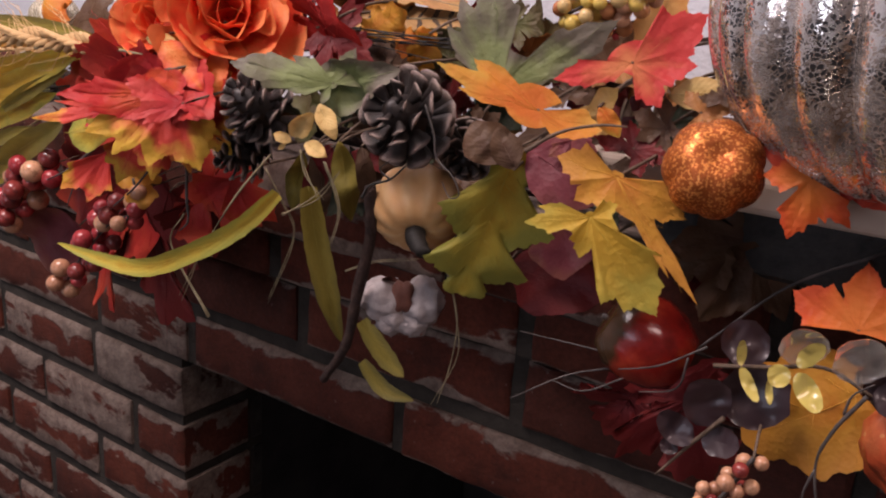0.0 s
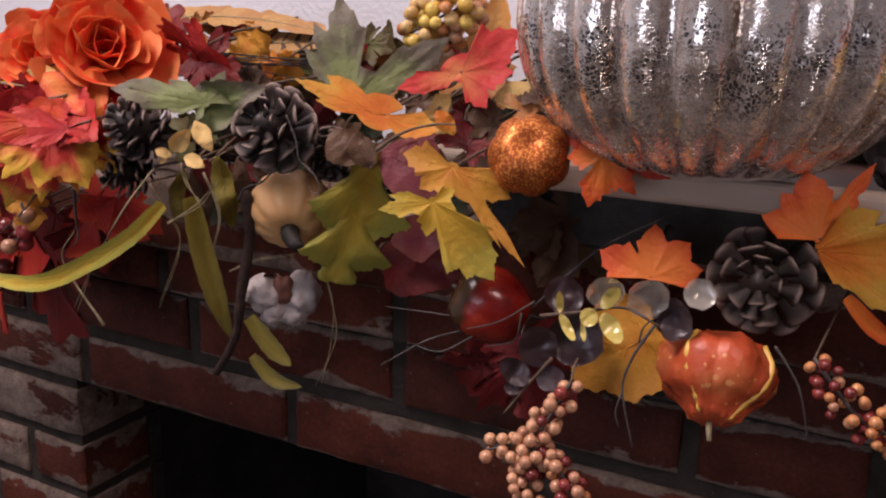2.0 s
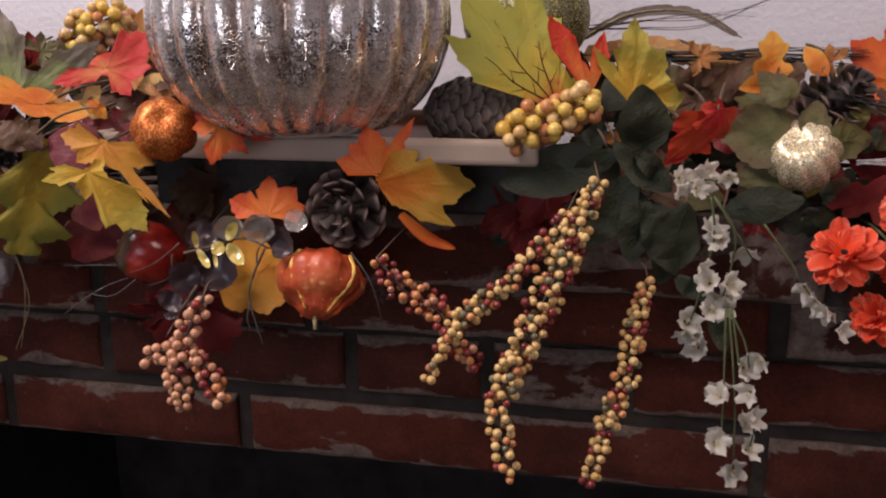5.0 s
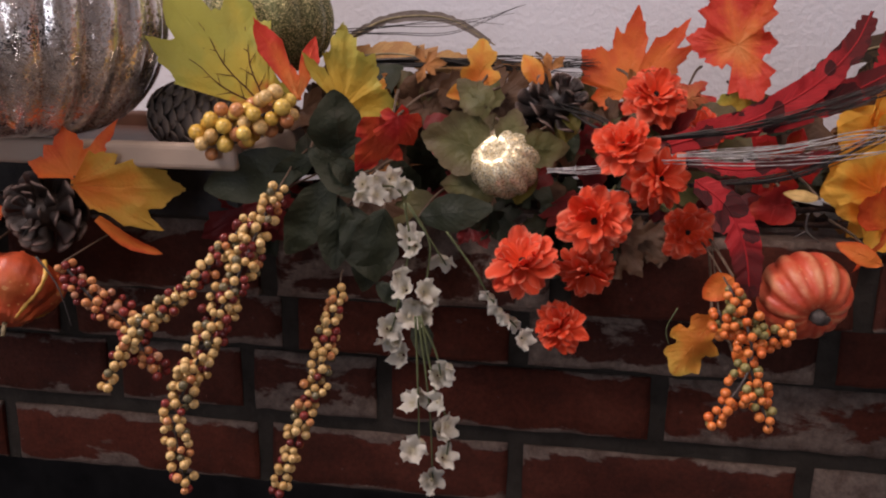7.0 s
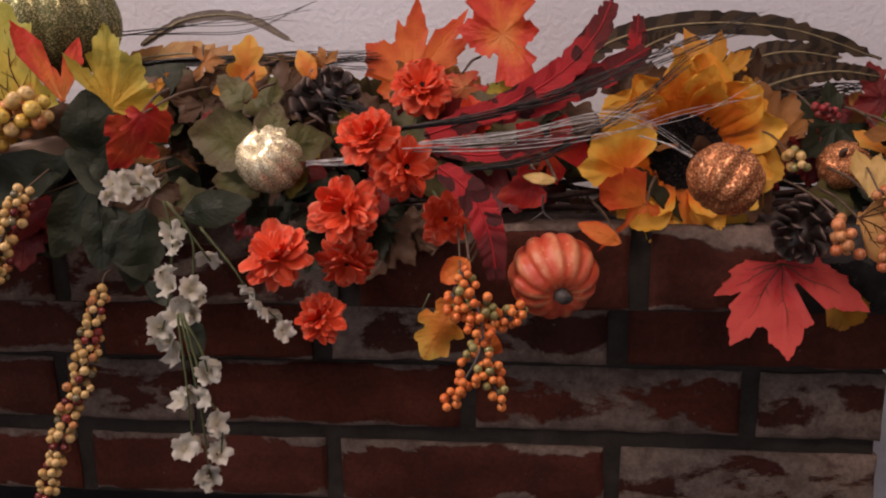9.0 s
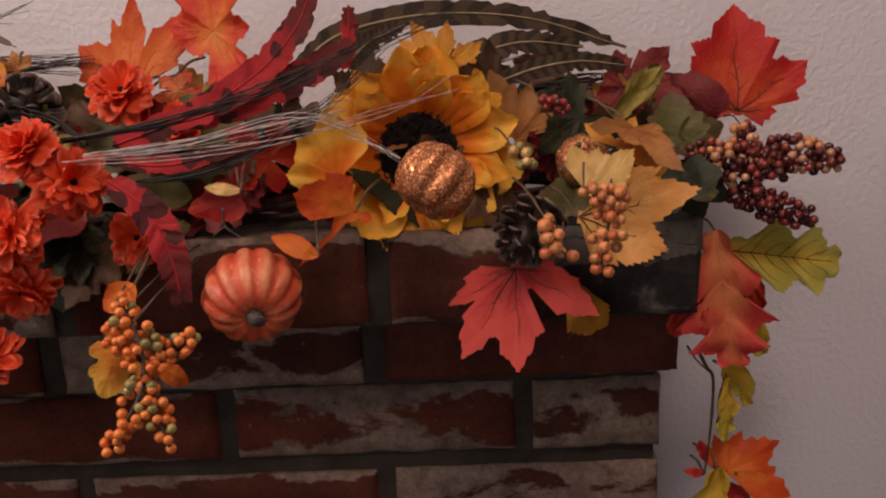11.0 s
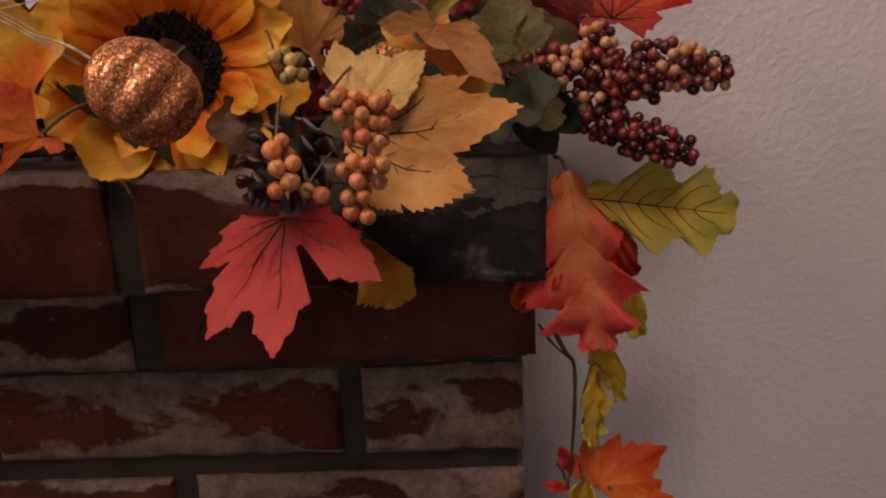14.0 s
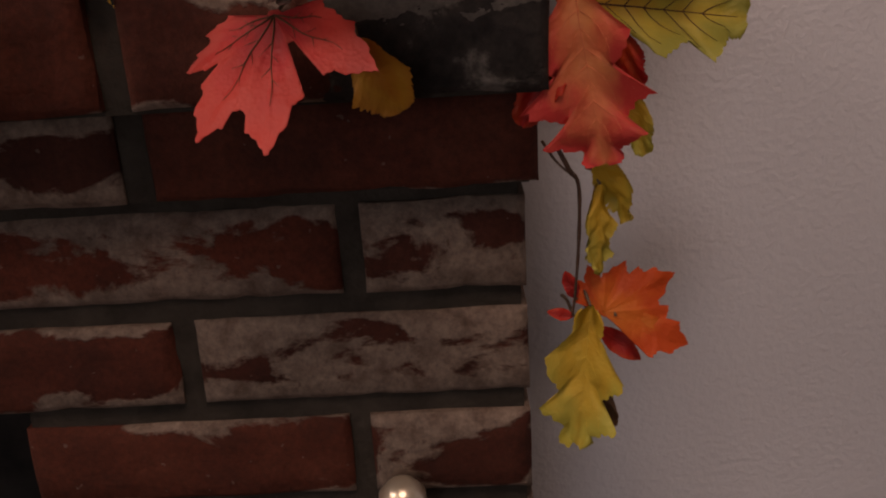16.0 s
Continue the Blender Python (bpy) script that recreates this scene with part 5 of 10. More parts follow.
def mat_mercury():
    """Silvered glass: a bright lining that thins to amber on the ribs and is crackled into dark flakes below the belly."""
    m = Nodes("crackled_mercury_glass", 0.1, 1.0)
    co = m.coords()
    sep = m.t.nodes.new("ShaderNodeSeparateXYZ")
    m.link(co, sep.inputs[0])
    wob = m.t.nodes.new("ShaderNodeVectorMath")
    wob.operation = "MULTIPLY_ADD"
    nt = m.add("ShaderNodeTexNoise", Scale=120.0, Detail=3.0)
    m.link(co, nt.inputs["Vector"])
    m.link(nt.outputs["Color"], wob.inputs[0])
    wob.inputs[1].default_value = (0.006, 0.006, 0.006)
    m.link(co, wob.inputs[2])
    v = m.add("ShaderNodeTexVoronoi", Scale=500.0)
    v.feature = "DISTANCE_TO_EDGE"
    m.link(wob.outputs[0], v.inputs["Vector"])
    cells = m.add("ShaderNodeTexVoronoi", Scale=500.0)
    m.link(wob.outputs[0], cells.inputs["Vector"])
    pick = m.t.nodes.new("ShaderNodeSeparateColor")
    m.link(cells.outputs["Color"], pick.inputs[0])
    turn = m.math("MULTIPLY", m.math("ARCTAN2", sep.outputs[1], sep.outputs[0]), 12.0)
    ridge = m.math("POWER", m.math("ABSOLUTE", m.math("SINE", turn)), 3.0)
    groove = m.math("SUBTRACT", 1.0, ridge)
    zz = m.math("ADD", m.math("MULTIPLY", sep.outputs[2], 6.0), 0.5)
    low = m.ramp(zz, [(0.0, (0.80, 0.80, 0.80)), (0.18, (1, 1, 1)), (0.48, (0.82, 0.82, 0.82)), (0.66, (0.03, 0.03, 0.03))])
    dark_zone = m.ramp(zz, [(0.10, (0.10, 0.10, 0.10)), (0.26, (0.95, 0.95, 0.95)), (0.46, (0.95, 0.95, 0.95)), (0.62, (0.05, 0.05, 0.05))])
    patch = m.ramp(m.noise(34.0, 4.0, 0.6, co), [(0.38, (0.1, 0.1, 0.1)), (0.58, (1.2, 1.2, 1.2))])
    flaked = m.math("MULTIPLY", m.math("LESS_THAN", pick.outputs[0], m.math("MULTIPLY", low, 0.92)), m.math("GREATER_THAN", v.outputs["Distance"], 0.10))
    streak_co = m.t.nodes.new("ShaderNodeVectorMath")
    streak_co.operation = "MULTIPLY"
    m.link(co, streak_co.inputs[0])
    streak_co.inputs[1].default_value = (1.0, 1.0, 0.12)
    streak = m.noise(90.0, 4.0, 0.6, streak_co.outputs[0])
    silver = m.ramp(streak, [(0.30, (0.60, 0.51, 0.43)), (0.46, (0.90, 0.85, 0.79)), (0.62, (0.99, 0.97, 0.94))])
    amber = m.math("MULTIPLY", m.ramp(groove, [(0.55, (0, 0, 0)), (0.95, (1, 1, 1))]), m.ramp(streak, [(0.35, (0.9, 0.9, 0.9)), (0.6, (0.2, 0.2, 0.2))]))
    silver = m.mix(amber, silver, (0.34, 0.20, 0.11))
    deep = m.math("MULTIPLY", dark_zone, patch)
    cell = m.mix(deep, m.ramp(pick.outputs[1], [(0.0, (0.62, 0.50, 0.42)), (1.0, (0.86, 0.76, 0.68))]), (0.05, 0.048, 0.048))
    m.colour(m.mix(flaked, silver, cell))
    m.link(m.math("SUBTRACT", 0.84, m.math("MULTIPLY", flaked, 0.50)), m.b.inputs["Metallic"])
    flake = m.noise(170.0, 3.0, 0.6, co)
    m.link(m.math("ADD", 0.03, m.math("MULTIPLY", flake, 0.17)), m.b.inputs["Roughness"])
    m.b.inputs["Coat Weight"].default_value = 1.0
    m.b.inputs["Coat Roughness"].default_value = 0.04
    m.bump(m.math("ADD", m.noise(45.0, 2.0, 0.5, co), m.math("ADD", m.math("MULTIPLY", flake, 0.35), m.math("MULTIPLY", flaked, 0.12))), 0.6, 0.004)
    return m.mat


MERCURY = mat_mercury()
TRAYBOARD = mat_plain("brown_stained_wood", (0.07, 0.032, 0.02), (0.14, 0.065, 0.04), 14.0, 0.5, 0.3)
TRAYWOOD = mat_plain("whitewashed_wood", (0.40, 0.31, 0.235), (0.52, 0.42, 0.33), 10.0, 0.6, 0.25)
BRASS = mat_plain("polished_nickel", (0.74, 0.66, 0.52), (0.86, 0.80, 0.68), 60.0, 0.32, 0.2, metal=0.8)


# ---------------------------------------------------------------- the decorations, along the mantel

# silvered pumpkin on its tray
mp = tagged(new("glass_pumpkin"), "large ribbed mercury glass pumpkin with crackled silver lining on a tray", "pumpkin")
mp.location = (-0.8250, -0.1120, 1.4465)
part("body", lathe(pumpkin_profile(0.1102, 0.178, 0.22, 28), 192, 24, 0.070, 0.8, 0.015, 4), MERCURY, mp, smooth=True)
part("stem", tube(smooth_line([(0, 0, 0.065), (0, 0, 0.10), (0.02, 0, 0.13)], 4), 0.014, 0.009, 8, 0.1), GLITTER["gold"], mp, smooth=True)
tray = tagged(new("wooden_tray"), "long brown wooden tray with whitewashed rim under the glass pumpkin", "tray")
part("board", box(-0.985, -0.653, -0.130, 0.055, 1.349, 1.356, 0.002), TRAYBOARD, tray)
part("rim", box(-0.990, -0.648, -0.140, -0.128, 1.348, 1.366, 0.004, 3), TRAYWOOD, tray)
part("rim", box(-0.990, -0.648, 0.053, 0.065, 1.350, 1.369, 0.004, 3), TRAYBOARD, tray)
part("rim", box(-0.992, -0.983, -0.1275, 0.0525, 1.348, 1.366, 0.003, 2), TRAYWOOD, tray)
part("rim", box(-0.655, -0.646, -0.1275, 0.0525, 1.348, 1.366, 0.003, 2), TRAYWOOD, tray)
# added black block: closes the gap under the tray in place of its shade
part("base", box(-0.968, -0.668, -0.085, 0.050, 1.3015, 1.3485, 0.003), BLACK, tray, "added black block standing in for the shade under the tray")

# around the first pinecones
leaf("broad", "green", (-1.1242, -0.1950, 1.3835), (-1.0795, -0.1900, 1.3994), (0.6480, -0.7543, 0.1057), "crumpled sage green leaf beside a pinecone", seed=102, width=0.65, ripple=0.22)
leaf("ovate", "amber", (-0.9703, -0.1620, 1.3922), (-0.9587, -0.1600, 1.3788), (0.4024, -0.9061, 0.1304), "pale orange curled leaf tip", seed=110, width=1.0)
leaf("ovate", "cream", (-0.9434, -0.1400, 1.3995), (-0.9138, -0.1400, 1.4056), (0.3169, -0.9441, 0.0905), "pale yellow green leaf tip", seed=111, width=0.9)
twig([(-0.9909, -0.1950, 1.3708), (-0.9737, -0.1950, 1.3823), (-0.9542, -0.1950, 1.3883), (-0.9405, -0.1950, 1.3894)], [], 0.00136, "brown leaf stalk across the garland", STEM, seed=116)
leaf("ovate", "plum", (-1.0143, -0.1500, 1.3621), (-0.9682, -0.1500, 1.3443), (0.4373, -0.8784, 0.1927), "plum purple leaf under the golden leaf", seed=117, width=1.4)
leaf("ovate", "plum", (-0.9818, -0.1200, 1.3080), (-1.0260, -0.1200, 1.2961), (0.4246, -0.8620, 0.2770), "plum purple leaf against the bricks", seed=118, width=1.2)
leaf("ovate", "maroon", (-1.0490, -0.1000, 1.2776), (-0.9812, -0.1100, 1.2784), (0.4259, -0.8502, 0.3094), "dark maroon leaf in shadow", seed=119, width=1.2)
leaf("ovate", "brown", (-1.0272, -0.1600, 1.3545), (-1.0455, -0.1600, 1.3751), (0.5222, -0.8369, 0.1639), "curled dull brown dried leaf", seed=120, width=1.6, cup=0.9)
leaf("ovate", "brown", (-1.0164, -0.1600, 1.3531), (-1.0290, -0.1600, 1.3742), (0.5006, -0.8491, 0.1686), "curled dull brown dried leaf", seed=121, width=1.2, cup=0.9)
pumpkin("small_pumpkin", (-0.9068, -0.1720, 1.3728), (0.3522, -0.7547, 0.5535), 0.0232, 0.0400, 7, 0.10, GLITTER["orange"], "small orange glitter pumpkin tucked in the garland", stem_len=0.0, stem_r=0.003)
leaf("oak", "crimson", (-0.8615, -0.1620, 1.3753), (-0.8366, -0.1640, 1.3703), (0.1494, -0.9736, 0.1724), "crimson leaf under the glass pumpkin", seed=124, width=0.5)
pinecone((-1.0809, -0.1750, 1.3748), (0.1138, -0.9102, 0.3982), 0.0387, 0.0277, 56, CONE_DARK, "dark open pinecone on the garland", closed=0, seed=125)
pinecone((-1.2005, -0.1750, 1.3666), (-0.2074, -0.8296, 0.5185), 0.0355, 0.0236, 56, CONE_DARK, "dark open pinecone on the garland", closed=0, seed=126)
pinecone((-1.2195, -0.1700, 1.3330), (-0.5270, -0.8433, -0.1054), 0.0314, 0.0209, 56, CONE_DARK, "dark open pinecone on the garland", closed=0, seed=127)
pinecone((-1.0622, -0.1350, 1.3525), (0.3313, -0.8835, -0.3313), 0.0279, 0.0186, 56, CONE_DARK, "dark pinecone half hidden behind another", closed=0, seed=128)
pumpkin("small_pumpkin", (-1.0861, -0.1500, 1.3168), (0.4700, -0.6900, -0.5500), 0.0292, 0.0468, 12, 0.07, PUMPKIN_CREAM, "small buff orange pumpkin with a dark stem hanging from the garland", stem_len=0.018, stem_r=0.0056, stem_mat=BLACK, sharp=0.9)
leaf("ovate", "cream", (-1.1332, -0.2100, 1.3597), (-1.1152, -0.2120, 1.3739), (0.6877, -0.7092, 0.1552), "small pale dried leaf on the garland", seed=129, width=0.85, cup=1.0, stem=False)
leaf("ovate", "cream", (-1.1332, -0.2100, 1.3565), (-1.1459, -0.2120, 1.3594), (0.7018, -0.6920, 0.1691), "small pale dried leaf on the garland", seed=130, width=0.85, cup=1.0, stem=False)
leaf("ovate", "cream", (-1.1223, -0.2100, 1.3575), (-1.1054, -0.2120, 1.3527), (0.6735, -0.7166, 0.1811), "small pale dried leaf on the garland", seed=131, width=0.85, cup=1.0, stem=False)
leaf("ovate", "cream", (-1.1122, -0.2100, 1.3797), (-1.0988, -0.2120, 1.3633), (0.6677, -0.7292, 0.1497), "small pale dried leaf on the garland", seed=132, width=0.85, cup=1.0, stem=False)
leaf("ovate", "cream", (-1.1376, -0.2100, 1.3543), (-1.1414, -0.2120, 1.3507), (0.7004, -0.6908, 0.1798), "small pale dried leaf on the garland", seed=133, width=0.85, cup=1.0, stem=False)
ribbon_leaf([(-1.1535, -0.2000, 1.3213), (-1.1810, -0.2050, 1.2955), (-1.2181, -0.2100, 1.2726), (-1.2648, -0.2150, 1.2516), (-1.3086, -0.2200, 1.2491), (-1.3503, -0.2250, 1.2526)], 0.0066, "yellowgreen", "long olive yellow grass blade arching over the bricks", (0.7723, -0.5547, 0.3096), seed=134)
ribbon_leaf([(-1.1578, -0.1700, 1.3202), (-1.1606, -0.1583, 1.2803), (-1.1592, -0.1467, 1.2383), (-1.1577, -0.1350, 1.2046)], 0.0085, "olive", "olive strap leaf hanging over the bricks", (0.6286, -0.6963, 0.3464), seed=135)
ribbon_leaf([(-1.1520, -0.1200, 1.2171), (-1.1344, -0.1150, 1.1940), (-1.1203, -0.1100, 1.1802)], 0.0072, "olive", "olive strap leaf tip against the bricks", (0.5634, -0.7202, 0.4049), seed=136)
ribbon_leaf([(-1.1589, -0.1100, 1.1805), (-1.1409, -0.1050, 1.1620), (-1.1176, -0.1000, 1.1589)], 0.0058, "olive", "olive strap leaf tip against the bricks", (0.5520, -0.7085, 0.4397), seed=137)
twig([(-1.1034, -0.1750, 1.3306), (-1.1050, -0.1713, 1.2985), (-1.1169, -0.1675, 1.2585), (-1.1282, -0.1638, 1.2197), (-1.1505, -0.1600, 1.1863)], [], 0.0052, "thick dark brown bark twig hanging over the mantel", BARK, seed=138)
twig([(-1.0232, -0.2350, 1.3921), (-1.0171, -0.2350, 1.3786), (-1.0151, -0.2350, 1.3684), (-1.0057, -0.2350, 1.3615), (-1.0013, -0.2350, 1.3535), (-1.0065, -0.2350, 1.3512), (-1.0112, -0.2350, 1.3579)], [], 0.00067, "thin grey wire curling over the pumpkin", GREYSTEM, seed=139)
twig([(-1.0717, -0.2200, 1.3368), (-1.0663, -0.2200, 1.3444), (-1.0535, -0.2200, 1.3496), (-1.0433, -0.2200, 1.3588)], [[(-1.0535, -0.2200, 1.3496), (-1.0604, -0.2200, 1.3537), (-1.0541, -0.2200, 1.3591)]], 0.00118, "dark twisted wire over the pumpkin", BLACK, seed=140)
cotton_boll((-1.1020, -0.1400, 1.2495), (0.5998, -0.7982, -0.0563), 0.0240, "white cotton boll in a brown husk hanging below the mantel")

# red spray at the start of the garland
leaf("maple", "crimson", (-1.3184, -0.1630, 1.3656), (-1.4328, -0.1750, 1.3582), (0.8288, -0.5479, 0.1138), "silk maple leaf in red with golden tips", seed=141, width=0.62, ripple=0.12, cup=0.25, group='layered red leaves')
leaf("maple", "crimson", (-1.3122, -0.1580, 1.3660), (-1.3888, -0.1700, 1.3802), (0.8153, -0.5703, 0.1007), "silk maple leaf in red with golden tips", seed=142, width=0.7, ripple=0.12, cup=0.25, group='layered red leaves')
leaf("maple", "crimson", (-1.3120, -0.1580, 1.3701), (-1.2405, -0.1700, 1.3854), (0.7744, -0.6242, 0.1029), "silk maple leaf in red with golden tips", seed=143, width=0.8, ripple=0.12, cup=0.25, group='layered red leaves')
leaf("maple", "redgold", (-1.2996, -0.1700, 1.3680), (-1.4049, -0.1820, 1.3293), (0.8207, -0.5548, 0.1367), "silk maple leaf in red with golden tips", seed=144, width=0.66, ripple=0.12, cup=0.25, group='layered red leaves')
leaf("maple", "redgold", (-1.3014, -0.1760, 1.3603), (-1.3316, -0.1880, 1.2929), (0.8025, -0.5701, 0.1762), "silk maple leaf in red with golden tips", seed=145, width=0.66, ripple=0.12, cup=0.25, group='layered red leaves')
leaf("maple", "redgold", (-1.2828, -0.1830, 1.3628), (-1.2805, -0.1950, 1.3053), (0.7892, -0.5891, 0.1735), "silk maple leaf in red with golden tips", seed=146, width=0.7, ripple=0.12, cup=0.25, group='layered red leaves')
leaf("maple", "redgold", (-1.2737, -0.1830, 1.3658), (-1.2403, -0.1950, 1.3207), (0.7756, -0.6094, 0.1644), "silk maple leaf in red with golden tips", seed=147, width=0.7, ripple=0.12, cup=0.25, group='layered red leaves')
leaf("maple", "redgold", (-1.2801, -0.1780, 1.3667), (-1.2113, -0.1900, 1.3387), (0.7659, -0.6251, 0.1505), "silk maple leaf in red with golden tips", seed=148, width=0.72, ripple=0.12, cup=0.25, group='layered red leaves')
leaf("maple", "scarlet", (-1.2925, -0.1730, 1.3689), (-1.2166, -0.1850, 1.3635), (0.7703, -0.6250, 0.1262), "silk maple leaf in red with golden tips", seed=149, width=0.8, ripple=0.12, cup=0.25, group='layered red leaves')
leaf("broad", "pinkred", (-1.2700, -0.1900, 1.3759), (-1.3233, -0.2020, 1.3457), (0.8082, -0.5744, 0.1300), "silk maple leaf in red with golden tips", seed=150, width=0.8, ripple=0.12, cup=0.25, group='layered red leaves')
leaf("broad", "pinkred", (-1.2661, -0.1930, 1.3764), (-1.2820, -0.2050, 1.3362), (0.7967, -0.5876, 0.1415), "silk maple leaf in red with golden tips", seed=151, width=0.85, ripple=0.12, cup=0.25, group='layered red leaves')
leaf("broad", "pinkred", (-1.2590, -0.1940, 1.3772), (-1.2351, -0.2060, 1.3448), (0.7813, -0.6085, 0.1389), "silk maple leaf in red with golden tips", seed=152, width=0.85, ripple=0.12, cup=0.25, group='layered red leaves')
leaf("broad", "pinkred", (-1.2613, -0.1900, 1.3768), (-1.2105, -0.2020, 1.3602), (0.7718, -0.6229, 0.1277), "silk maple leaf in red with golden tips", seed=153, width=0.8, ripple=0.12, cup=0.25, group='layered red leaves')
leaf("broad", "pinkred", (-1.2567, -0.2000, 1.3831), (-1.2850, -0.2120, 1.3680), (0.8034, -0.5849, 0.1116), "silk maple leaf in red with golden tips", seed=154, width=0.85, ripple=0.12, cup=0.25, group='layered red leaves')
leaf("broad", "scarlet", (-1.2512, -0.2020, 1.3837), (-1.2395, -0.2140, 1.3627), (0.7888, -0.6029, 0.1197), "silk maple leaf in red with golden tips", seed=155, width=0.9, ripple=0.12, cup=0.25, group='layered red leaves')
leaf("ovate", "yellowgreen", (-1.3133, -0.2050, 1.3356), (-1.3562, -0.2100, 1.3313), (0.8306, -0.5316, 0.1659), "yellow green leaf tip", seed=156, width=1.1)
rose((-1.2604, -0.1450, 1.4111), (0.7306, -0.5633, 0.3858), 0.0522, "large orange red silk rose with ruffled petals", seed=157, count=22)
rose((-1.3238, -0.1500, 1.4047), (0.4903, -0.7509, 0.4425), 0.0346, "orange red silk rose half behind another", seed=158, count=16)
leaf("ovate", "orange", (-1.2706, -0.1750, 1.4012), (-1.2292, -0.1800, 1.3707), (0.7687, -0.6326, 0.0943), "orange silk petal leaf below a rose", seed=159, width=1.4, cup=0.6)
leaf("ovate", "amber", (-1.2757, -0.1800, 1.4045), (-1.2452, -0.1850, 1.3710), (0.7800, -0.6192, 0.0906), "orange silk petal leaf below a rose", seed=160, width=1.0, cup=0.6)
leaf("maple", "crimson", (-1.3963, -0.1200, 1.2706), (-1.5555, -0.1100, 1.2326), (0.8190, -0.5268, 0.2275), "dark red silk leaf in the shade of the spray", seed=161, width=0.9)
leaf("maple", "crimson", (-1.3308, -0.1200, 1.2868), (-1.2635, -0.1100, 1.2616), (0.7322, -0.6365, 0.2423), "dark red silk leaf in the shade of the spray", seed=162, width=0.9)
leaf("maple", "maroon", (-1.3594, -0.1200, 1.2725), (-1.5173, -0.1100, 1.1984), (0.7995, -0.5439, 0.2548), "dark red silk leaf in the shade of the spray", seed=163, width=0.9)
leaf("maple", "maroon", (-1.3174, -0.1200, 1.2846), (-1.3175, -0.1100, 1.2219), (0.7399, -0.6185, 0.2648), "dark red silk leaf in the shade of the spray", seed=164, width=0.9)
leaf("maple", "maroon", (-1.1999, -0.1200, 1.4137), (-1.1583, -0.1100, 1.3950), (0.6607, -0.7479, 0.0646), "dark red silk leaf in the shade of the spray", seed=165, width=0.9)
leaf("maple", "crimson", (-1.1800, -0.1200, 1.4222), (-1.2305, -0.1100, 1.3960), (0.6849, -0.7266, 0.0549), "dark red silk leaf in the shade of the spray", seed=166, width=0.9)
leaf("oak", "gold", (-1.3462, -0.1600, 1.3073), (-1.3245, -0.1700, 1.2734), (0.7926, -0.5684, 0.2206), "golden leaf tip under the red spray", seed=167, width=0.8)
berry_pick([(-1.4577, -0.1600, 1.2850), (-1.4886, -0.1633, 1.2656), (-1.5177, -0.1667, 1.2407), (-1.5096, -0.1700, 1.2249)], 20, 0.0085, 0.0189, ['red', 'wine', 'peach'], "cluster of dusky red berries on a grey twig", seed=168)
berry_pick([(-1.3442, -0.1600, 1.2858), (-1.3900, -0.1633, 1.2409), (-1.4189, -0.1667, 1.2111), (-1.4414, -0.1700, 1.1814)], 22, 0.0075, 0.0141, ['red', 'wine', 'peach'], "cluster of dusky red berries hanging at the bricks", seed=169)
berry_pick([(-1.3339, -0.1700, 1.2847), (-1.3399, -0.1725, 1.2665), (-1.3465, -0.1750, 1.2522)], 5, 0.0068, 0.0077, ['peach', 'red'], "few pink brown berries on a twig", seed=170)
leaf("ovate", "plum", (-1.4747, -0.1300, 1.2220), (-1.5540, -0.1300, 1.1719), (0.8274, -0.4869, 0.2800), "dull plum leaf against the bricks", seed=171, width=1.6, cup=0.5)
ribbon_leaf([(-1.5534, -0.1700, 1.3234), (-1.4781, -0.1700, 1.3487), (-1.4102, -0.1700, 1.3723)], 0.0099, "yellow", "yellow green grass blade at the garland end", (0.8659, -0.4861, 0.1179), seed=172)
ribbon_leaf([(-1.5662, -0.1700, 1.2531), (-1.4767, -0.1700, 1.2999), (-1.4231, -0.1700, 1.3259)], 0.0113, "olive", "yellow green grass blade at the garland end", (0.8577, -0.4825, 0.1778), seed=173)
ribbon_leaf([(-1.5502, -0.1700, 1.3408), (-1.4424, -0.1700, 1.3723), (-1.3332, -0.1700, 1.3903)], 0.0059, "yellow", "yellow green grass blade at the garland end", (0.8569, -0.5073, 0.0920), seed=174)
ribbon_leaf([(-1.5576, -0.1700, 1.3005), (-1.4809, -0.1700, 1.3299), (-1.4299, -0.1700, 1.3473)], 0.0080, "yellowgreen", "yellow green grass blade at the garland end", (0.8642, -0.4832, 0.1406), seed=175)
ribbon_leaf([(-1.5609, -0.1700, 1.2824), (-1.5112, -0.1700, 1.3021), (-1.4661, -0.1700, 1.3155)], 0.0060, "olive", "yellow green grass blade at the garland end", (0.8688, -0.4654, 0.1689), seed=176)
wheat([(-1.2900, -0.1700, 1.3860), (-1.3660, -0.1850, 1.3905), (-1.4900, -0.1850, 1.3895)], "plump pale wheat ear beside the rose", seed=1177, grains=44, size=0.0098)
ribbon_leaf([(-1.4950, -0.1800, 1.3440), (-1.4450, -0.1820, 1.3600), (-1.3850, -0.1800, 1.3790)], 0.0085, "yellow", "bright yellow grass blade with a brown crease", (0.8659, -0.4861, 0.1179), seed=1172)
ribbon_leaf([(-1.4970, -0.1780, 1.3280), (-1.4500, -0.1800, 1.3480), (-1.4000, -0.1780, 1.3690)], 0.0060, "olive", "olive grass blade under a yellow one", (0.8659, -0.4861, 0.1179), seed=1173)
leaf("ovate", "cream", (-1.2940, -0.1860, 1.4000), (-1.2650, -0.1880, 1.4025), (0.78, -0.58, 0.20), "pale cream petal below a rose", seed=1159, width=0.55, cup=0.5, stem=False)
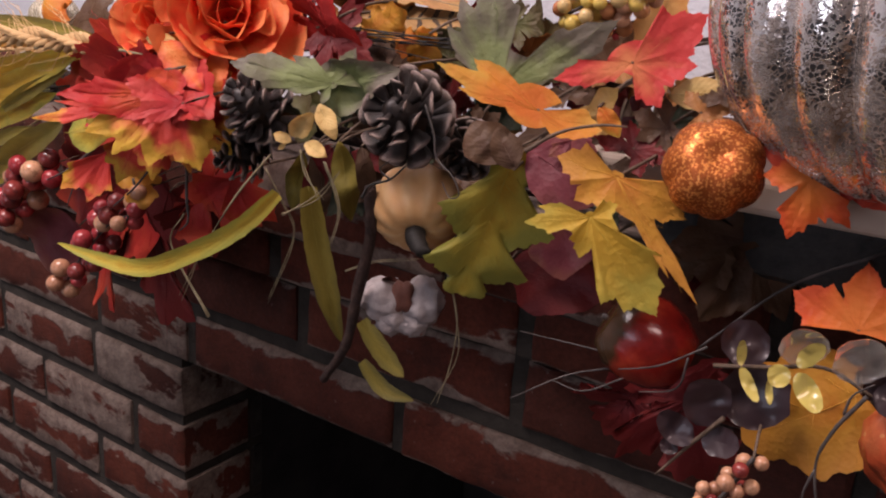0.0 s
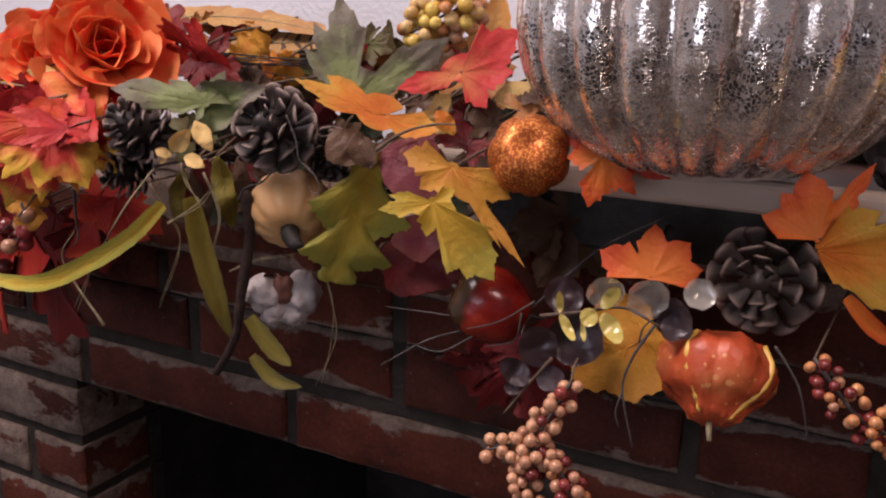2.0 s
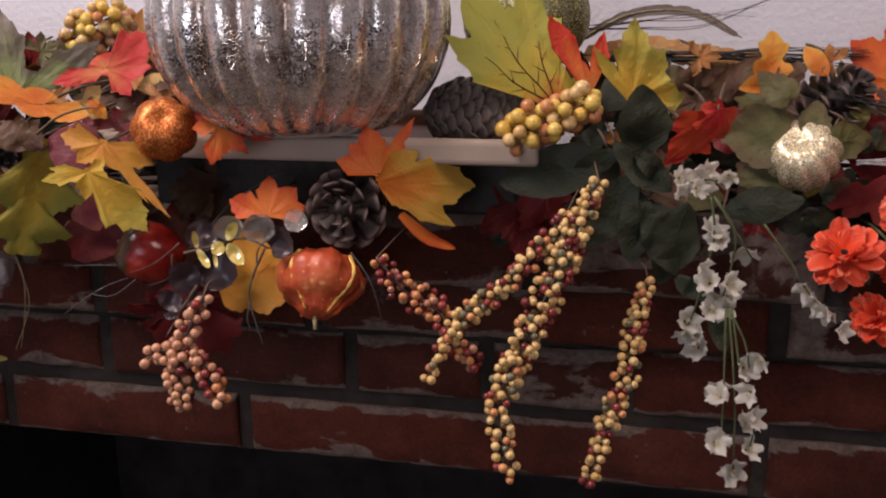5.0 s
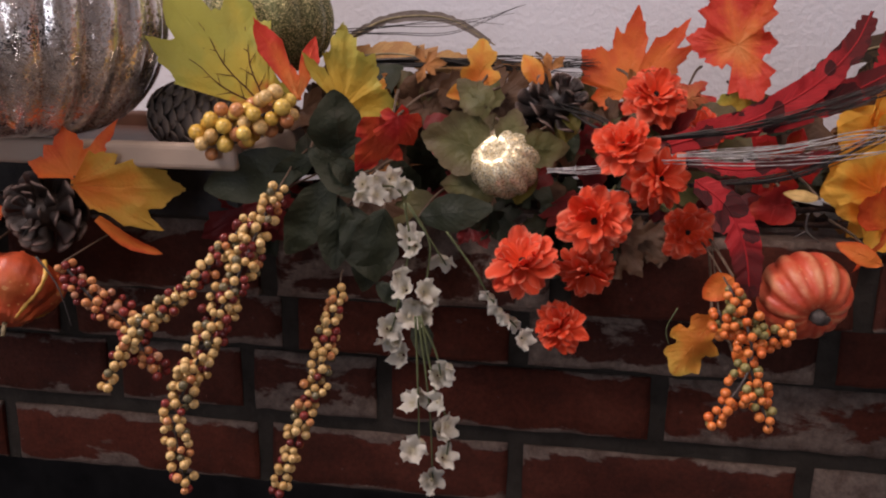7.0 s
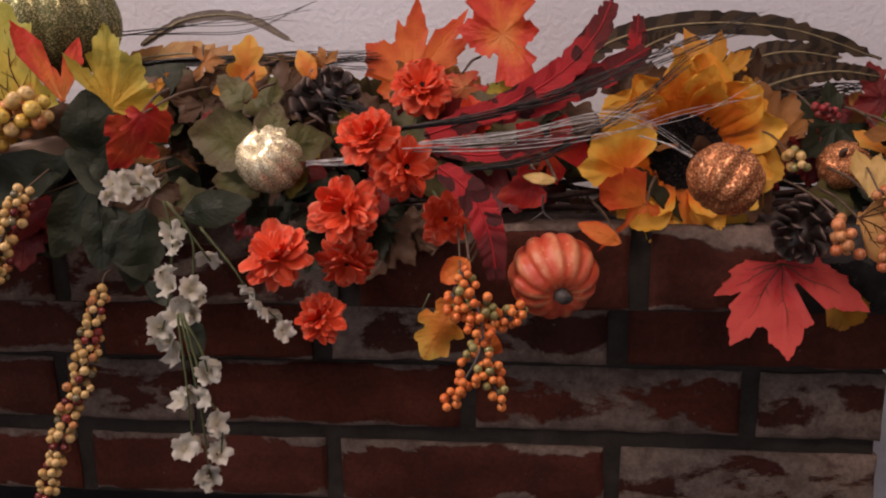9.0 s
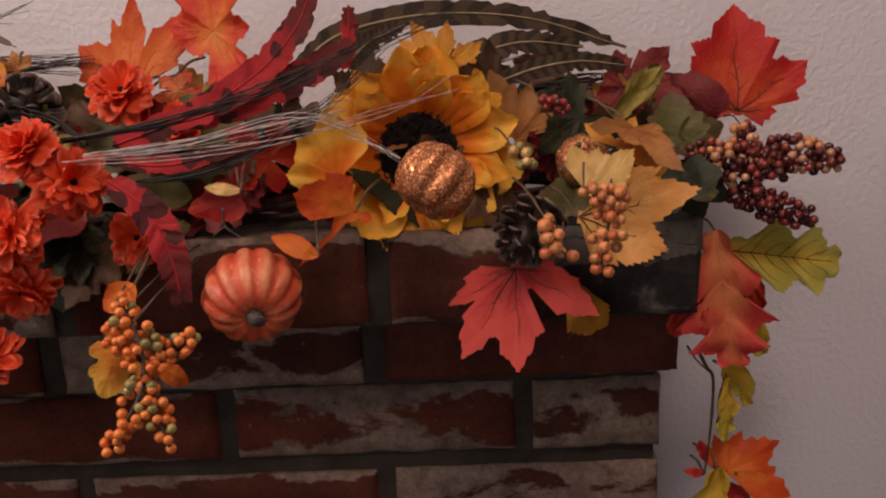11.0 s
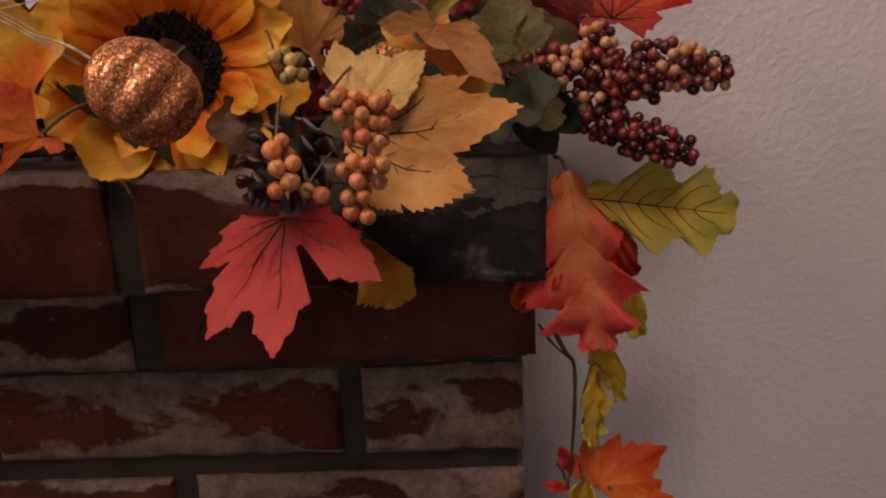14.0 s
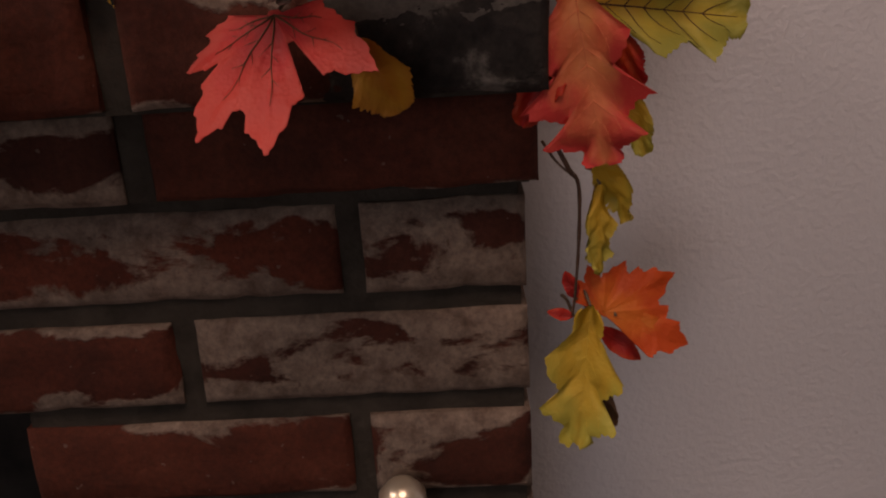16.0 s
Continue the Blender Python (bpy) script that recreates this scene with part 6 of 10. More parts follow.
leaf("ovate", "flame", (-1.2720, -0.1900, 1.4000), (-1.2300, -0.1920, 1.3740), (0.78, -0.60, 0.15), "pale orange petal hanging below a rose", seed=1160, width=0.75, cup=0.5, stem=False)
wheat([(-1.3721, -0.1500, 1.3825), (-1.4909, -0.1500, 1.3835), (-1.6035, -0.1500, 1.3671)], "pale ripe wheat ear among the grass blades", seed=177)
wheat([(-1.3620, -0.1500, 1.3771), (-1.4919, -0.1500, 1.3765), (-1.6055, -0.1500, 1.3569)], "pale ripe wheat ear among the grass blades", seed=178)
wheat([(-1.4869, -0.1500, 1.3181), (-1.5590, -0.1500, 1.2882), (-1.6214, -0.1500, 1.2737)], "pale ripe wheat ear among the grass blades", seed=179)
grass_bundle([(-1.5934, -0.1500, 1.3146), (-1.4798, -0.1500, 1.3404), (-1.3774, -0.1500, 1.3586)], 0.00104, BLACK, "dark dyed dried grass stems", seed=180, count=8, fan=0.0066)
pumpkin("small_pumpkin", (-1.5585, -0.0900, 1.3981), (0.0000, -0.3162, 0.9487), 0.0230, 0.0368, 9, 0.1, GLITTER["cream"], "small cream glitter pumpkin behind the wheat", stem_len=0.01, stem_r=0.002)
twig([(-1.3849, -0.1700, 1.3091), (-1.4212, -0.1700, 1.2875), (-1.4552, -0.1700, 1.2723)], [[(-1.3968, -0.1700, 1.3005), (-1.4148, -0.1700, 1.2747), (-1.4263, -0.1700, 1.2561)]], 0.00175, "grey twig among red berries", GREYSTEM, seed=181)
twig([(-1.2620, -0.1800, 1.3151), (-1.2628, -0.1800, 1.2951), (-1.2623, -0.1800, 1.2782), (-1.2711, -0.1800, 1.2698)], [], 0.00155, "grey wire twig below the red spray", GREYSTEM, seed=182)
twig([(-1.3366, -0.1700, 1.2950), (-1.3313, -0.1700, 1.2721), (-1.3604, -0.1700, 1.2575), (-1.3876, -0.1700, 1.2403)], [[(-1.3342, -0.1700, 1.2803), (-1.3458, -0.1700, 1.2626), (-1.3535, -0.1700, 1.2543)]], 0.00169, "grey forked twig with berries", GREYSTEM, seed=183)
twig([(-1.3023, -0.1750, 1.3140), (-1.3266, -0.1750, 1.2911), (-1.3595, -0.1750, 1.2675)], [], 0.00121, "dark grey bare wire twig", GREYSTEM, seed=184)
feather([(-1.3603, -0.0600, 1.4214), (-1.2920, -0.0567, 1.4377), (-1.2045, -0.0533, 1.4408), (-1.1215, -0.0500, 1.4317)], 0.0130, FEATHER_TAN, "broad tan feather lying on the garland", (0.4667, -0.5268, 0.7104), seed=185)
feather([(-1.2459, -0.0600, 1.4177), (-1.2019, -0.0567, 1.4198), (-1.1605, -0.0533, 1.4231), (-1.1214, -0.0500, 1.4257)], 0.0105, FEATHER_TAN_BARRED, "tan feather with black bars", (0.5277, -0.6582, 0.5369), seed=186)
grass_bundle([(-1.2476, -0.1000, 1.4117), (-1.1797, -0.1000, 1.4114), (-1.0849, -0.1000, 1.4058)], 0.00089, BLACK, "dark stems lying along the garland", seed=187, count=10, fan=0.0089)
berry_pick([(-1.0387, -0.0800, 1.4317), (-1.0161, -0.0800, 1.4432), (-0.9870, -0.0800, 1.4561)], 42, 0.0050, 0.0158, ['yellow', 'yellow', 'rust', 'corn'], "cluster of glossy yellow and rust berries", seed=188)
berry_pick([(-1.0095, -0.0750, 1.4224), (-1.0020, -0.0750, 1.4351), (-0.9814, -0.0750, 1.4530)], 12, 0.0050, 0.0086, ['rust', 'peach'], "rust berries beside yellow ones", seed=189)
ribbon_leaf([(-0.9907, -0.0500, 1.4139), (-0.9881, -0.0500, 1.4357), (-0.9800, -0.0500, 1.4606)], 0.0149, "tan", "loop of tan burlap ribbon", (0.4247, -0.9051, 0.0198), seed=190, name='burlap_ribbon')

# apple, eucalyptus, gourd
glossy_apple((-0.9294, -0.1650, 1.2801), (-0.8600, -0.2600, 0.4400), 0.0250, "glossy dark red ornamental apple hanging below the mantel")
twig([(-0.8357, -0.1300, 1.3404), (-0.8723, -0.1400, 1.3175), (-0.8982, -0.1500, 1.2892), (-0.9113, -0.1600, 1.2760), (-0.9318, -0.1700, 1.2677), (-0.9618, -0.1800, 1.2570), (-0.9898, -0.1900, 1.2377)], [[(-0.9271, -0.1800, 1.2721), (-0.9447, -0.1800, 1.2746), (-0.9928, -0.1800, 1.2722)], [(-0.9311, -0.1850, 1.2663), (-0.9514, -0.1850, 1.2528), (-0.9698, -0.1850, 1.2533)], [(-0.9011, -0.1850, 1.2863), (-0.9046, -0.1850, 1.2696), (-0.9223, -0.1850, 1.2619)], [(-0.8919, -0.1900, 1.2961), (-0.9128, -0.1900, 1.2804), (-0.9323, -0.1900, 1.2726)]], 0.00117, "thin grey branching twig across the bricks", GREYSTEM, seed=191)
twig([(-0.8239, -0.2000, 1.2980), (-0.8335, -0.2000, 1.2785), (-0.8370, -0.2000, 1.2600), (-0.8295, -0.2000, 1.2293)], [[(-0.8306, -0.2000, 1.2878), (-0.8289, -0.2000, 1.2967), (-0.8220, -0.2000, 1.3039)], [(-0.8370, -0.2000, 1.2600), (-0.8398, -0.2000, 1.2472), (-0.8375, -0.2000, 1.2389)]], 0.00129, "grey wire twig with hanging tips", GREYSTEM, seed=192)
twig([(-0.7673, -0.1900, 1.2953), (-0.7588, -0.1900, 1.2842), (-0.7526, -0.1900, 1.2726), (-0.7468, -0.1900, 1.2497)], [], 0.00098, "grey wire twig beside the gourd", GREYSTEM, seed=193)
sprig([(-0.8863, -0.1950, 1.2905), (-0.8633, -0.1950, 1.2968), (-0.8417, -0.1950, 1.3032), (-0.8225, -0.1950, 1.2966)], [((-0.8511, -0.1950, 1.3011), (-0.8529, -0.1950, 1.3186), CLEAR_LEAF, 1.1), ((-0.8294, -0.1950, 1.3000), (-0.8300, -0.1950, 1.3212), CLEAR_LEAF, 1), ((-0.7970, -0.1900, 1.3147), (-0.8126, -0.1900, 1.3153), CLEAR_LEAF, 1), ((-0.8605, -0.2000, 1.3005), (-0.8555, -0.2000, 1.2924), LIME_LEAF, 1), ((-0.8510, -0.2000, 1.3027), (-0.8429, -0.2000, 1.3157), LIME_LEAF, 0.5), ((-0.8507, -0.2000, 1.2999), (-0.8410, -0.2000, 1.2857), LIME_LEAF, 0.55), ((-0.8735, -0.2000, 1.2960), (-0.8749, -0.2000, 1.3082), LIME_LEAF, 0.35), ((-0.8734, -0.2000, 1.2954), (-0.8653, -0.2000, 1.2824), LIME_LEAF, 0.35), ((-0.8612, -0.2000, 1.2931), (-0.8597, -0.2000, 1.2832), LIME_LEAF, 0.3)], "eucalyptus sprig with clear and yellow see-through leaves", (0.3320, -0.8724, 0.3586), seed=194)
sprig([(-0.8783, -0.1950, 1.2675), (-0.8921, -0.1950, 1.2480), (-0.9051, -0.1950, 1.2279)], [((-0.8681, -0.1850, 1.2940), (-0.8857, -0.1850, 1.3066), PLUM_LEAF, 0.95), ((-0.8726, -0.1800, 1.2913), (-0.8683, -0.1800, 1.2614), PLUM_LEAF, 1), ((-0.8839, -0.1950, 1.2614), (-0.8904, -0.1950, 1.2844), PLUM_LEAF, 0.9), ((-0.8864, -0.1950, 1.2544), (-0.8689, -0.1950, 1.2563), PLUM_LEAF, 0.8), ((-0.8907, -0.1950, 1.2500), (-0.9074, -0.1950, 1.2598), PLUM_LEAF, 0.7), ((-0.8965, -0.1950, 1.2436), (-0.9048, -0.1950, 1.2460), PLUM_LEAF, 0.9), ((-0.8215, -0.1900, 1.2994), (-0.8103, -0.1900, 1.2923), PLUM_LEAF, 1.2), ((-0.8239, -0.1880, 1.2938), (-0.8102, -0.1880, 1.3084), PLUM_LEAF, 1.2)], "eucalyptus sprig with see-through plum leaves", (0.3093, -0.8602, 0.4054), seed=195)
leaf("broad", "gold", (-0.8302, -0.1650, 1.2844), (-0.8778, -0.1650, 1.2426), (0.2429, -0.8857, 0.3957), "ochre leaf behind the eucalyptus", seed=198, width=0.95)
leaf("maple", "maroon", (-0.9258, -0.1200, 1.2475), (-0.8987, -0.1100, 1.1805), (0.3633, -0.8733, 0.3247), "dark maroon leaf against the bricks", seed=199, width=0.9)
leaf("maple", "maroon", (-0.9505, -0.1100, 1.2278), (-0.9720, -0.1000, 1.1823), (0.4155, -0.8502, 0.3234), "dark maroon leaf against the bricks", seed=200, width=0.9)
gourd((-0.7946, -0.1750, 1.2693), (0.0526, -0.6516, -0.7567), 0.0299, "orange red mottled gourd with yellow stripes hanging below the mantel")
pinecone((-0.7794, -0.1600, 1.3192), (-0.0530, -0.9859, 0.1590), 0.0340, 0.0283, 56, CONE_BROWN, "grey brown open pinecone hanging over the mantel", closed=0, seed=201)
ribbon_leaf([(-0.7403, -0.1600, 1.3166), (-0.7237, -0.1500, 1.2983), (-0.7053, -0.1400, 1.2885)], 0.0045, "orange", "orange leaf lobe hanging down", (0.1080, -0.9651, 0.2385), seed=204)
berry_pick([(-0.8556, -0.2300, 1.2716), (-0.8663, -0.2333, 1.2483), (-0.8749, -0.2367, 1.2385), (-0.8959, -0.2400, 1.2283)], 34, 0.0033, 0.0081, ['peach', 'peach', 'peach', 'wine'], "hanging cluster of peach brown berries", seed=205)
berry_pick([(-0.8676, -0.2350, 1.2428), (-0.8717, -0.2400, 1.2205), (-0.8679, -0.2450, 1.1972)], 38, 0.0033, 0.0089, ['peach', 'peach', 'peach', 'wine'], "hanging cluster of peach brown berries", seed=206)
berry_pick([(-0.8657, -0.2350, 1.2352), (-0.8519, -0.2400, 1.2233), (-0.8395, -0.2450, 1.2037)], 30, 0.0033, 0.0080, ['peach', 'peach', 'rust', 'wine'], "hanging cluster of peach brown berries", seed=207)

# berry strands and cone by the tray
berry_pick([(-0.7493, -0.1900, 1.2926), (-0.7281, -0.1925, 1.2698), (-0.7078, -0.1950, 1.2604), (-0.6925, -0.1975, 1.2393), (-0.6807, -0.2000, 1.2237)], 85, 0.0029, 0.0109, ['wine', 'rust', 'wine', 'peach'], "wine red berry strand hanging over the bricks", seed=208)
berry_pick([(-0.6252, -0.1800, 1.3263), (-0.6427, -0.1900, 1.3021), (-0.6639, -0.2000, 1.2779), (-0.6904, -0.2100, 1.2571), (-0.7086, -0.2200, 1.2208)], 105, 0.0029, 0.0070, ['corn', 'corn', 'wine', 'corn', 'rust', 'corn', 'olivegrey', 'corn', 'wine', 'corn'], "straw yellow berry strand hanging over the bricks", seed=209)
berry_pick([(-0.6060, -0.1750, 1.3460), (-0.6164, -0.1842, 1.3221), (-0.6248, -0.1933, 1.2985), (-0.6391, -0.2025, 1.2673), (-0.6515, -0.2117, 1.2362), (-0.6622, -0.2208, 1.2033), (-0.6530, -0.2300, 1.1614)], 200, 0.0029, 0.0104, ['corn', 'corn', 'wine', 'corn', 'rust', 'corn', 'olivegrey', 'corn', 'wine', 'corn'], "long straw yellow berry strand hanging over the bricks", seed=210)
berry_pick([(-0.5721, -0.1600, 1.2794), (-0.5789, -0.1700, 1.2453), (-0.5833, -0.1800, 1.2174), (-0.5942, -0.1900, 1.1852), (-0.6054, -0.2000, 1.1448)], 115, 0.0029, 0.0080, ['corn', 'corn', 'wine', 'corn', 'rust', 'corn', 'olivegrey', 'corn', 'wine', 'corn'], "straw yellow berry strand hanging over the bricks", seed=211)
berry_pick([(-0.6691, -0.1450, 1.3673), (-0.6437, -0.1425, 1.3797), (-0.6107, -0.1400, 1.3948)], 52, 0.0052, 0.0149, ['yellow', 'corn', 'yellow', 'rust'], "cluster of yellow berries at the tray end", seed=212)
pinecone((-0.7018, -0.0800, 1.3785), (0.9752, -0.2212, 0.0000), 0.0850, 0.0283, 170, CONE_GREY, "weathered closed pinecone lying on the tray", closed=1, seed=213)

# green leaves and white flowers
leaf("ovate", "darkgreen", (-0.5788, -0.1350, 1.3557), (-0.5797, -0.1400, 1.4040), (0.2710, -0.9573, 0.1002), "dark green silk leaf on the garland", seed=221, width=1.25, cup=0.35)
leaf("ovate", "darkgreen", (-0.5597, -0.1350, 1.3337), (-0.5983, -0.1400, 1.3662), (0.2688, -0.9512, 0.1514), "dark green silk leaf on the garland", seed=222, width=0.8, cup=0.35)
leaf("ovate", "darkgreen", (-0.5635, -0.1350, 1.3412), (-0.5830, -0.1400, 1.3600), (0.2596, -0.9539, 0.1507), "dark green silk leaf on the garland", seed=223, width=0.9, cup=0.35)
leaf("ovate", "darkgreen", (-0.6001, -0.1350, 1.3568), (-0.6759, -0.1400, 1.3343), (0.3591, -0.9205, 0.1539), "dark green silk leaf on the garland", seed=224, width=0.75, cup=0.35)
leaf("ovate", "darkgreen", (-0.5828, -0.1350, 1.3442), (-0.6159, -0.1400, 1.2924), (0.2983, -0.9328, 0.2023), "dark green silk leaf on the garland", seed=225, width=0.85, cup=0.35)
leaf("ovate", "darkgreen", (-0.5791, -0.1350, 1.3329), (-0.5823, -0.1400, 1.2831), (0.2680, -0.9378, 0.2209), "dark green silk leaf on the garland", seed=226, width=0.9, cup=0.35)
leaf("ovate", "darkgreen", (-0.5733, -0.1350, 1.3274), (-0.5517, -0.1400, 1.2770), (0.2382, -0.9430, 0.2322), "dark green silk leaf on the garland", seed=227, width=0.9, cup=0.35)
leaf("ovate", "darkgreen", (-0.5251, -0.1350, 1.3219), (-0.4753, -0.1400, 1.3316), (0.1351, -0.9713, 0.1956), "dark green silk leaf on the garland", seed=228, width=0.8, cup=0.35)
leaf("ovate", "darkgreen", (-0.5942, -0.1350, 1.3608), (-0.6283, -0.1400, 1.3394), (0.3195, -0.9358, 0.1487), "dark green silk leaf on the garland", seed=229, width=0.7, cup=0.35)
leaf("ovate", "darkgreen", (-0.5541, -0.1350, 1.2754), (-0.5314, -0.1400, 1.2603), (0.2027, -0.9357, 0.2888), "dark green silk leaf on the garland", seed=230, width=0.8, cup=0.35)
leaf("ovate", "darkgreen", (-0.5246, -0.1350, 1.2531), (-0.5175, -0.1400, 1.2228), (0.1642, -0.9272, 0.3367), "dark green silk leaf on the garland", seed=231, width=0.8, cup=0.35)
leaf("ovate", "darkgreen", (-0.5481, -0.1350, 1.3266), (-0.5627, -0.1400, 1.2683), (0.2263, -0.9439, 0.2405), "dark green silk leaf on the garland", seed=232, width=0.9, cup=0.35)
blossom_strand([[(-0.5269, -0.1650, 1.3405), (-0.5377, -0.1650, 1.3472), (-0.5559, -0.1650, 1.3428)]], [((-0.5542, -0.1642, 1.3482), 0.0069), ((-0.5449, -0.1683, 1.3517), 0.0066), ((-0.5373, -0.1587, 1.3516), 0.0072), ((-0.5272, -0.1710, 1.3493), 0.0060), ((-0.5541, -0.1722, 1.3413), 0.0065), ((-0.5440, -0.1725, 1.3429), 0.0065), ((-0.5510, -0.1626, 1.3434), 0.0062), ((-0.5384, -0.1622, 1.3438), 0.0067)], "cluster of small white blossoms", (0.2390, -0.9572, 0.1634), seed=236)
blossom_strand([[(-0.5337, -0.1400, 1.3320), (-0.5298, -0.1400, 1.3055), (-0.5346, -0.1400, 1.2780), (-0.5392, -0.1400, 1.2538), (-0.5431, -0.1400, 1.2414)], [(-0.5299, -0.1400, 1.3303), (-0.5165, -0.1400, 1.3062), (-0.5199, -0.1400, 1.2710), (-0.5244, -0.1400, 1.2548)], [(-0.5318, -0.1400, 1.3321), (-0.5049, -0.1400, 1.2914)]], [((-0.5300, -0.1392, 1.3111), 0.0088), ((-0.5280, -0.1433, 1.3045), 0.0084), ((-0.5089, -0.1337, 1.2915), 0.0092), ((-0.5350, -0.1460, 1.2835), 0.0079), ((-0.5332, -0.1472, 1.2762), 0.0084), ((-0.5167, -0.1475, 1.2753), 0.0084), ((-0.5164, -0.1376, 1.2665), 0.0080), ((-0.5262, -0.1372, 1.2598), 0.0087), ((-0.5280, -0.1476, 1.2570), 0.0087), ((-0.5210, -0.1439, 1.2562), 0.0084), ((-0.5424, -0.1435, 1.2467), 0.0091), ((-0.5398, -0.1410, 1.2358), 0.0079), ((-0.5373, -0.1393, 1.2260), 0.0093), ((-0.5444, -0.1431, 1.2342), 0.0081)], "white bellflower strand with thin green stems", (0.1857, -0.9575, 0.2209), seed=237)
blossom_strand([[(-0.5196, -0.1620, 1.2622), (-0.5082, -0.1620, 1.2397), (-0.5042, -0.1620, 1.2223)], [(-0.5215, -0.1620, 1.2620), (-0.5201, -0.1620, 1.2309), (-0.5191, -0.1620, 1.2051), (-0.5181, -0.1620, 1.1704)], [(-0.5178, -0.1620, 1.2623), (-0.5078, -0.1620, 1.2120), (-0.4979, -0.1620, 1.1866), (-0.4995, -0.1620, 1.1638)], [(-0.5196, -0.1620, 1.2622), (-0.5115, -0.1620, 1.1997), (-0.5085, -0.1620, 1.1462)]], [((-0.5043, -0.1612, 1.2219), 0.0088), ((-0.5000, -0.1653, 1.2279), 0.0083), ((-0.5222, -0.1557, 1.2021), 0.0093), ((-0.5237, -0.1680, 1.2045), 0.0078), ((-0.5058, -0.1692, 1.2065), 0.0083), ((-0.4969, -0.1695, 1.1902), 0.0083), ((-0.5021, -0.1596, 1.1823), 0.0080), ((-0.5194, -0.1592, 1.1697), 0.0087), ((-0.5213, -0.1696, 1.1710), 0.0087), ((-0.4989, -0.1659, 1.1667), 0.0083), ((-0.5083, -0.1655, 1.1481), 0.0090), ((-0.5114, -0.1630, 1.1430), 0.0079)], "white bellflower strand hanging down the bricks", (0.1404, -0.9161, 0.3756), seed=238)
blossom_strand([[(-0.5023, -0.1600, 1.3189), (-0.4837, -0.1600, 1.2941), (-0.4724, -0.1600, 1.2760), (-0.4555, -0.1600, 1.2581)]], [((-0.4743, -0.1592, 1.2756), 0.0074), ((-0.4682, -0.1633, 1.2679), 0.0071), ((-0.4597, -0.1537, 1.2588), 0.0078), ((-0.4636, -0.1660, 1.2649), 0.0065), ((-0.4495, -0.1672, 1.2534), 0.0070)], "small white bellflower spray beside orange flowers", (0.0911, -0.9521, 0.2920), seed=239)

# gold pumpkin and orange flowers
pumpkin("small_pumpkin", (-0.4718, -0.1000, 1.3556), (-0.3424, -0.7337, 0.5869), 0.0255, 0.0439, 12, 0.1, GLITTER["gold"], "small pale gold foil pumpkin on the garland", stem_len=0.0, stem_r=0.002)
zinnia((-0.3949, -0.1500, 1.3743), (-0.15, -0.62, 0.77), 0.0189, "bright orange silk flower with ruffled petals", seed=240)
zinnia((-0.3739, -0.1450, 1.3549), (0.70, -0.66, 0.25), 0.0207, "bright orange silk flower with ruffled petals", seed=241)
zinnia((-0.4093, -0.1500, 1.3278), (-0.30, -0.93, 0.22), 0.0219, "bright orange silk flower with ruffled petals", seed=242)
zinnia((-0.4133, -0.1400, 1.2935), (0.15, -0.75, -0.64), 0.0189, "bright orange silk flower with ruffled petals", seed=243)
zinnia((-0.4535, -0.1600, 1.3002), (-0.05, -0.55, 0.83), 0.0213, "bright orange silk flower with ruffled petals", seed=244)
zinnia((-0.4280, -0.1550, 1.2583), (-0.45, -0.55, 0.70), 0.0170, "bright orange silk flower with ruffled petals", seed=245)
zinnia((-0.3501, -0.1200, 1.3170), (0.1725, -0.9635, 0.2047), 0.0169, "bright orange silk flower with ruffled petals", seed=246)
zinnia((-0.3710, -0.0600, 1.3999), (0.0925, -0.7915, 0.6042), 0.0211, "bright orange silk flower with ruffled petals", seed=247)
zinnia((-0.3366, -0.0600, 1.3774), (0.1400, -0.8480, 0.5111), 0.0145, "bright orange silk flower with ruffled petals", seed=248)
leaf("broad", "moss", (-0.4857, -0.1100, 1.3664), (-0.5313, -0.1000, 1.3738), (0.1432, -0.9831, 0.1137), "moss green leaf round the gold pumpkin", seed=249, width=0.9)
leaf("broad", "moss", (-0.4688, -0.1100, 1.3715), (-0.4646, -0.1000, 1.3933), (0.0733, -0.9929, 0.0938), "moss green leaf round the gold pumpkin", seed=250, width=0.9)
leaf("broad", "moss", (-0.4573, -0.1100, 1.3663), (-0.4276, -0.1000, 1.3672), (0.0318, -0.9922, 0.1205), "moss green leaf round the gold pumpkin", seed=251, width=0.8)
leaf("broad", "moss", (-0.4793, -0.1100, 1.3406), (-0.5178, -0.1000, 1.3393), (0.1257, -0.9784, 0.1639), "moss green leaf round the gold pumpkin", seed=252, width=0.7)
leaf("broad", "moss", (-0.4846, -0.1100, 1.3935), (-0.5053, -0.1000, 1.4111), (0.1212, -0.9908, 0.0597), "moss green leaf round the gold pumpkin", seed=253, width=0.8)
leaf("oak", "amber", (-0.4937, -0.0800, 1.3911), (-0.4921, -0.0700, 1.4392), (0.1122, -0.9930, 0.0361), "amber leaf standing up from the garland", seed=254, width=0.6, cup=0.6)
leaf("ovate", "amber", (-0.4915, -0.0850, 1.4069), (-0.5143, -0.0900, 1.3990), (0.1307, -0.9898, 0.0568), "pale orange folded silk leaf", seed=255, width=0.9)
leaf("ovate", "amber", (-0.4504, -0.0500, 1.4062), (-0.4661, -0.0400, 1.4277), (0.0535, -0.9981, 0.0317), "small amber leaf by grass", seed=256, width=0.9)
pinecone((-0.4396, -0.0500, 1.3911), (0.5392, -0.5392, 0.6470), 0.0419, 0.0262, 52, CONE_BROWN, "dark brown pinecone on the garland", closed=0, seed=257)
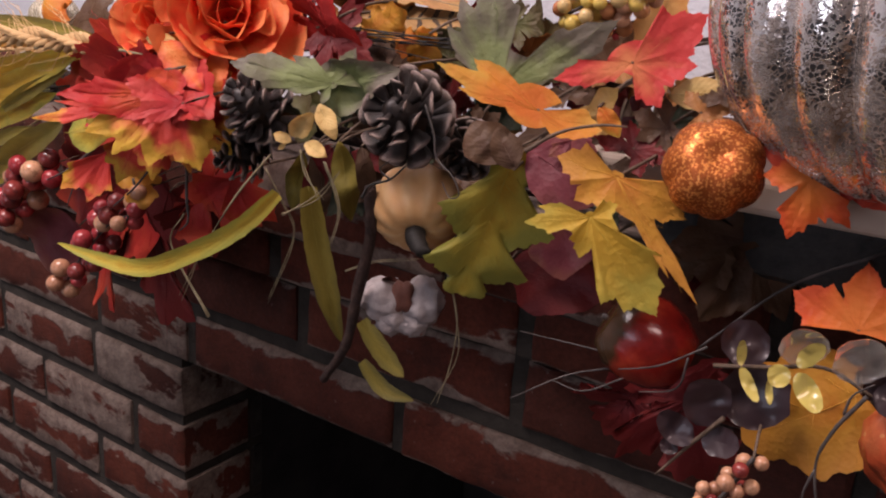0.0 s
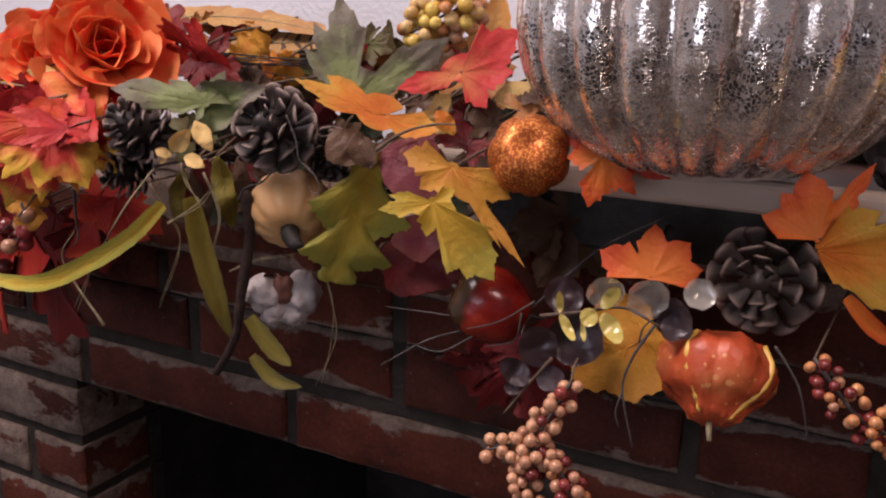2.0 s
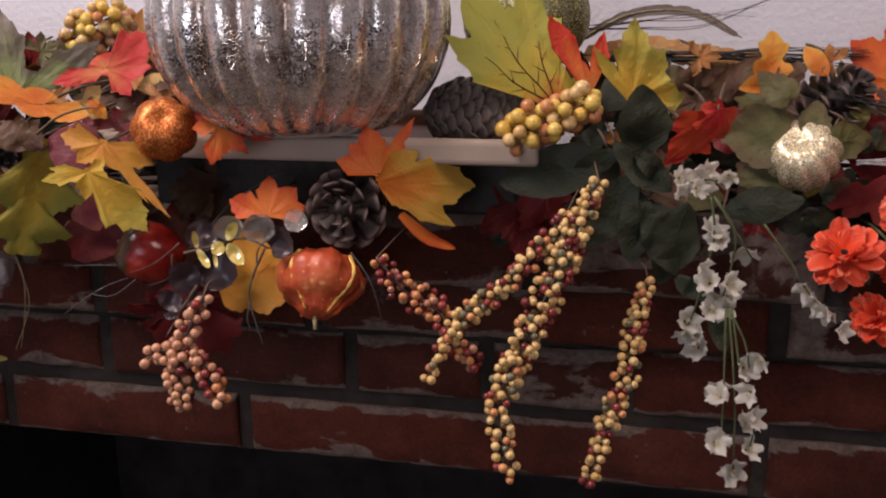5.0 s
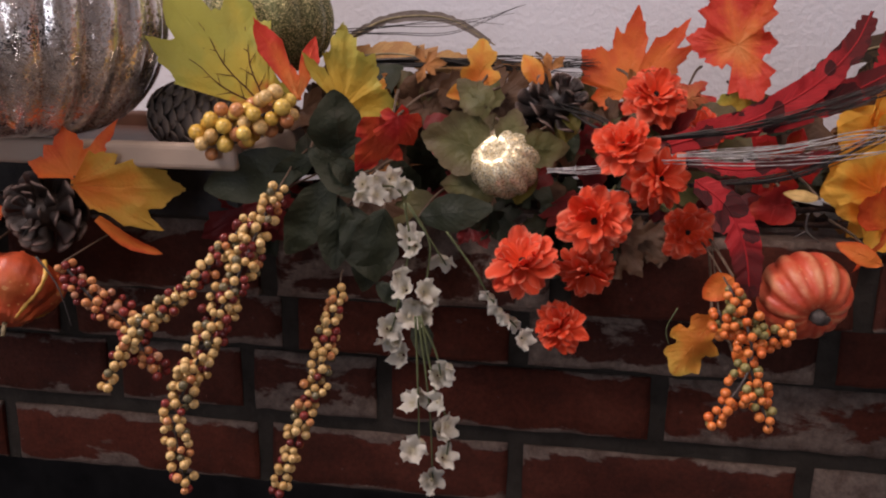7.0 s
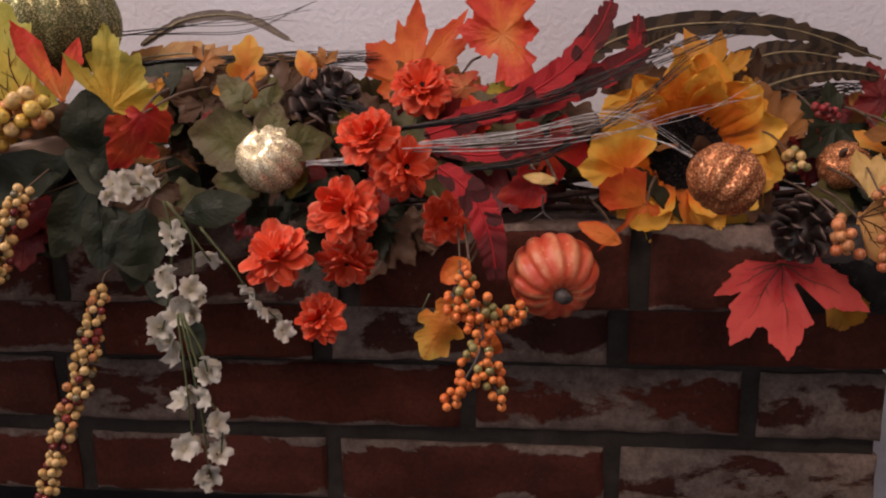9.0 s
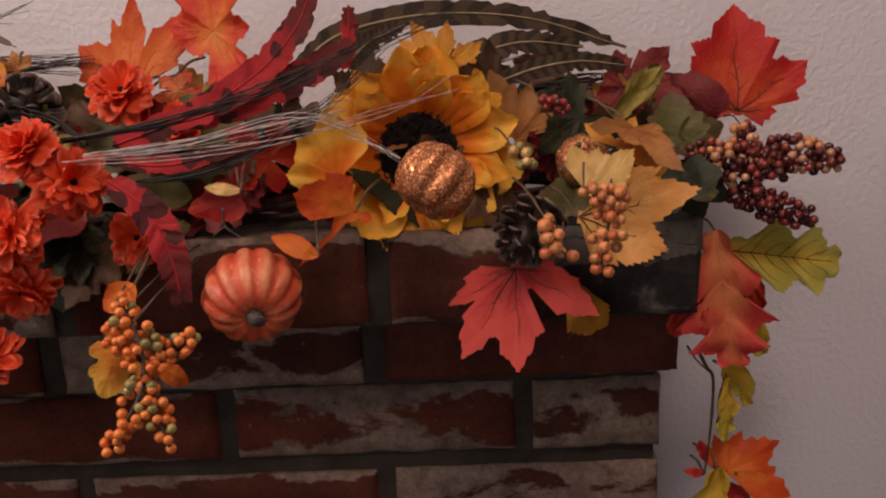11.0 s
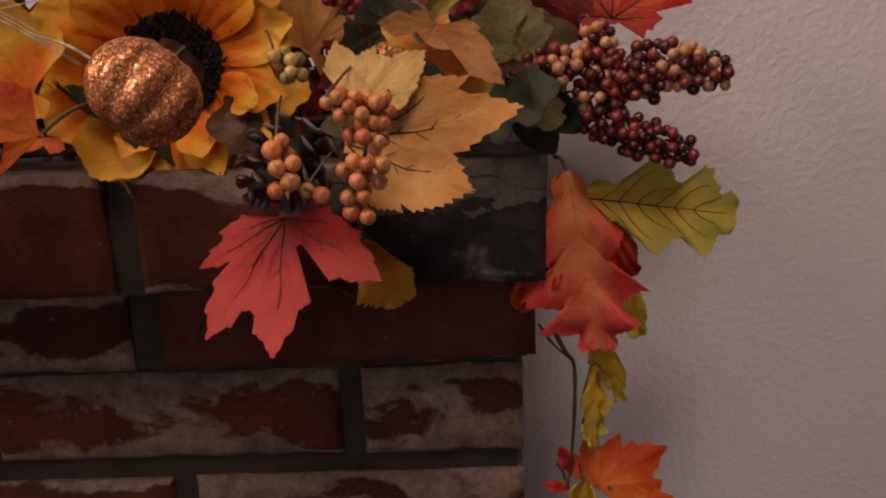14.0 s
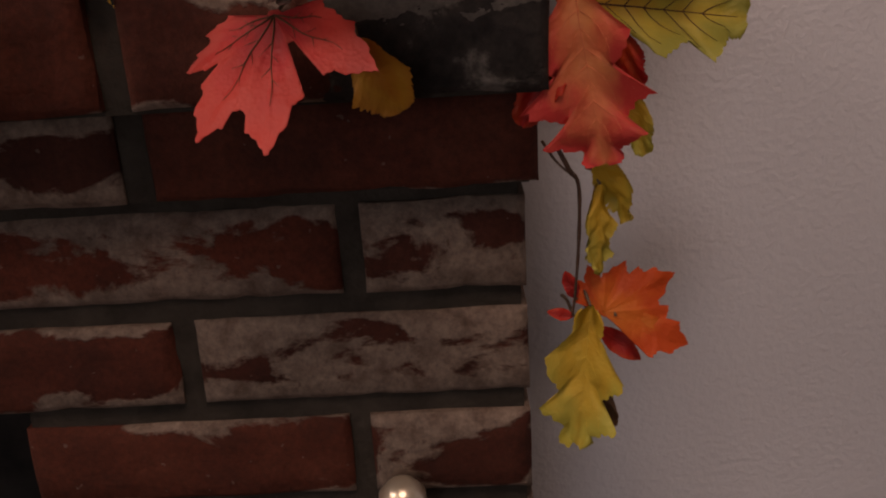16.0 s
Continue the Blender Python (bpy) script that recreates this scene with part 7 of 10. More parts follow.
leaf("maple", "coral", (-0.3452, -0.0300, 1.4076), (-0.3399, -0.0300, 1.3668), (-0.1226, -0.9896, 0.0755), "small orange leaf by wall", seed=261, width=0.7)
leaf("oak", "yellow", (-0.3026, -0.0400, 1.3973), (-0.3274, -0.0400, 1.3926), (-0.1656, -0.9841, 0.0645), "yellow green leaf tip", seed=262, width=0.9)

# grasses and feathers
grass_bundle([(-0.4420, -0.1200, 1.3540), (-0.4110, -0.1240, 1.3570), (-0.3570, -0.1280, 1.3670), (-0.2880, -0.1310, 1.3750), (-0.2190, -0.1350, 1.3890)], 0.00046, SILVERGRASS, "bundle of long silvery dried grass stems", seed=263, count=9, fan=0.0060)
grass_bundle([(-0.3630, -0.1500, 1.3710), (-0.3060, -0.1460, 1.3750), (-0.2560, -0.1420, 1.3860), (-0.2260, -0.1390, 1.3820), (-0.1930, -0.1350, 1.3590)], 0.00050, SILVERGRASS, "silvery grass stems arching over the sunflower", seed=264, count=3, fan=0.0045)
grass_bundle([(-0.3730, -0.1550, 1.3670), (-0.3120, -0.1490, 1.3690), (-0.2520, -0.1420, 1.3720), (-0.1970, -0.1360, 1.3880), (-0.1610, -0.1300, 1.4000)], 0.00042, SILVERGRASS, "loose pale grass stems", seed=1263, count=3, fan=0.0075)
grass_bundle([(-0.3820, -0.1300, 1.3770), (-0.3190, -0.1220, 1.3860), (-0.2600, -0.1150, 1.4030), (-0.2060, -0.1080, 1.4230), (-0.1550, -0.1000, 1.4410)], 0.00052, DARKGRASS, "bundle of dark dyed grass stems", seed=265, count=18, fan=0.0070)
grass_bundle([(-0.3530, -0.1400, 1.3510), (-0.2940, -0.1350, 1.3590), (-0.2410, -0.1300, 1.3840), (-0.2000, -0.1250, 1.4190)], 0.00055, DARKGRASS, "dark dyed grass stems across the feathers", seed=1265, count=12, fan=0.0050)
grass_bundle([(-0.6175, 0.0100, 1.4164), (-0.5453, 0.0067, 1.4188), (-0.4799, 0.0033, 1.4195), (-0.4164, 0.0000, 1.4176)], 0.00089, DARKGRASS, "dark dyed grass lying along the wall", seed=266, count=26, fan=0.0080)
grass_bundle([(-0.6315, 0.0300, 1.4412), (-0.5796, 0.0400, 1.4452), (-0.5343, 0.0500, 1.4492), (-0.4809, 0.0600, 1.4569)], 0.00066, DARKGRASS, "thin dark grass arching by the wall", seed=267, count=5, fan=0.0104)
grass_bundle([(-0.3865, -0.0900, 1.3712), (-0.4124, -0.0750, 1.3835), (-0.4477, -0.0600, 1.3966)], 0.00119, BLACK, "dark stems behind the orange flowers", seed=268, count=6, fan=0.0063)
feather([(-0.6289, 0.0300, 1.4193), (-0.5747, 0.0233, 1.4247), (-0.5255, 0.0167, 1.4175), (-0.4638, 0.0100, 1.4126)], 0.0119, FEATHER_TAN, "tan feather lying by the wall", (0.2774, -0.8435, 0.4600), seed=269)
feather([(-0.6334, 0.0700, 1.4320), (-0.5908, 0.0700, 1.4529), (-0.5405, 0.0700, 1.4544), (-0.4971, 0.0700, 1.4327)], 0.0044, FEATHER_GREY, "pale grey brown feather curling by the wall", (0.3093, -0.9505, -0.0302), seed=270)
feather([(-0.3658, -0.1000, 1.3702), (-0.3168, -0.0950, 1.3865), (-0.2759, -0.0900, 1.4100), (-0.2522, -0.0850, 1.4351), (-0.2415, -0.0800, 1.4584)], 0.0097, FEATHER_RED, "red feather with black spots", (-0.0366, -0.9987, 0.0353), seed=271)
feather([(-0.3476, -0.0900, 1.3787), (-0.2981, -0.0867, 1.3895), (-0.2531, -0.0833, 1.4058), (-0.2164, -0.0800, 1.4256)], 0.0106, FEATHER_RED, "red feather with black spots", (-0.0744, -0.9964, 0.0418), seed=272)
feather([(-0.2283, -0.0600, 1.4085), (-0.2233, -0.0600, 1.4274), (-0.2222, -0.0600, 1.4479)], 0.0062, FEATHER_RED, "short dark red feather tip", (-0.1193, -0.9928, 0.0053), seed=273)
feather([(-0.3582, -0.1350, 1.3661), (-0.3261, -0.1350, 1.3614), (-0.2978, -0.1350, 1.3660), (-0.2699, -0.1350, 1.3743)], 0.0050, FEATHER_RED, "red feather lying over the grass", (0.0006, -0.9929, 0.1186), seed=274)
feather([(-0.3515, -0.1500, 1.3563), (-0.3321, -0.1533, 1.3411), (-0.3198, -0.1567, 1.3170), (-0.3144, -0.1600, 1.2854)], 0.0105, FEATHER_RED, "red feather with black spots hanging down", (0.0420, -0.9761, 0.2134), seed=275)
leaf("broad", "crimson", (-0.2866, -0.1200, 1.3392), (-0.3155, -0.1300, 1.3335), (0.0065, -0.9857, 0.1685), "crimson silk leaf under the grass", seed=276, width=0.8)
feather([(-0.2695, -0.0300, 1.3997), (-0.2369, -0.0200, 1.4294), (-0.1751, -0.0100, 1.4419), (-0.1039, 0.0000, 1.4370), (-0.0339, 0.0100, 1.4145)], 0.0091, FEATHER_BARRED, "long barred pheasant feather arching by the wall", (-0.1803, -0.9835, -0.0165), seed=277)
feather([(-0.1923, -0.0300, 1.3950), (-0.1512, -0.0200, 1.4112), (-0.1095, -0.0100, 1.4210), (-0.0659, 0.0000, 1.4163)], 0.0091, FEATHER_BARRED, "barred brown feather by wall", (-0.2713, -0.9624, 0.0140), seed=278)
feather([(-0.1338, -0.0200, 1.3928), (-0.1010, -0.0100, 1.4027), (-0.0674, 0.0000, 1.4063), (-0.0329, 0.0100, 1.4017)], 0.0075, FEATHER_BARRED, "barred brown feather by wall", (-0.0127, -0.9999, -0.0059), seed=279)
feather([(-0.2309, -0.0300, 1.4092), (-0.2147, -0.0250, 1.4242), (-0.1890, -0.0200, 1.4359)], 0.0071, FEATHER_BARRED, "barred brown feather by wall", (0.2670, -0.9629, -0.0400), seed=280)
grass_bundle([(-0.1367, -0.0300, 1.3804), (-0.1049, -0.0133, 1.3882), (-0.0679, 0.0033, 1.3914), (-0.0323, 0.0200, 1.3914)], 0.00103, BLACK, "dark stems behind the feathers", seed=281, count=14, fan=0.0089)
grass_bundle([(-0.1449, 0.0200, 1.4026), (-0.1029, 0.0400, 1.4150), (-0.0621, 0.0600, 1.4283)], 0.00044, DARKGRASS, "thin dark grass tips by the wall", seed=282, count=5, fan=0.0065)

# pumpkin, berries and sunflower
pumpkin("small_pumpkin", (-0.2794, -0.1420, 1.2853), (0.2221, -0.9087, -0.3534), 0.0288, 0.0490, 13, 0.12, PUMPKIN_ORANGE, "small speckled orange pumpkin hanging at the bricks", stem_len=0.008, stem_r=0.0048, stem_mat=GREYSTEM)
berry_pick([(-0.3342, -0.2000, 1.3031), (-0.3241, -0.2067, 1.2833), (-0.3222, -0.2133, 1.2602), (-0.3414, -0.2200, 1.2273)], 62, 0.0027, 0.0090, ['orange', 'orange', 'orange', 'sage'], "spray of orange and sage green berries hanging", seed=283)
berry_pick([(-0.3230, -0.2100, 1.2658), (-0.3164, -0.2150, 1.2473), (-0.3097, -0.2200, 1.2282)], 26, 0.0027, 0.0064, ['orange', 'orange', 'orange', 'sage'], "spray of orange and sage green berries hanging", seed=284)
berry_pick([(-0.3245, -0.2000, 1.2778), (-0.3114, -0.2000, 1.2746), (-0.2968, -0.2000, 1.2817)], 24, 0.0028, 0.0065, ['orange', 'orange', 'orange', 'sage'], "spray of orange and sage green berries hanging", seed=285)
berry_pick([(-0.3392, -0.2000, 1.2895), (-0.3328, -0.2000, 1.2725)], 16, 0.0028, 0.0072, ['orange', 'orange', 'orange', 'sage'], "spray of orange and sage green berries hanging", seed=286)
leaf("oak", "amber", (-0.3393, -0.1800, 1.2801), (-0.3588, -0.1800, 1.2409), (0.0978, -0.9415, 0.3225), "amber leaf behind the berry spray", seed=287, width=0.75)
leaf("ovate", "orange", (-0.3303, -0.1850, 1.3060), (-0.3467, -0.1900, 1.2934), (0.0808, -0.9628, 0.2577), "orange leaf above the berry spray", seed=288, width=1.3, cup=0.6)
leaf("ovate", "orange", (-0.3257, -0.1800, 1.2588), (-0.3102, -0.1800, 1.2464), (0.0389, -0.9407, 0.3371), "orange leaf among orange berries", seed=289, width=1.0)
twig([(-0.3569, -0.1600, 1.2774), (-0.3626, -0.1600, 1.2625), (-0.3574, -0.1600, 1.2475)], [], 0.00071, "curled thin green vine tendril", GREENSTEM, seed=290)
sunflower((-0.1835, -0.0420, 1.3520), (0.04, -0.985, 0.06), 0.0690, "golden silk sunflower with a dark brown seed head", seed=4)
pumpkin("small_pumpkin", (-0.1712, -0.1190, 1.3440), (-0.5514, -0.4511, -0.7018), 0.0250, 0.0425, 9, 0.20, GLITTER["copper"], "copper glitter pumpkin in front of the sunflower", stem_len=0.0, stem_r=0.002)
twig([(-0.1917, -0.1150, 1.3576), (-0.2068, -0.1075, 1.3651), (-0.2241, -0.1000, 1.3698)], [], 0.00108, "pale wire stem of the copper pumpkin", SILVERGRASS, seed=291)
leaf("ovate", "orange", (-0.2383, -0.1500, 1.3088), (-0.2646, -0.1480, 1.3211), (0.4113, -0.8882, 0.2047), "orange leaf tip below the sunflower", seed=295, width=0.7, cup=0.6)
leaf("ovate", "cream", (-0.2786, -0.1500, 1.3477), (-0.2993, -0.1500, 1.3504), (-0.0158, -0.9881, 0.1531), "pale brown curled dried leaf", seed=298, width=0.6)
twig([(-0.2866, -0.1600, 1.3406), (-0.2865, -0.1600, 1.3302), (-0.2785, -0.1600, 1.3233)], [[(-0.2865, -0.1600, 1.3302), (-0.2939, -0.1600, 1.3249)]], 0.00102, "grey three pronged twig", GREYSTEM, seed=299)

# right end of the garland
pinecone((-0.1181, -0.1100, 1.3076), (-0.6537, -0.6537, -0.3813), 0.0383, 0.0213, 52, CONE_BROWN, "dark brown pinecone on the mantel edge", closed=0, seed=303)
pumpkin("small_pumpkin", (-0.0737, -0.0450, 1.3429), (-0.3333, -0.6667, 0.6667), 0.0184, 0.0295, 9, 0.1, GLITTER["copper"], "copper glitter pumpkin behind a tan leaf", stem_len=0.008, stem_r=0.002)
berry_pick([(-0.0893, -0.1500, 1.3423), (-0.0781, -0.1500, 1.3367), (-0.0654, -0.1500, 1.3375)], 15, 0.0033, 0.0066, ['cinnamon', 'cinnamon', 'rust'], "cinnamon berries in front of a tan leaf", seed=308)
berry_pick([(-0.0732, -0.1500, 1.3327), (-0.0764, -0.1500, 1.3159), (-0.0798, -0.1500, 1.2941)], 24, 0.0033, 0.0092, ['cinnamon', 'cinnamon', 'rust'], "cinnamon berries in front of a tan leaf", seed=309)
berry_pick([(-0.1105, -0.1500, 1.3250), (-0.1073, -0.1500, 1.3144), (-0.1105, -0.1500, 1.3034)], 9, 0.0039, 0.0057, ['cinnamon', 'cinnamon', 'rust'], "cinnamon berries beside a pinecone", seed=310)
berry_pick([(-0.1016, -0.1450, 1.3049), (-0.0940, -0.1450, 1.3006)], 4, 0.0039, 0.0042, ['cinnamon', 'cinnamon', 'rust'], "cinnamon berries beside a pinecone", seed=311)
berry_pick([(-0.1024, -0.0600, 1.3836), (-0.0949, -0.0600, 1.3819), (-0.0860, -0.0600, 1.3770)], 14, 0.0027, 0.0055, ['red', 'wine'], "small red berries behind the leaves", seed=317)
berry_pick([(-0.1223, -0.0800, 1.3561), (-0.1163, -0.0800, 1.3504), (-0.1122, -0.0800, 1.3447)], 10, 0.0034, 0.0068, ['corn', 'sage'], "small pale green berries behind the leaves", seed=318)
leaf("broad", "maroon", (0.0274, -0.0100, 1.3649), (-0.0198, 0.0100, 1.3945), (-0.1449, -0.9885, 0.0437), "crimson leaf against the wall", seed=320, width=0.7)
leaf("broad", "moss", (-0.0117, -0.0500, 1.3487), (-0.0133, -0.0400, 1.3856), (-0.1253, -0.9894, 0.0732), "moss green leaf at the garland end", seed=321, width=1.0, cup=0.6)
leaf("broad", "moss", (-0.0070, -0.0500, 1.3548), (0.0232, -0.0400, 1.3623), (-0.1660, -0.9820, 0.0901), "moss green leaf at the garland end", seed=322, width=0.8)
leaf("ovate", "darkgreen", (-0.0102, -0.0500, 1.3360), (0.0097, -0.0450, 1.2985), (-0.1486, -0.9737, 0.1727), "dark green leaf at the mantel end", seed=323, width=0.9)
leaf("ovate", "darkgreen", (-0.0071, -0.0500, 1.3327), (0.0259, -0.0450, 1.3112), (-0.1677, -0.9722, 0.1631), "dark green leaf at the mantel end", seed=324, width=0.9)
leaf("ovate", "darkgreen", (-0.0134, -0.0500, 1.3393), (0.0000, -0.0450, 1.3220), (-0.1365, -0.9797, 0.1468), "dark green leaf at the mantel end", seed=325, width=0.9)
berry_pick([(-0.0046, -0.0550, 1.3452), (0.0267, -0.0550, 1.3431), (0.0598, -0.0550, 1.3308)], 80, 0.0030, 0.0100, ['plum', 'wine', 'plum', 'rust', 'plum', 'wine', 'peach'], "glossy plum berry spray at the mantel end", seed=326)
berry_pick([(0.0206, -0.0550, 1.3260), (0.0541, -0.0575, 1.3424), (0.0923, -0.0600, 1.3381)], 120, 0.0030, 0.0118, ['plum', 'wine', 'plum', 'rust', 'plum', 'wine', 'peach'], "glossy plum berry spray at the mantel end", seed=327)
berry_pick([(0.0238, -0.0550, 1.3195), (0.0486, -0.0575, 1.3093), (0.0760, -0.0600, 1.2991)], 75, 0.0030, 0.0107, ['plum', 'wine', 'plum'], "glossy plum berry spray at the mantel end", seed=328)
berry_pick([(0.0280, -0.0550, 1.3632), (0.0313, -0.0550, 1.3507), (0.0330, -0.0550, 1.3350)], 34, 0.0030, 0.0081, ['plum', 'wine', 'plum', 'rust', 'plum', 'wine', 'peach'], "glossy plum berry spray at the mantel end", seed=329)
twig([(0.0080, -0.0450, 1.2040), (0.0140, -0.0450, 1.1920), (0.0190, -0.0450, 1.1830), (0.0190, -0.0450, 1.1550), (0.0170, -0.0450, 1.1250), (0.0150, -0.0450, 1.1080)], [[(0.0000, -0.0450, 1.2080), (0.0070, -0.0450, 1.1970), (0.0180, -0.0450, 1.1860)]], 0.0019, "brown vine hanging past the mantel end", VINE, seed=338)
leaf("ovate", "orange", (0.0398, -0.0420, 1.1052), (0.0832, -0.0380, 1.0828), (-0.2048, -0.8880, 0.4116), "orange leaf lobe low on the vine", seed=340, width=0.6)
leaf("ovate", "crimson", (0.0303, -0.0420, 1.0988), (0.0549, -0.0400, 1.0760), (-0.1679, -0.8890, 0.4261), "crimson leaf low on the vine", seed=342, width=0.6)
leaf("ovate", "crimson", (0.0160, -0.0420, 1.1065), (0.0012, -0.0420, 1.1100), (-0.1034, -0.9125, 0.3958), "small crimson leaf low on the vine", seed=343, width=0.8)
leaf("ovate", "crimson", (0.0177, -0.0420, 1.1167), (0.0116, -0.0420, 1.1338), (-0.1172, -0.9234, 0.3654), "small crimson leaf low on the vine", seed=344, width=0.8)

# green glitter pumpkin and loose wisps
pumpkin("small_pumpkin", (-0.6741, 0.0000, 1.4494), (0.0000, -0.0995, 0.9950), 0.0522, 0.0887, 10, 0.12, GLITTER["green"], "green and gold glitter pumpkin behind the leaves", stem_len=0.02, stem_r=0.005)
grass_bundle([(-1.1593, -0.2000, 1.3432), (-1.1991, -0.1933, 1.3090), (-1.2381, -0.1867, 1.2652), (-1.2734, -0.1800, 1.2174)], 0.00069, STRAW, "thin wisp of dried grass hanging loose", seed=347, count=2, fan=0.0031)
grass_bundle([(-1.0630, -0.1500, 1.2857), (-1.0554, -0.1467, 1.2543), (-1.0586, -0.1433, 1.2224), (-1.0723, -0.1400, 1.1845)], 0.00063, STRAW, "thin wisp of dried grass hanging loose", seed=348, count=2, fan=0.0028)
grass_bundle([(-1.1745, -0.1900, 1.3309), (-1.1699, -0.1800, 1.3087), (-1.1696, -0.1700, 1.2845), (-1.2004, -0.1600, 1.2290)], 0.00066, STRAW, "thin wisp of dried grass hanging loose", seed=349, count=2, fan=0.0029)
grass_bundle([(-1.1265, -0.2100, 1.3527), (-1.1219, -0.2100, 1.3390), (-1.1108, -0.2100, 1.3264)], 0.00057, STRAW, "thin wisp of dried grass hanging loose", seed=350, count=2, fan=0.0025)
grass_bundle([(-1.1342, -0.1600, 1.2675), (-1.1113, -0.1600, 1.2785), (-1.0768, -0.1600, 1.2883)], 0.00063, STRAW, "thin wisp of dried grass hanging loose", seed=351, count=2, fan=0.0028)
grass_bundle([(-1.1256, -0.1900, 1.3440), (-1.1137, -0.1900, 1.3175), (-1.1175, -0.1900, 1.2961)], 0.00059, STRAW, "thin wisp of dried grass hanging loose", seed=352, count=2, fan=0.0026)
grass_bundle([(-1.1597, -0.1900, 1.3051), (-1.1317, -0.1900, 1.3210), (-1.1144, -0.1900, 1.3375)], 0.00060, STRAW, "thin wisp of dried grass hanging loose", seed=353, count=2, fan=0.0027)
grass_bundle([(-1.2416, -0.1800, 1.2129), (-1.2828, -0.1800, 1.2581), (-1.2633, -0.1800, 1.2829)], 0.00073, STRAW, "thin wisp of dried grass hanging loose", seed=354, count=2, fan=0.0032)
ribbon_leaf([(-1.6210, -0.1400, 1.3782), (-1.4745, -0.1450, 1.3825), (-1.3540, -0.1500, 1.3944)], 0.0084, "gold", "yellow green grass blade at the garland end", (0.8548, -0.5136, 0.0748), seed=355)
ribbon_leaf([(-1.6281, -0.1400, 1.3415), (-1.5288, -0.1450, 1.3613), (-1.4351, -0.1500, 1.3769)], 0.0075, "yellow", "yellow green grass blade at the garland end", (0.8698, -0.4842, 0.0954), seed=356)
ribbon_leaf([(-1.6186, -0.1400, 1.3911), (-1.4979, -0.1450, 1.3945), (-1.4106, -0.1500, 1.3942)], 0.0073, "olive", "yellow green grass blade at the garland end", (0.8632, -0.5014, 0.0585), seed=357)
ribbon_leaf([(-1.6370, -0.1400, 1.2950), (-1.5450, -0.1450, 1.3152), (-1.4762, -0.1500, 1.3361)], 0.0098, "yellow", "yellow green grass blade at the garland end", (0.8687, -0.4733, 0.1462), seed=358)
ribbon_leaf([(-1.6402, -0.1400, 1.2218), (-1.5523, -0.1450, 1.2678), (-1.4758, -0.1500, 1.3052)], 0.0089, "yellowgreen", "yellow green grass blade at the garland end", (0.8627, -0.4655, 0.1974), seed=359)
leaf("oak", "amber", (-1.5203, -0.1000, 1.3955), (-1.6195, -0.0900, 1.4046), (0.8598, -0.5085, 0.0467), "autumn leaf lying low in the garland", seed=360, width=0.8, ripple=0.16)
leaf("oak", "brown", (-1.4543, -0.1000, 1.3907), (-1.5171, -0.0900, 1.4105), (0.8325, -0.5518, 0.0500), "autumn leaf lying low in the garland", seed=361, width=0.8, ripple=0.16)
leaf("oak", "maroon", (-1.2190, -0.1000, 1.4238), (-1.2739, -0.0900, 1.4406), (0.7038, -0.7103, 0.0159), "autumn leaf lying low in the garland", seed=362, width=0.8, ripple=0.16)
leaf("oak", "gold", (-1.1773, -0.1000, 1.4116), (-1.1476, -0.0900, 1.4283), (0.6285, -0.7769, 0.0379), "autumn leaf lying low in the garland", seed=363, width=0.8, ripple=0.16)
leaf("oak", "amber", (-1.1478, -0.1000, 1.4030), (-1.1237, -0.0900, 1.4156), (0.5997, -0.7982, 0.0574), "autumn leaf lying low in the garland", seed=364, width=0.8, ripple=0.16)
leaf("oak", "brown", (-1.1521, -0.1000, 1.3953), (-1.1858, -0.0900, 1.4109), (0.6342, -0.7704, 0.0657), "autumn leaf lying low in the garland", seed=365, width=0.8, ripple=0.16)
leaf("oak", "gold", (-1.1210, -0.1000, 1.4159), (-1.1358, -0.0900, 1.3892), (0.5910, -0.8037, 0.0696), "autumn leaf lying low in the garland", seed=366, width=0.8, ripple=0.16)

# low filler between the larger pieces
leaf("broad", "moss", (-0.2529, 0.0170, 1.3510), (-0.2271, 0.0319, 1.3451), (0.4271, -0.8968, 0.1156), "dull leaf deep in the garland", seed=700, width=0.78, stem=False, group="filler leaves")
leaf("oak", "brown", (-0.4604, -0.0683, 1.3685), (-0.4169, -0.0391, 1.3591), (0.0961, -0.9870, 0.1289), "dull leaf deep in the garland", seed=701, width=0.82, stem=False, group="filler leaves")
leaf("ovate", "darkgreen", (-0.6128, -0.0420, 1.3817), (-0.5589, -0.0227, 1.4181), (-0.3066, -0.9381, 0.1612), "dull leaf deep in the garland", seed=702, width=0.88, stem=False, group="filler leaves")
leaf("broad", "moss", (-0.5645, -0.0451, 1.3650), (-0.5611, -0.0182, 1.3789), (-0.3571, -0.9115, 0.2041), "dull leaf deep in the garland", seed=703, width=0.86, stem=False, group="filler leaves")
leaf("oak", "maroon", (-0.4255, -0.0458, 1.3578), (-0.4075, -0.0460, 1.3784), (0.2518, -0.9417, 0.2231), "dull leaf deep in the garland", seed=704, width=0.81, stem=False, group="filler leaves")
leaf("ovate", "olive", (-0.4340, -0.0621, 1.3615), (-0.4274, -0.0508, 1.3997), (-0.1206, -0.8795, 0.4604), "dull leaf deep in the garland", seed=705, width=0.76, stem=False, group="filler leaves")
leaf("broad", "moss", (-0.4359, 0.0110, 1.3237), (-0.4440, 0.0325, 1.3308), (0.3540, -0.8748, 0.3307), "dull leaf deep in the garland", seed=706, width=0.80, stem=False, group="filler leaves")
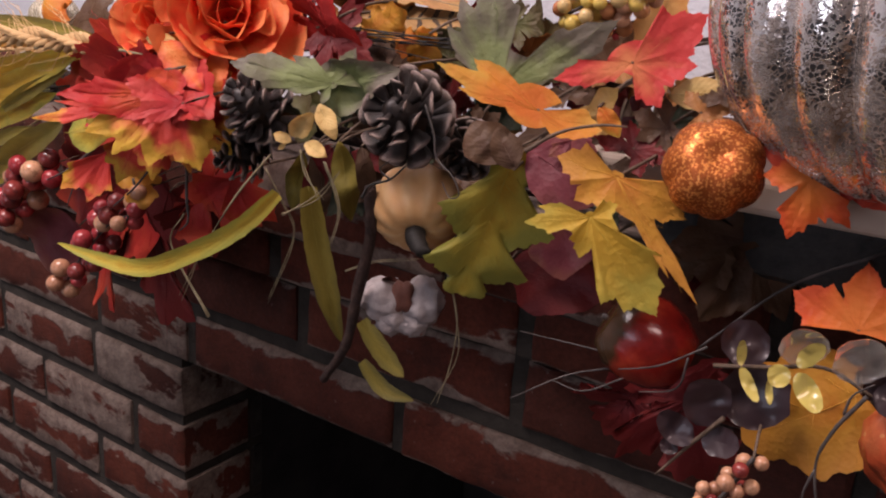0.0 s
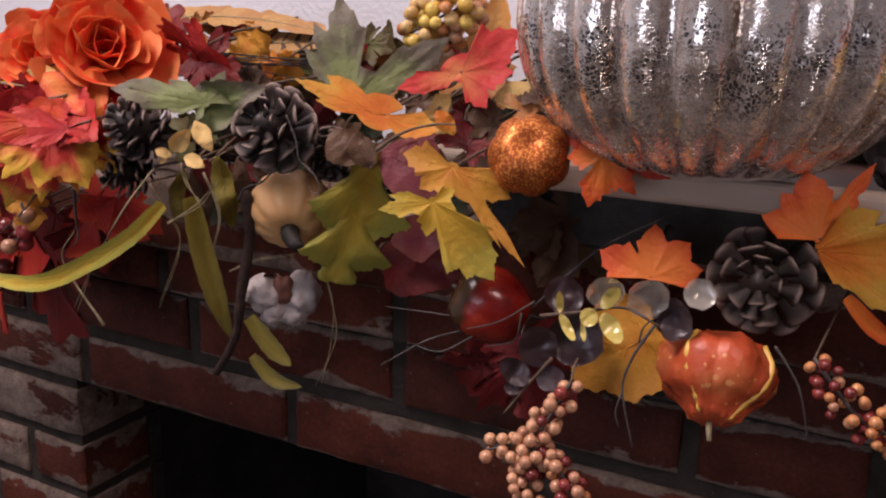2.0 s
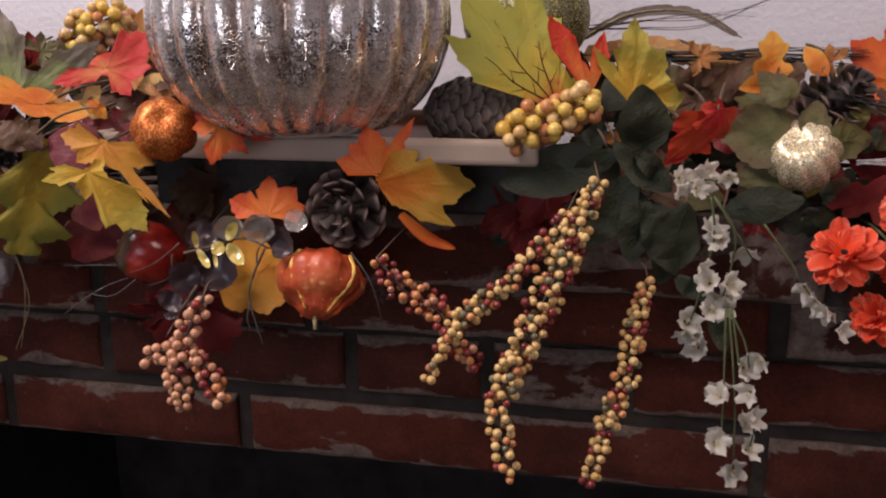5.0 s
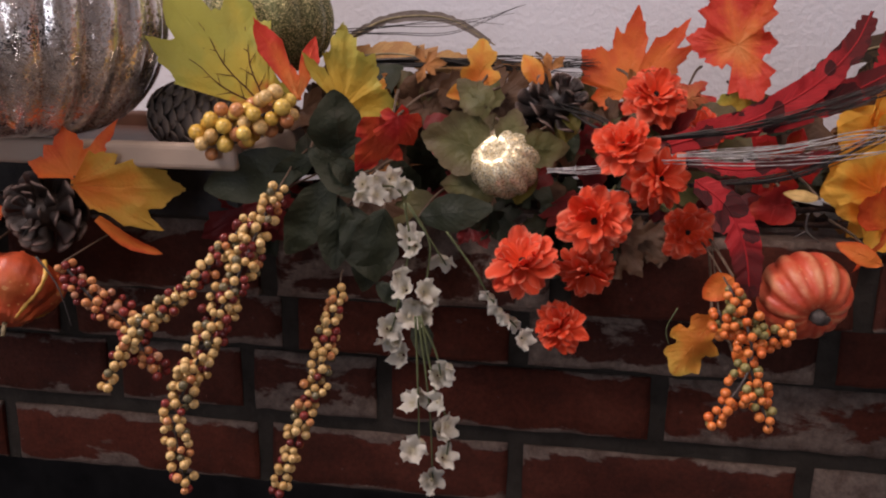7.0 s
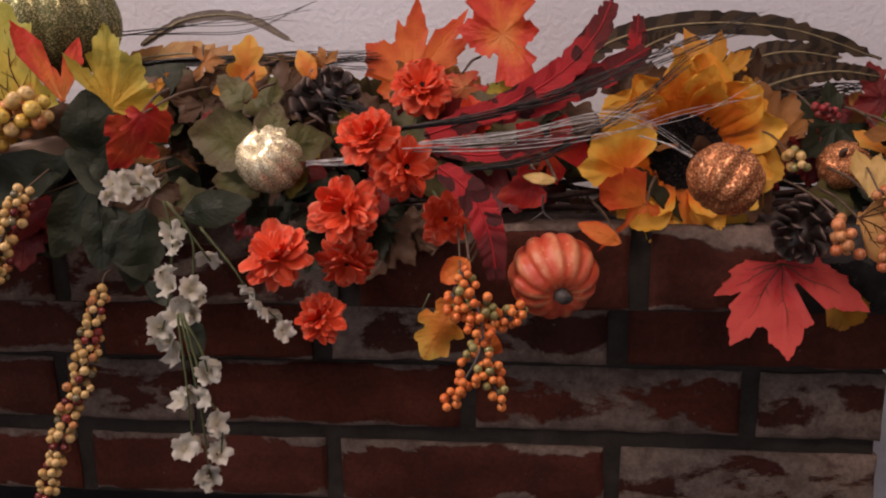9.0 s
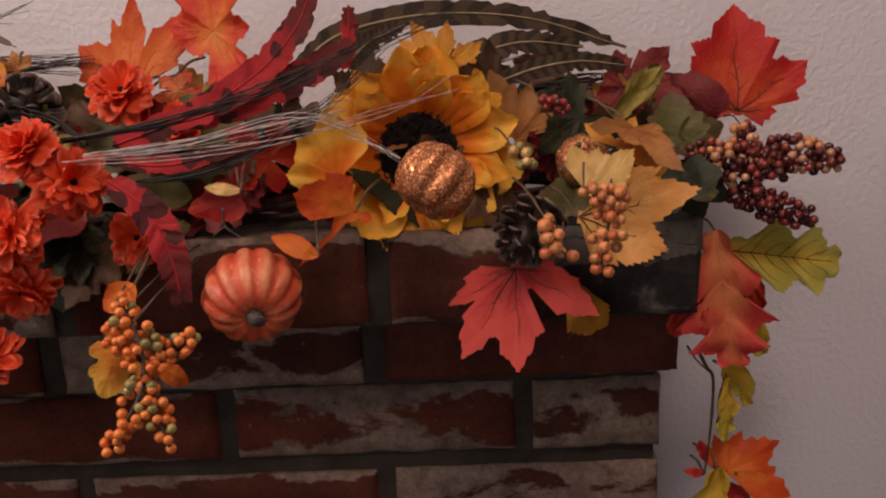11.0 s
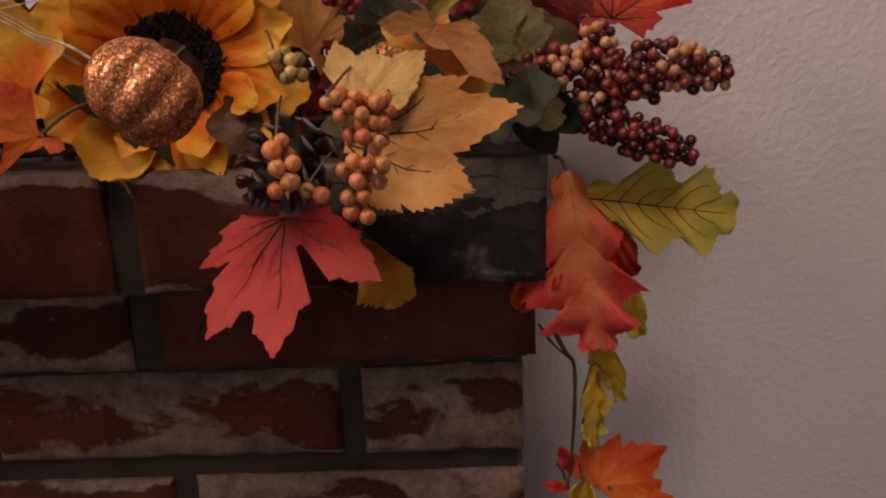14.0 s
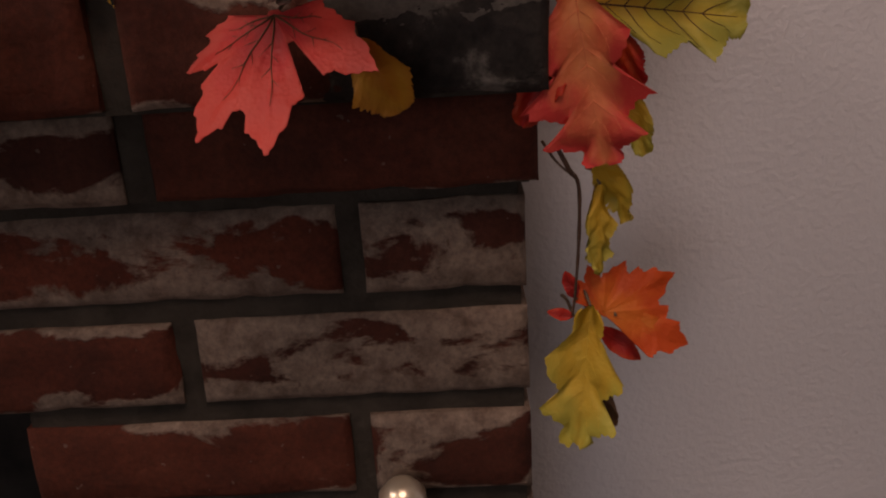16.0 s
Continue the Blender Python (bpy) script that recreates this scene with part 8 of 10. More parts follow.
leaf("oak", "brown", (-0.4069, 0.0047, 1.3734), (-0.3954, -0.0111, 1.3922), (-0.2148, -0.8438, 0.4918), "dull leaf deep in the garland", seed=707, width=0.97, stem=False, group="filler leaves")
leaf("ovate", "darkgreen", (-0.4293, -0.0828, 1.3553), (-0.4244, -0.0964, 1.3752), (-0.1159, -0.8499, 0.5141), "dull leaf deep in the garland", seed=708, width=0.71, stem=False, group="filler leaves")
leaf("broad", "moss", (-0.5872, -0.0334, 1.3613), (-0.5786, -0.0112, 1.3730), (0.2727, -0.8793, 0.3903), "dull leaf deep in the garland", seed=709, width=0.98, stem=False, group="filler leaves")
leaf("oak", "maroon", (-0.3699, -0.0499, 1.3212), (-0.3260, -0.0524, 1.3134), (-0.0257, -0.9374, 0.3473), "dull leaf deep in the garland", seed=710, width=0.89, stem=False, group="filler leaves")
leaf("ovate", "olive", (-0.4597, -0.0446, 1.3296), (-0.4694, -0.0195, 1.3732), (0.1208, -0.9775, 0.1730), "dull leaf deep in the garland", seed=711, width=0.92, stem=False, group="filler leaves")
leaf("broad", "moss", (-0.3653, -0.0518, 1.3720), (-0.4182, -0.0412, 1.3600), (0.2153, -0.8294, 0.5155), "dull leaf deep in the garland", seed=712, width=0.82, stem=False, group="filler leaves")
leaf("oak", "brown", (-0.2619, 0.0137, 1.3230), (-0.2661, 0.0318, 1.3520), (0.3618, -0.7518, 0.5513), "dull leaf deep in the garland", seed=713, width=0.71, stem=False, group="filler leaves")
leaf("ovate", "darkgreen", (-0.6238, -0.0863, 1.3507), (-0.6049, -0.0795, 1.3741), (-0.0562, -0.9575, 0.2828), "dull leaf deep in the garland", seed=714, width=0.98, stem=False, group="filler leaves")
leaf("broad", "moss", (-0.3460, -0.0791, 1.3105), (-0.3302, -0.0847, 1.3170), (0.2571, -0.9132, 0.3163), "dull leaf deep in the garland", seed=715, width=0.98, stem=False, group="filler leaves")
leaf("oak", "maroon", (-0.3490, -0.0701, 1.3514), (-0.3599, -0.0519, 1.3958), (-0.3851, -0.9033, 0.1890), "dull leaf deep in the garland", seed=716, width=0.92, stem=False, group="filler leaves")
leaf("ovate", "olive", (-0.3048, 0.0012, 1.3167), (-0.2704, 0.0156, 1.3188), (-0.0522, -0.9414, 0.3332), "dull leaf deep in the garland", seed=717, width=0.95, stem=False, group="filler leaves")
leaf("broad", "moss", (-0.5020, 0.0129, 1.3342), (-0.4516, 0.0413, 1.3667), (-0.3765, -0.9115, 0.1657), "dull leaf deep in the garland", seed=718, width=0.87, stem=False, group="filler leaves")
leaf("oak", "brown", (-0.2961, -0.0199, 1.3763), (-0.2414, -0.0324, 1.3707), (-0.1590, -0.9493, 0.2710), "dull leaf deep in the garland", seed=719, width=0.79, stem=False, group="filler leaves")
leaf("ovate", "darkgreen", (-0.5838, -0.0867, 1.3382), (-0.5793, -0.0594, 1.3471), (0.1100, -0.8864, 0.4497), "dull leaf deep in the garland", seed=720, width=0.98, stem=False, group="filler leaves")
leaf("broad", "moss", (-0.3435, -0.0531, 1.3719), (-0.2946, -0.0638, 1.3784), (0.2198, -0.9255, 0.3086), "dull leaf deep in the garland", seed=721, width=0.97, stem=False, group="filler leaves")
leaf("oak", "maroon", (-0.2943, -0.0646, 1.3224), (-0.3481, -0.0417, 1.3244), (-0.1019, -0.9544, 0.2806), "dull leaf deep in the garland", seed=722, width=0.74, stem=False, group="filler leaves")
leaf("ovate", "olive", (-0.4518, -0.0281, 1.3276), (-0.4875, -0.0225, 1.3692), (-0.1034, -0.8067, 0.5819), "dull leaf deep in the garland", seed=723, width=0.72, stem=False, group="filler leaves")
leaf("broad", "moss", (-0.4160, 0.0158, 1.3550), (-0.3649, 0.0213, 1.3844), (0.3799, -0.7983, 0.4673), "dull leaf deep in the garland", seed=724, width=0.99, stem=False, group="filler leaves")
leaf("oak", "brown", (-0.2638, -0.0174, 1.3461), (-0.3022, -0.0156, 1.3824), (0.0738, -0.9553, 0.2863), "dull leaf deep in the garland", seed=725, width=0.74, stem=False, group="filler leaves")
leaf("ovate", "darkgreen", (-0.5396, -0.0643, 1.3194), (-0.5535, -0.0821, 1.3539), (-0.0864, -0.8983, 0.4308), "dull leaf deep in the garland", seed=726, width=0.89, stem=False, group="filler leaves")
leaf("broad", "moss", (-0.5782, -0.0728, 1.3162), (-0.5198, -0.0876, 1.3237), (0.3192, -0.8510, 0.4171), "dull leaf deep in the garland", seed=727, width=0.71, stem=False, group="filler leaves")
leaf("oak", "maroon", (-0.2834, -0.0715, 1.3388), (-0.3029, -0.0618, 1.3213), (0.1268, -0.8850, 0.4481), "dull leaf deep in the garland", seed=728, width=0.77, stem=False, group="filler leaves")
leaf("ovate", "olive", (-0.4639, -0.0877, 1.3245), (-0.4538, -0.0854, 1.3592), (-0.2691, -0.8941, 0.3580), "dull leaf deep in the garland", seed=729, width=0.90, stem=False, group="filler leaves")
leaf("broad", "moss", (-0.6033, -0.0145, 1.3367), (-0.6339, -0.0163, 1.3542), (-0.0749, -0.8273, 0.5568), "dull leaf deep in the garland", seed=730, width=0.96, stem=False, group="filler leaves")
leaf("oak", "brown", (-0.3047, -0.0691, 1.3420), (-0.2881, -0.0677, 1.3548), (0.1221, -0.8083, 0.5759), "dull leaf deep in the garland", seed=731, width=0.94, stem=False, group="filler leaves")
leaf("ovate", "darkgreen", (-0.5819, -0.0155, 1.3781), (-0.6036, 0.0010, 1.3889), (0.0549, -0.8993, 0.4338), "dull leaf deep in the garland", seed=732, width=0.75, stem=False, group="filler leaves")
leaf("broad", "moss", (-0.4888, -0.0837, 1.3427), (-0.4620, -0.0873, 1.3537), (0.3492, -0.7794, 0.5202), "dull leaf deep in the garland", seed=733, width=0.78, stem=False, group="filler leaves")
leaf("oak", "maroon", (-0.4739, -0.0769, 1.3528), (-0.4384, -0.0807, 1.3404), (0.1859, -0.8971, 0.4008), "dull leaf deep in the garland", seed=734, width=0.71, stem=False, group="filler leaves")
leaf("ovate", "olive", (-0.4105, -0.0866, 1.3673), (-0.3916, -0.0941, 1.3756), (-0.3626, -0.8474, 0.3878), "dull leaf deep in the garland", seed=735, width=0.98, stem=False, group="filler leaves")
leaf("broad", "moss", (-0.5111, 0.0033, 1.3148), (-0.4574, 0.0079, 1.3538), (0.3328, -0.8143, 0.4756), "dull leaf deep in the garland", seed=736, width=0.95, stem=False, group="filler leaves")
leaf("oak", "brown", (-0.5668, -0.0443, 1.3734), (-0.5924, -0.0362, 1.4092), (-0.0657, -0.9831, 0.1707), "dull leaf deep in the garland", seed=737, width=0.79, stem=False, group="filler leaves")
leaf("ovate", "darkgreen", (-0.5187, 0.0151, 1.3623), (-0.5127, 0.0077, 1.3880), (-0.3284, -0.9322, 0.1524), "dull leaf deep in the garland", seed=738, width=0.89, stem=False, group="filler leaves")
leaf("broad", "moss", (-0.4835, -0.0819, 1.3438), (-0.4859, -0.0716, 1.3877), (-0.4002, -0.8363, 0.3747), "dull leaf deep in the garland", seed=739, width=0.85, stem=False, group="filler leaves")
leaf("oak", "maroon", (-0.3862, -0.0352, 1.3740), (-0.3775, -0.0301, 1.4058), (0.3608, -0.8866, 0.2896), "dull leaf deep in the garland", seed=740, width=0.92, stem=False, group="filler leaves")
leaf("ovate", "olive", (-0.3746, -0.0016, 1.3380), (-0.3512, 0.0030, 1.3552), (0.3694, -0.8228, 0.4320), "dull leaf deep in the garland", seed=741, width=0.89, stem=False, group="filler leaves")
leaf("broad", "moss", (-0.4816, 0.0060, 1.3686), (-0.5044, 0.0023, 1.3924), (-0.2036, -0.9642, 0.1698), "dull leaf deep in the garland", seed=742, width=0.79, stem=False, group="filler leaves")
leaf("oak", "brown", (-0.3581, -0.0262, 1.3477), (-0.3430, -0.0194, 1.3902), (0.2437, -0.7844, 0.5704), "dull leaf deep in the garland", seed=743, width=0.91, stem=False, group="filler leaves")
leaf("ovate", "darkgreen", (-0.3173, 0.0135, 1.3664), (-0.3365, 0.0097, 1.3471), (-0.3301, -0.7638, 0.5546), "dull leaf deep in the garland", seed=744, width=0.84, stem=False, group="filler leaves")
leaf("broad", "moss", (-0.5826, -0.0331, 1.3181), (-0.5644, -0.0114, 1.3352), (-0.1432, -0.8624, 0.4855), "dull leaf deep in the garland", seed=745, width=0.76, stem=False, group="filler leaves")
leaf("broad", "maroon", (-1.2434, -0.0300, 1.4146), (-1.2077, -0.0200, 1.4341), (0.6636, -0.7476, 0.0267), "dull leaf deep in the garland", seed=367, width=0.9, ripple=0.15)
leaf("broad", "brown", (-1.2221, -0.0400, 1.3940), (-1.1790, -0.0300, 1.4142), (0.6498, -0.7580, 0.0565), "dull leaf deep in the garland", seed=368, width=0.9, ripple=0.15)
leaf("broad", "moss", (-1.1802, -0.0350, 1.4014), (-1.1398, -0.0250, 1.4208), (0.6112, -0.7900, 0.0480), "dull leaf deep in the garland", seed=369, width=0.9, ripple=0.15)
leaf("broad", "brown", (-1.1617, -0.0300, 1.3899), (-1.2160, -0.0200, 1.4007), (0.6325, -0.7715, 0.0690), "dull leaf deep in the garland", seed=370, width=0.9, ripple=0.15)
leaf("broad", "maroon", (-1.2071, -0.0300, 1.3861), (-1.2655, -0.0200, 1.3902), (0.6701, -0.7384, 0.0758), "dull leaf deep in the garland", seed=371, width=0.9, ripple=0.15)
leaf("broad", "moss", (-1.1351, -0.0300, 1.3963), (-1.1708, -0.0200, 1.4316), (0.6012, -0.7979, 0.0438), "dull leaf deep in the garland", seed=372, width=0.9, ripple=0.15)
leaf("broad", "brown", (-0.5519, -0.0400, 1.3851), (-0.5190, -0.0300, 1.4103), (0.2240, -0.9728, 0.0591), "dull leaf deep in the garland", seed=373, width=0.9, ripple=0.15)
leaf("broad", "moss", (-0.5400, -0.0350, 1.3807), (-0.5596, -0.0250, 1.4137), (0.2426, -0.9683, 0.0591), "dull leaf deep in the garland", seed=374, width=0.9, ripple=0.15)
leaf("broad", "brown", (-0.5171, -0.0400, 1.3858), (-0.4932, -0.0300, 1.4190), (0.1800, -0.9823, 0.0525), "dull leaf deep in the garland", seed=375, width=0.9, ripple=0.15)
leaf("broad", "brown", (-0.6692, -0.0600, 1.3756), (-0.6326, -0.0500, 1.3841), (0.3875, -0.9181, 0.0837), "dull leaf deep in the garland", seed=376, width=0.9, ripple=0.15)
leaf("broad", "moss", (-0.4871, -0.0400, 1.3865), (-0.5147, -0.0300, 1.4104), (0.1737, -0.9830, 0.0586), "dull leaf deep in the garland", seed=377, width=0.9, ripple=0.15)
leaf("broad", "maroon", (-0.5070, -0.0700, 1.3601), (-0.5341, -0.0600, 1.3829), (0.2111, -0.9720, 0.1033), "dull leaf deep in the garland", seed=378, width=0.9, ripple=0.15)
leaf("ovate", "brown", (-1.1887, -0.1300, 1.3383), (-1.1888, -0.1200, 1.2871), (0.6635, -0.7165, 0.2154), "dull hanging leaf in the shade of the pinecones", seed=379, width=0.5, ripple=0.15)
leaf("ovate", "olive", (-1.1684, -0.1300, 1.3431), (-1.1640, -0.1200, 1.2839), (0.6420, -0.7346, 0.2193), "dull hanging leaf in the shade of the pinecones", seed=380, width=0.5, ripple=0.15)
leaf("ovate", "brown", (-1.1488, -0.1300, 1.3423), (-1.1480, -0.1200, 1.2990), (0.6254, -0.7510, 0.2118), "dull hanging leaf in the shade of the pinecones", seed=381, width=0.5, ripple=0.15)
leaf("ovate", "maroon", (-1.1758, -0.1300, 1.3383), (-1.2080, -0.1200, 1.2916), (0.6670, -0.7146, 0.2110), "dull hanging leaf in the shade of the pinecones", seed=382, width=0.5, ripple=0.15)
leaf("ovate", "brown", (-1.1321, -0.1300, 1.3411), (-1.1319, -0.1200, 1.3175), (0.6095, -0.7669, 0.2009), "dull hanging leaf in the shade of the pinecones", seed=383, width=0.5, ripple=0.15)
leaf("ovate", "olive", (-1.2017, -0.1300, 1.3305), (-1.2218, -0.1200, 1.2805), (0.6824, -0.6968, 0.2210), "dull hanging leaf in the shade of the pinecones", seed=384, width=0.5, ripple=0.15)


# large lobed leaves, from the spray's end to the mantel's end
palmate("pinkred", (-0.1230, -0.0880, 1.2810), (-0.1246, -0.1231, 1.2227), (-0.2759, -0.8199, 0.5017), ((-76, 0.53), (-55, 0.92), (0, 1.0), (32, 1.0), (65, 0.73), (83, 0.52)), "pinkish red maple leaf with dark veins hanging on the bricks", seed=1312, dark=1.0, sinus=0.56, fat=0.25, pleat=0.08)
palmate("tan", (-0.0870, -0.1180, 1.3190), (-0.0114, -0.0970, 1.3298), (0.2194, -0.9349, 0.2789), ((-17, 0.78), (0, 1.0), (33, 0.73), (65, 0.47)), "tan autumn leaf with dark veins at the mantel end", seed=1304, dark=1.0, sinus=0.8, fat=0.3, saw=0.02, notch=0.35, pleat=0.05)
palmate("cream", (-0.0820, -0.1220, 1.3330), (-0.0518, -0.1085, 1.3577), (0.0670, -0.9075, 0.4146), ((-62, 0.78), (-31, 0.74), (0, 1.0), (22, 0.65)), "pale cream autumn leaf with saw edges", seed=1306, sinus=0.62, fat=0.3, saw=0.02, notch=0.4)
palmate("scarlet", (0.0480, 0.0120, 1.3660), (0.0493, 0.0276, 1.4433), (-0.0832, -0.9767, 0.1979), ((-79, 0.3), (-39, 0.66), (0, 1.0), (55, 0.78), (92, 0.35)), "scarlet maple leaf standing against the wall", seed=1319, sinus=0.66, fat=0.36, pleat=0.1, dark=0.5)
palmate("orange", (0.0330, -0.0400, 1.1070), (0.0816, -0.0431, 1.0858), (0.1118, -0.9134, 0.3915), ((-157, 0.52), (-128, 0.53), (-85, 0.61), (-49, 0.88), (0, 1.0)), "orange coral maple leaf low on the hanging vine", seed=1339, sinus=0.42, fat=0.28, ripple=0.1)
palmate("gold", (-0.1660, -0.0360, 1.4020), (-0.1612, -0.0353, 1.4375), (-0.1588, -0.9865, 0.0407), ((-58, 1.09), (-37, 1.19), (0, 1.0), (44, 0.96), (78, 0.71)), "yellow maple leaf above the sunflower", seed=1300, sinus=0.5, fat=0.24, curl=-0.15, ripple=0.1)
palmate("bronze", (-0.1160, -0.0300, 1.3570), (-0.1357, -0.0284, 1.4057), (0.1288, -0.9880, 0.0849), ((-28, 0.53), (0, 1.0), (38, 0.75), (79, 0.57), (158, 0.4)), "bronze maple leaf behind the sunflower", seed=1302, sinus=0.58, fat=0.28, ripple=0.08)
palmate("petal_sun", (-0.2300, -0.0980, 1.3450), (-0.2540, -0.0929, 1.3692), (-0.0662, -0.9875, 0.1430), ((-162, 0.39), (-70, 0.47), (-40, 0.96), (0, 1.0), (39, 1.22), (68, 1.03)), "orange silk leaf cupped beside the sunflower", seed=1296, sinus=1.25, fat=0.5, curl=0.2, ripple=0.1, notch=0.3)
palmate("orange", (-0.2200, -0.1180, 1.3270), (-0.2535, -0.1371, 1.2999), (0.3846, -0.9083, 0.1646), ((-112, 0.25), (-4, 0.53), (0, 1.0), (57, 0.85), (95, 0.62)), "orange silk leaf curling below the sunflower", seed=1293, sinus=0.7, fat=0.36, curl=0.12, ripple=0.08, notch=0.3)
palmate("scarlet", (-0.2800, -0.0600, 1.3540), (-0.3042, -0.0683, 1.3754), (0.3979, -0.9125, 0.0951), ((-142, 0.73), (-70, 0.96), (0, 1.0), (73, 0.87), (140, 1.0)), "deep orange red leaf in the shade beside the sunflower", seed=1297, sinus=0.8, fat=0.34, notch=0.4)
palmate("bronze", (-0.0480, -0.0750, 1.3660), (-0.0173, -0.0774, 1.3384), (-0.0119, -0.9972, 0.0740), ((-37, 0.51), (-18, 0.71), (0, 1.0), (143, 0.65), (171, 0.32)), "amber brown leaf curling at the garland end", seed=1314, sinus=0.72, fat=0.24, curl=0.25, notch=0.3)
palmate("amber", (-0.0530, -0.0680, 1.3530), (-0.0153, -0.0699, 1.3344), (-0.0004, -0.9948, 0.1017), ((-170, 0.65), (-87, 0.53), (-24, 0.73), (0, 1.0)), "orange leaf folded at the garland end", seed=1315, sinus=0.66, fat=0.24, curl=-0.2, notch=0.3)
palmate("orange", (-0.3870, 0.0000, 1.3980), (-0.3818, 0.0154, 1.4643), (-0.1061, -0.9667, 0.2331), ((-101, 0.41), (-51, 0.74), (-16, 0.78), (0, 1.0), (33, 1.07), (47, 0.9)), "orange red maple leaf leaning against the wall", seed=1258, sinus=1.05, fat=0.4, pleat=0.12)
palmate("flame", (-0.3150, -0.0350, 1.4360), (-0.2958, -0.0470, 1.3960), (-0.3510, -0.9299, 0.1099), ((-170, 1.07), (-131, 0.98), (-66, 0.6), (0, 1.0), (89, 0.54), (126, 0.82)), "orange maple leaf with red rims standing by the wall", seed=1259, sinus=1.15, fat=0.42, ripple=0.12)
palmate("greenred", (-0.6390, -0.1050, 1.3860), (-0.7178, -0.1186, 1.4350), (0.2811, -0.9403, 0.1919), ((0, 1.0), (19, 1.21), (42, 0.98), (101, 0.3)), "large yellow green leaf with a red heart and dark veins", seed=1214, dark=0.5, sinus=1.0, fat=0.34, pleat=0.06)
palmate("yellow", (-0.5880, -0.0900, 1.3880), (-0.5890, -0.0854, 1.4474), (0.3215, -0.9437, 0.0781), ((-36, 0.82), (-25, 0.5), (0, 1.0), (30, 0.75), (83, 0.66)), "yellow maple leaf on the garland", seed=1217, sinus=1.0, fat=0.4, ripple=0.1)
palmate("amber", (-0.5860, -0.0850, 1.3880), (-0.5534, -0.0739, 1.3908), (0.3162, -0.9455, 0.0776), ((0, 1.0), (36, 0.81), (95, 0.45)), "amber leaf under a yellow leaf", seed=1220, sinus=0.7, fat=0.3, notch=0.4)
palmate("flame", (-0.6170, -0.1000, 1.3940), (-0.6056, -0.0922, 1.4388), (0.3677, -0.9274, 0.0685), ((-44, 1.34), (-27, 0.54), (0, 1.0)), "red edged leaf lobe behind the berries", seed=1216, sinus=0.45, fat=0.16, notch=0.3)
palmate("orange", (-0.7560, -0.1580, 1.3430), (-0.7388, -0.1269, 1.3772), (0.4194, -0.7668, 0.4858), ((-103, 0.62), (-74, 0.6), (-45, 0.73), (0, 1.0), (9, 0.66)), "orange maple leaf in front of the tray", seed=1202, sinus=1.0, fat=0.36, pleat=0.14, notch=0.5)
palmate("amber", (-0.7570, -0.1600, 1.3380), (-0.7040, -0.1373, 1.3041), (0.4758, -0.8638, 0.1658), ((-64, 0.54), (-26, 1.11), (0, 1.0), (13, 0.46)), "amber orange maple leaf hanging at the tray edge", seed=1203, sinus=0.95, fat=0.34, pleat=0.1)
palmate("orange", (-0.8650, -0.1720, 1.3760), (-0.8696, -0.1779, 1.3495), (0.2863, -0.9443, 0.1622), ((-57, 0.98), (-38, 0.74), (0, 1.0), (74, 0.7), (169, 0.33)), "orange maple leaf in front of the tray", seed=1122, sinus=0.6, fat=0.34, curl=-0.1)
palmate("crimson", (-0.8650, -0.1600, 1.3770), (-0.8325, -0.1525, 1.3646), (0.2788, -0.9477, 0.1556), ((-173, 0.98), (-15, 0.77), (0, 1.0), (171, 0.65)), "crimson leaf under the glass pumpkin", seed=1123, sinus=0.5, fat=0.2, notch=0.4)
palmate("gold", (-0.9470, -0.1850, 1.3640), (-0.9005, -0.1845, 1.3123), (0.3218, -0.9042, 0.2809), ((-26, 0.53), (0, 1.0), (5, 0.76), (94, 0.32), (143, 0.43)), "golden orange oak leaf hanging over the mantel", seed=1113, sinus=0.95, fat=0.36, pleat=0.12)
palmate("yellow", (-0.9520, -0.1980, 1.3460), (-0.9165, -0.1893, 1.3037), (0.4769, -0.8495, 0.2256), ((-81, 0.25), (0, 1.0), (49, 0.35), (120, 0.55), (137, 0.44)), "bright yellow green leaf folded over a golden leaf", seed=1114, sinus=0.95, fat=0.34, pleat=0.16, curl=-0.1)
palmate("coral", (-0.9610, -0.1500, 1.4140), (-0.9923, -0.1708, 1.4037), (0.4277, -0.8254, 0.3684), ((-164, 0.8), (-110, 0.68), (-18, 0.5), (0, 1.0), (159, 1.1)), "coral red maple leaf beside the glass pumpkin", seed=1107, sinus=0.7, fat=0.36)
palmate("amber", (-0.9900, -0.1880, 1.3900), (-1.0376, -0.2080, 1.4080), (0.4850, -0.7494, 0.4508), ((-162, 0.37), (-10, 0.73), (0, 1.0), (15, 0.74), (174, 0.59)), "orange and yellow leaf curling over the mantel", seed=1105, sinus=0.9, fat=0.3, curl=0.15, notch=0.3)
palmate("green", (-1.1140, -0.1980, 1.3900), (-1.1569, -0.2339, 1.3994), (0.6257, -0.6243, 0.4676), ((-73, 0.24), (-20, 0.45), (0, 1.0), (26, 0.47), (112, 0.43), (156, 0.64)), "sage green leaf with purple rims on the garland", seed=1101, sinus=0.68, fat=0.22, notch=0.6, ripple=0.1)
palmate("green", (-1.0370, -0.1500, 1.3920), (-1.0537, -0.1381, 1.4578), (0.4651, -0.8428, 0.2709), ((-35, 0.66), (-19, 0.82), (0, 1.0), (64, 1.06), (82, 0.42)), "large sage green maple leaf with purple tips", seed=1103, sinus=0.7, fat=0.25, ripple=0.08)
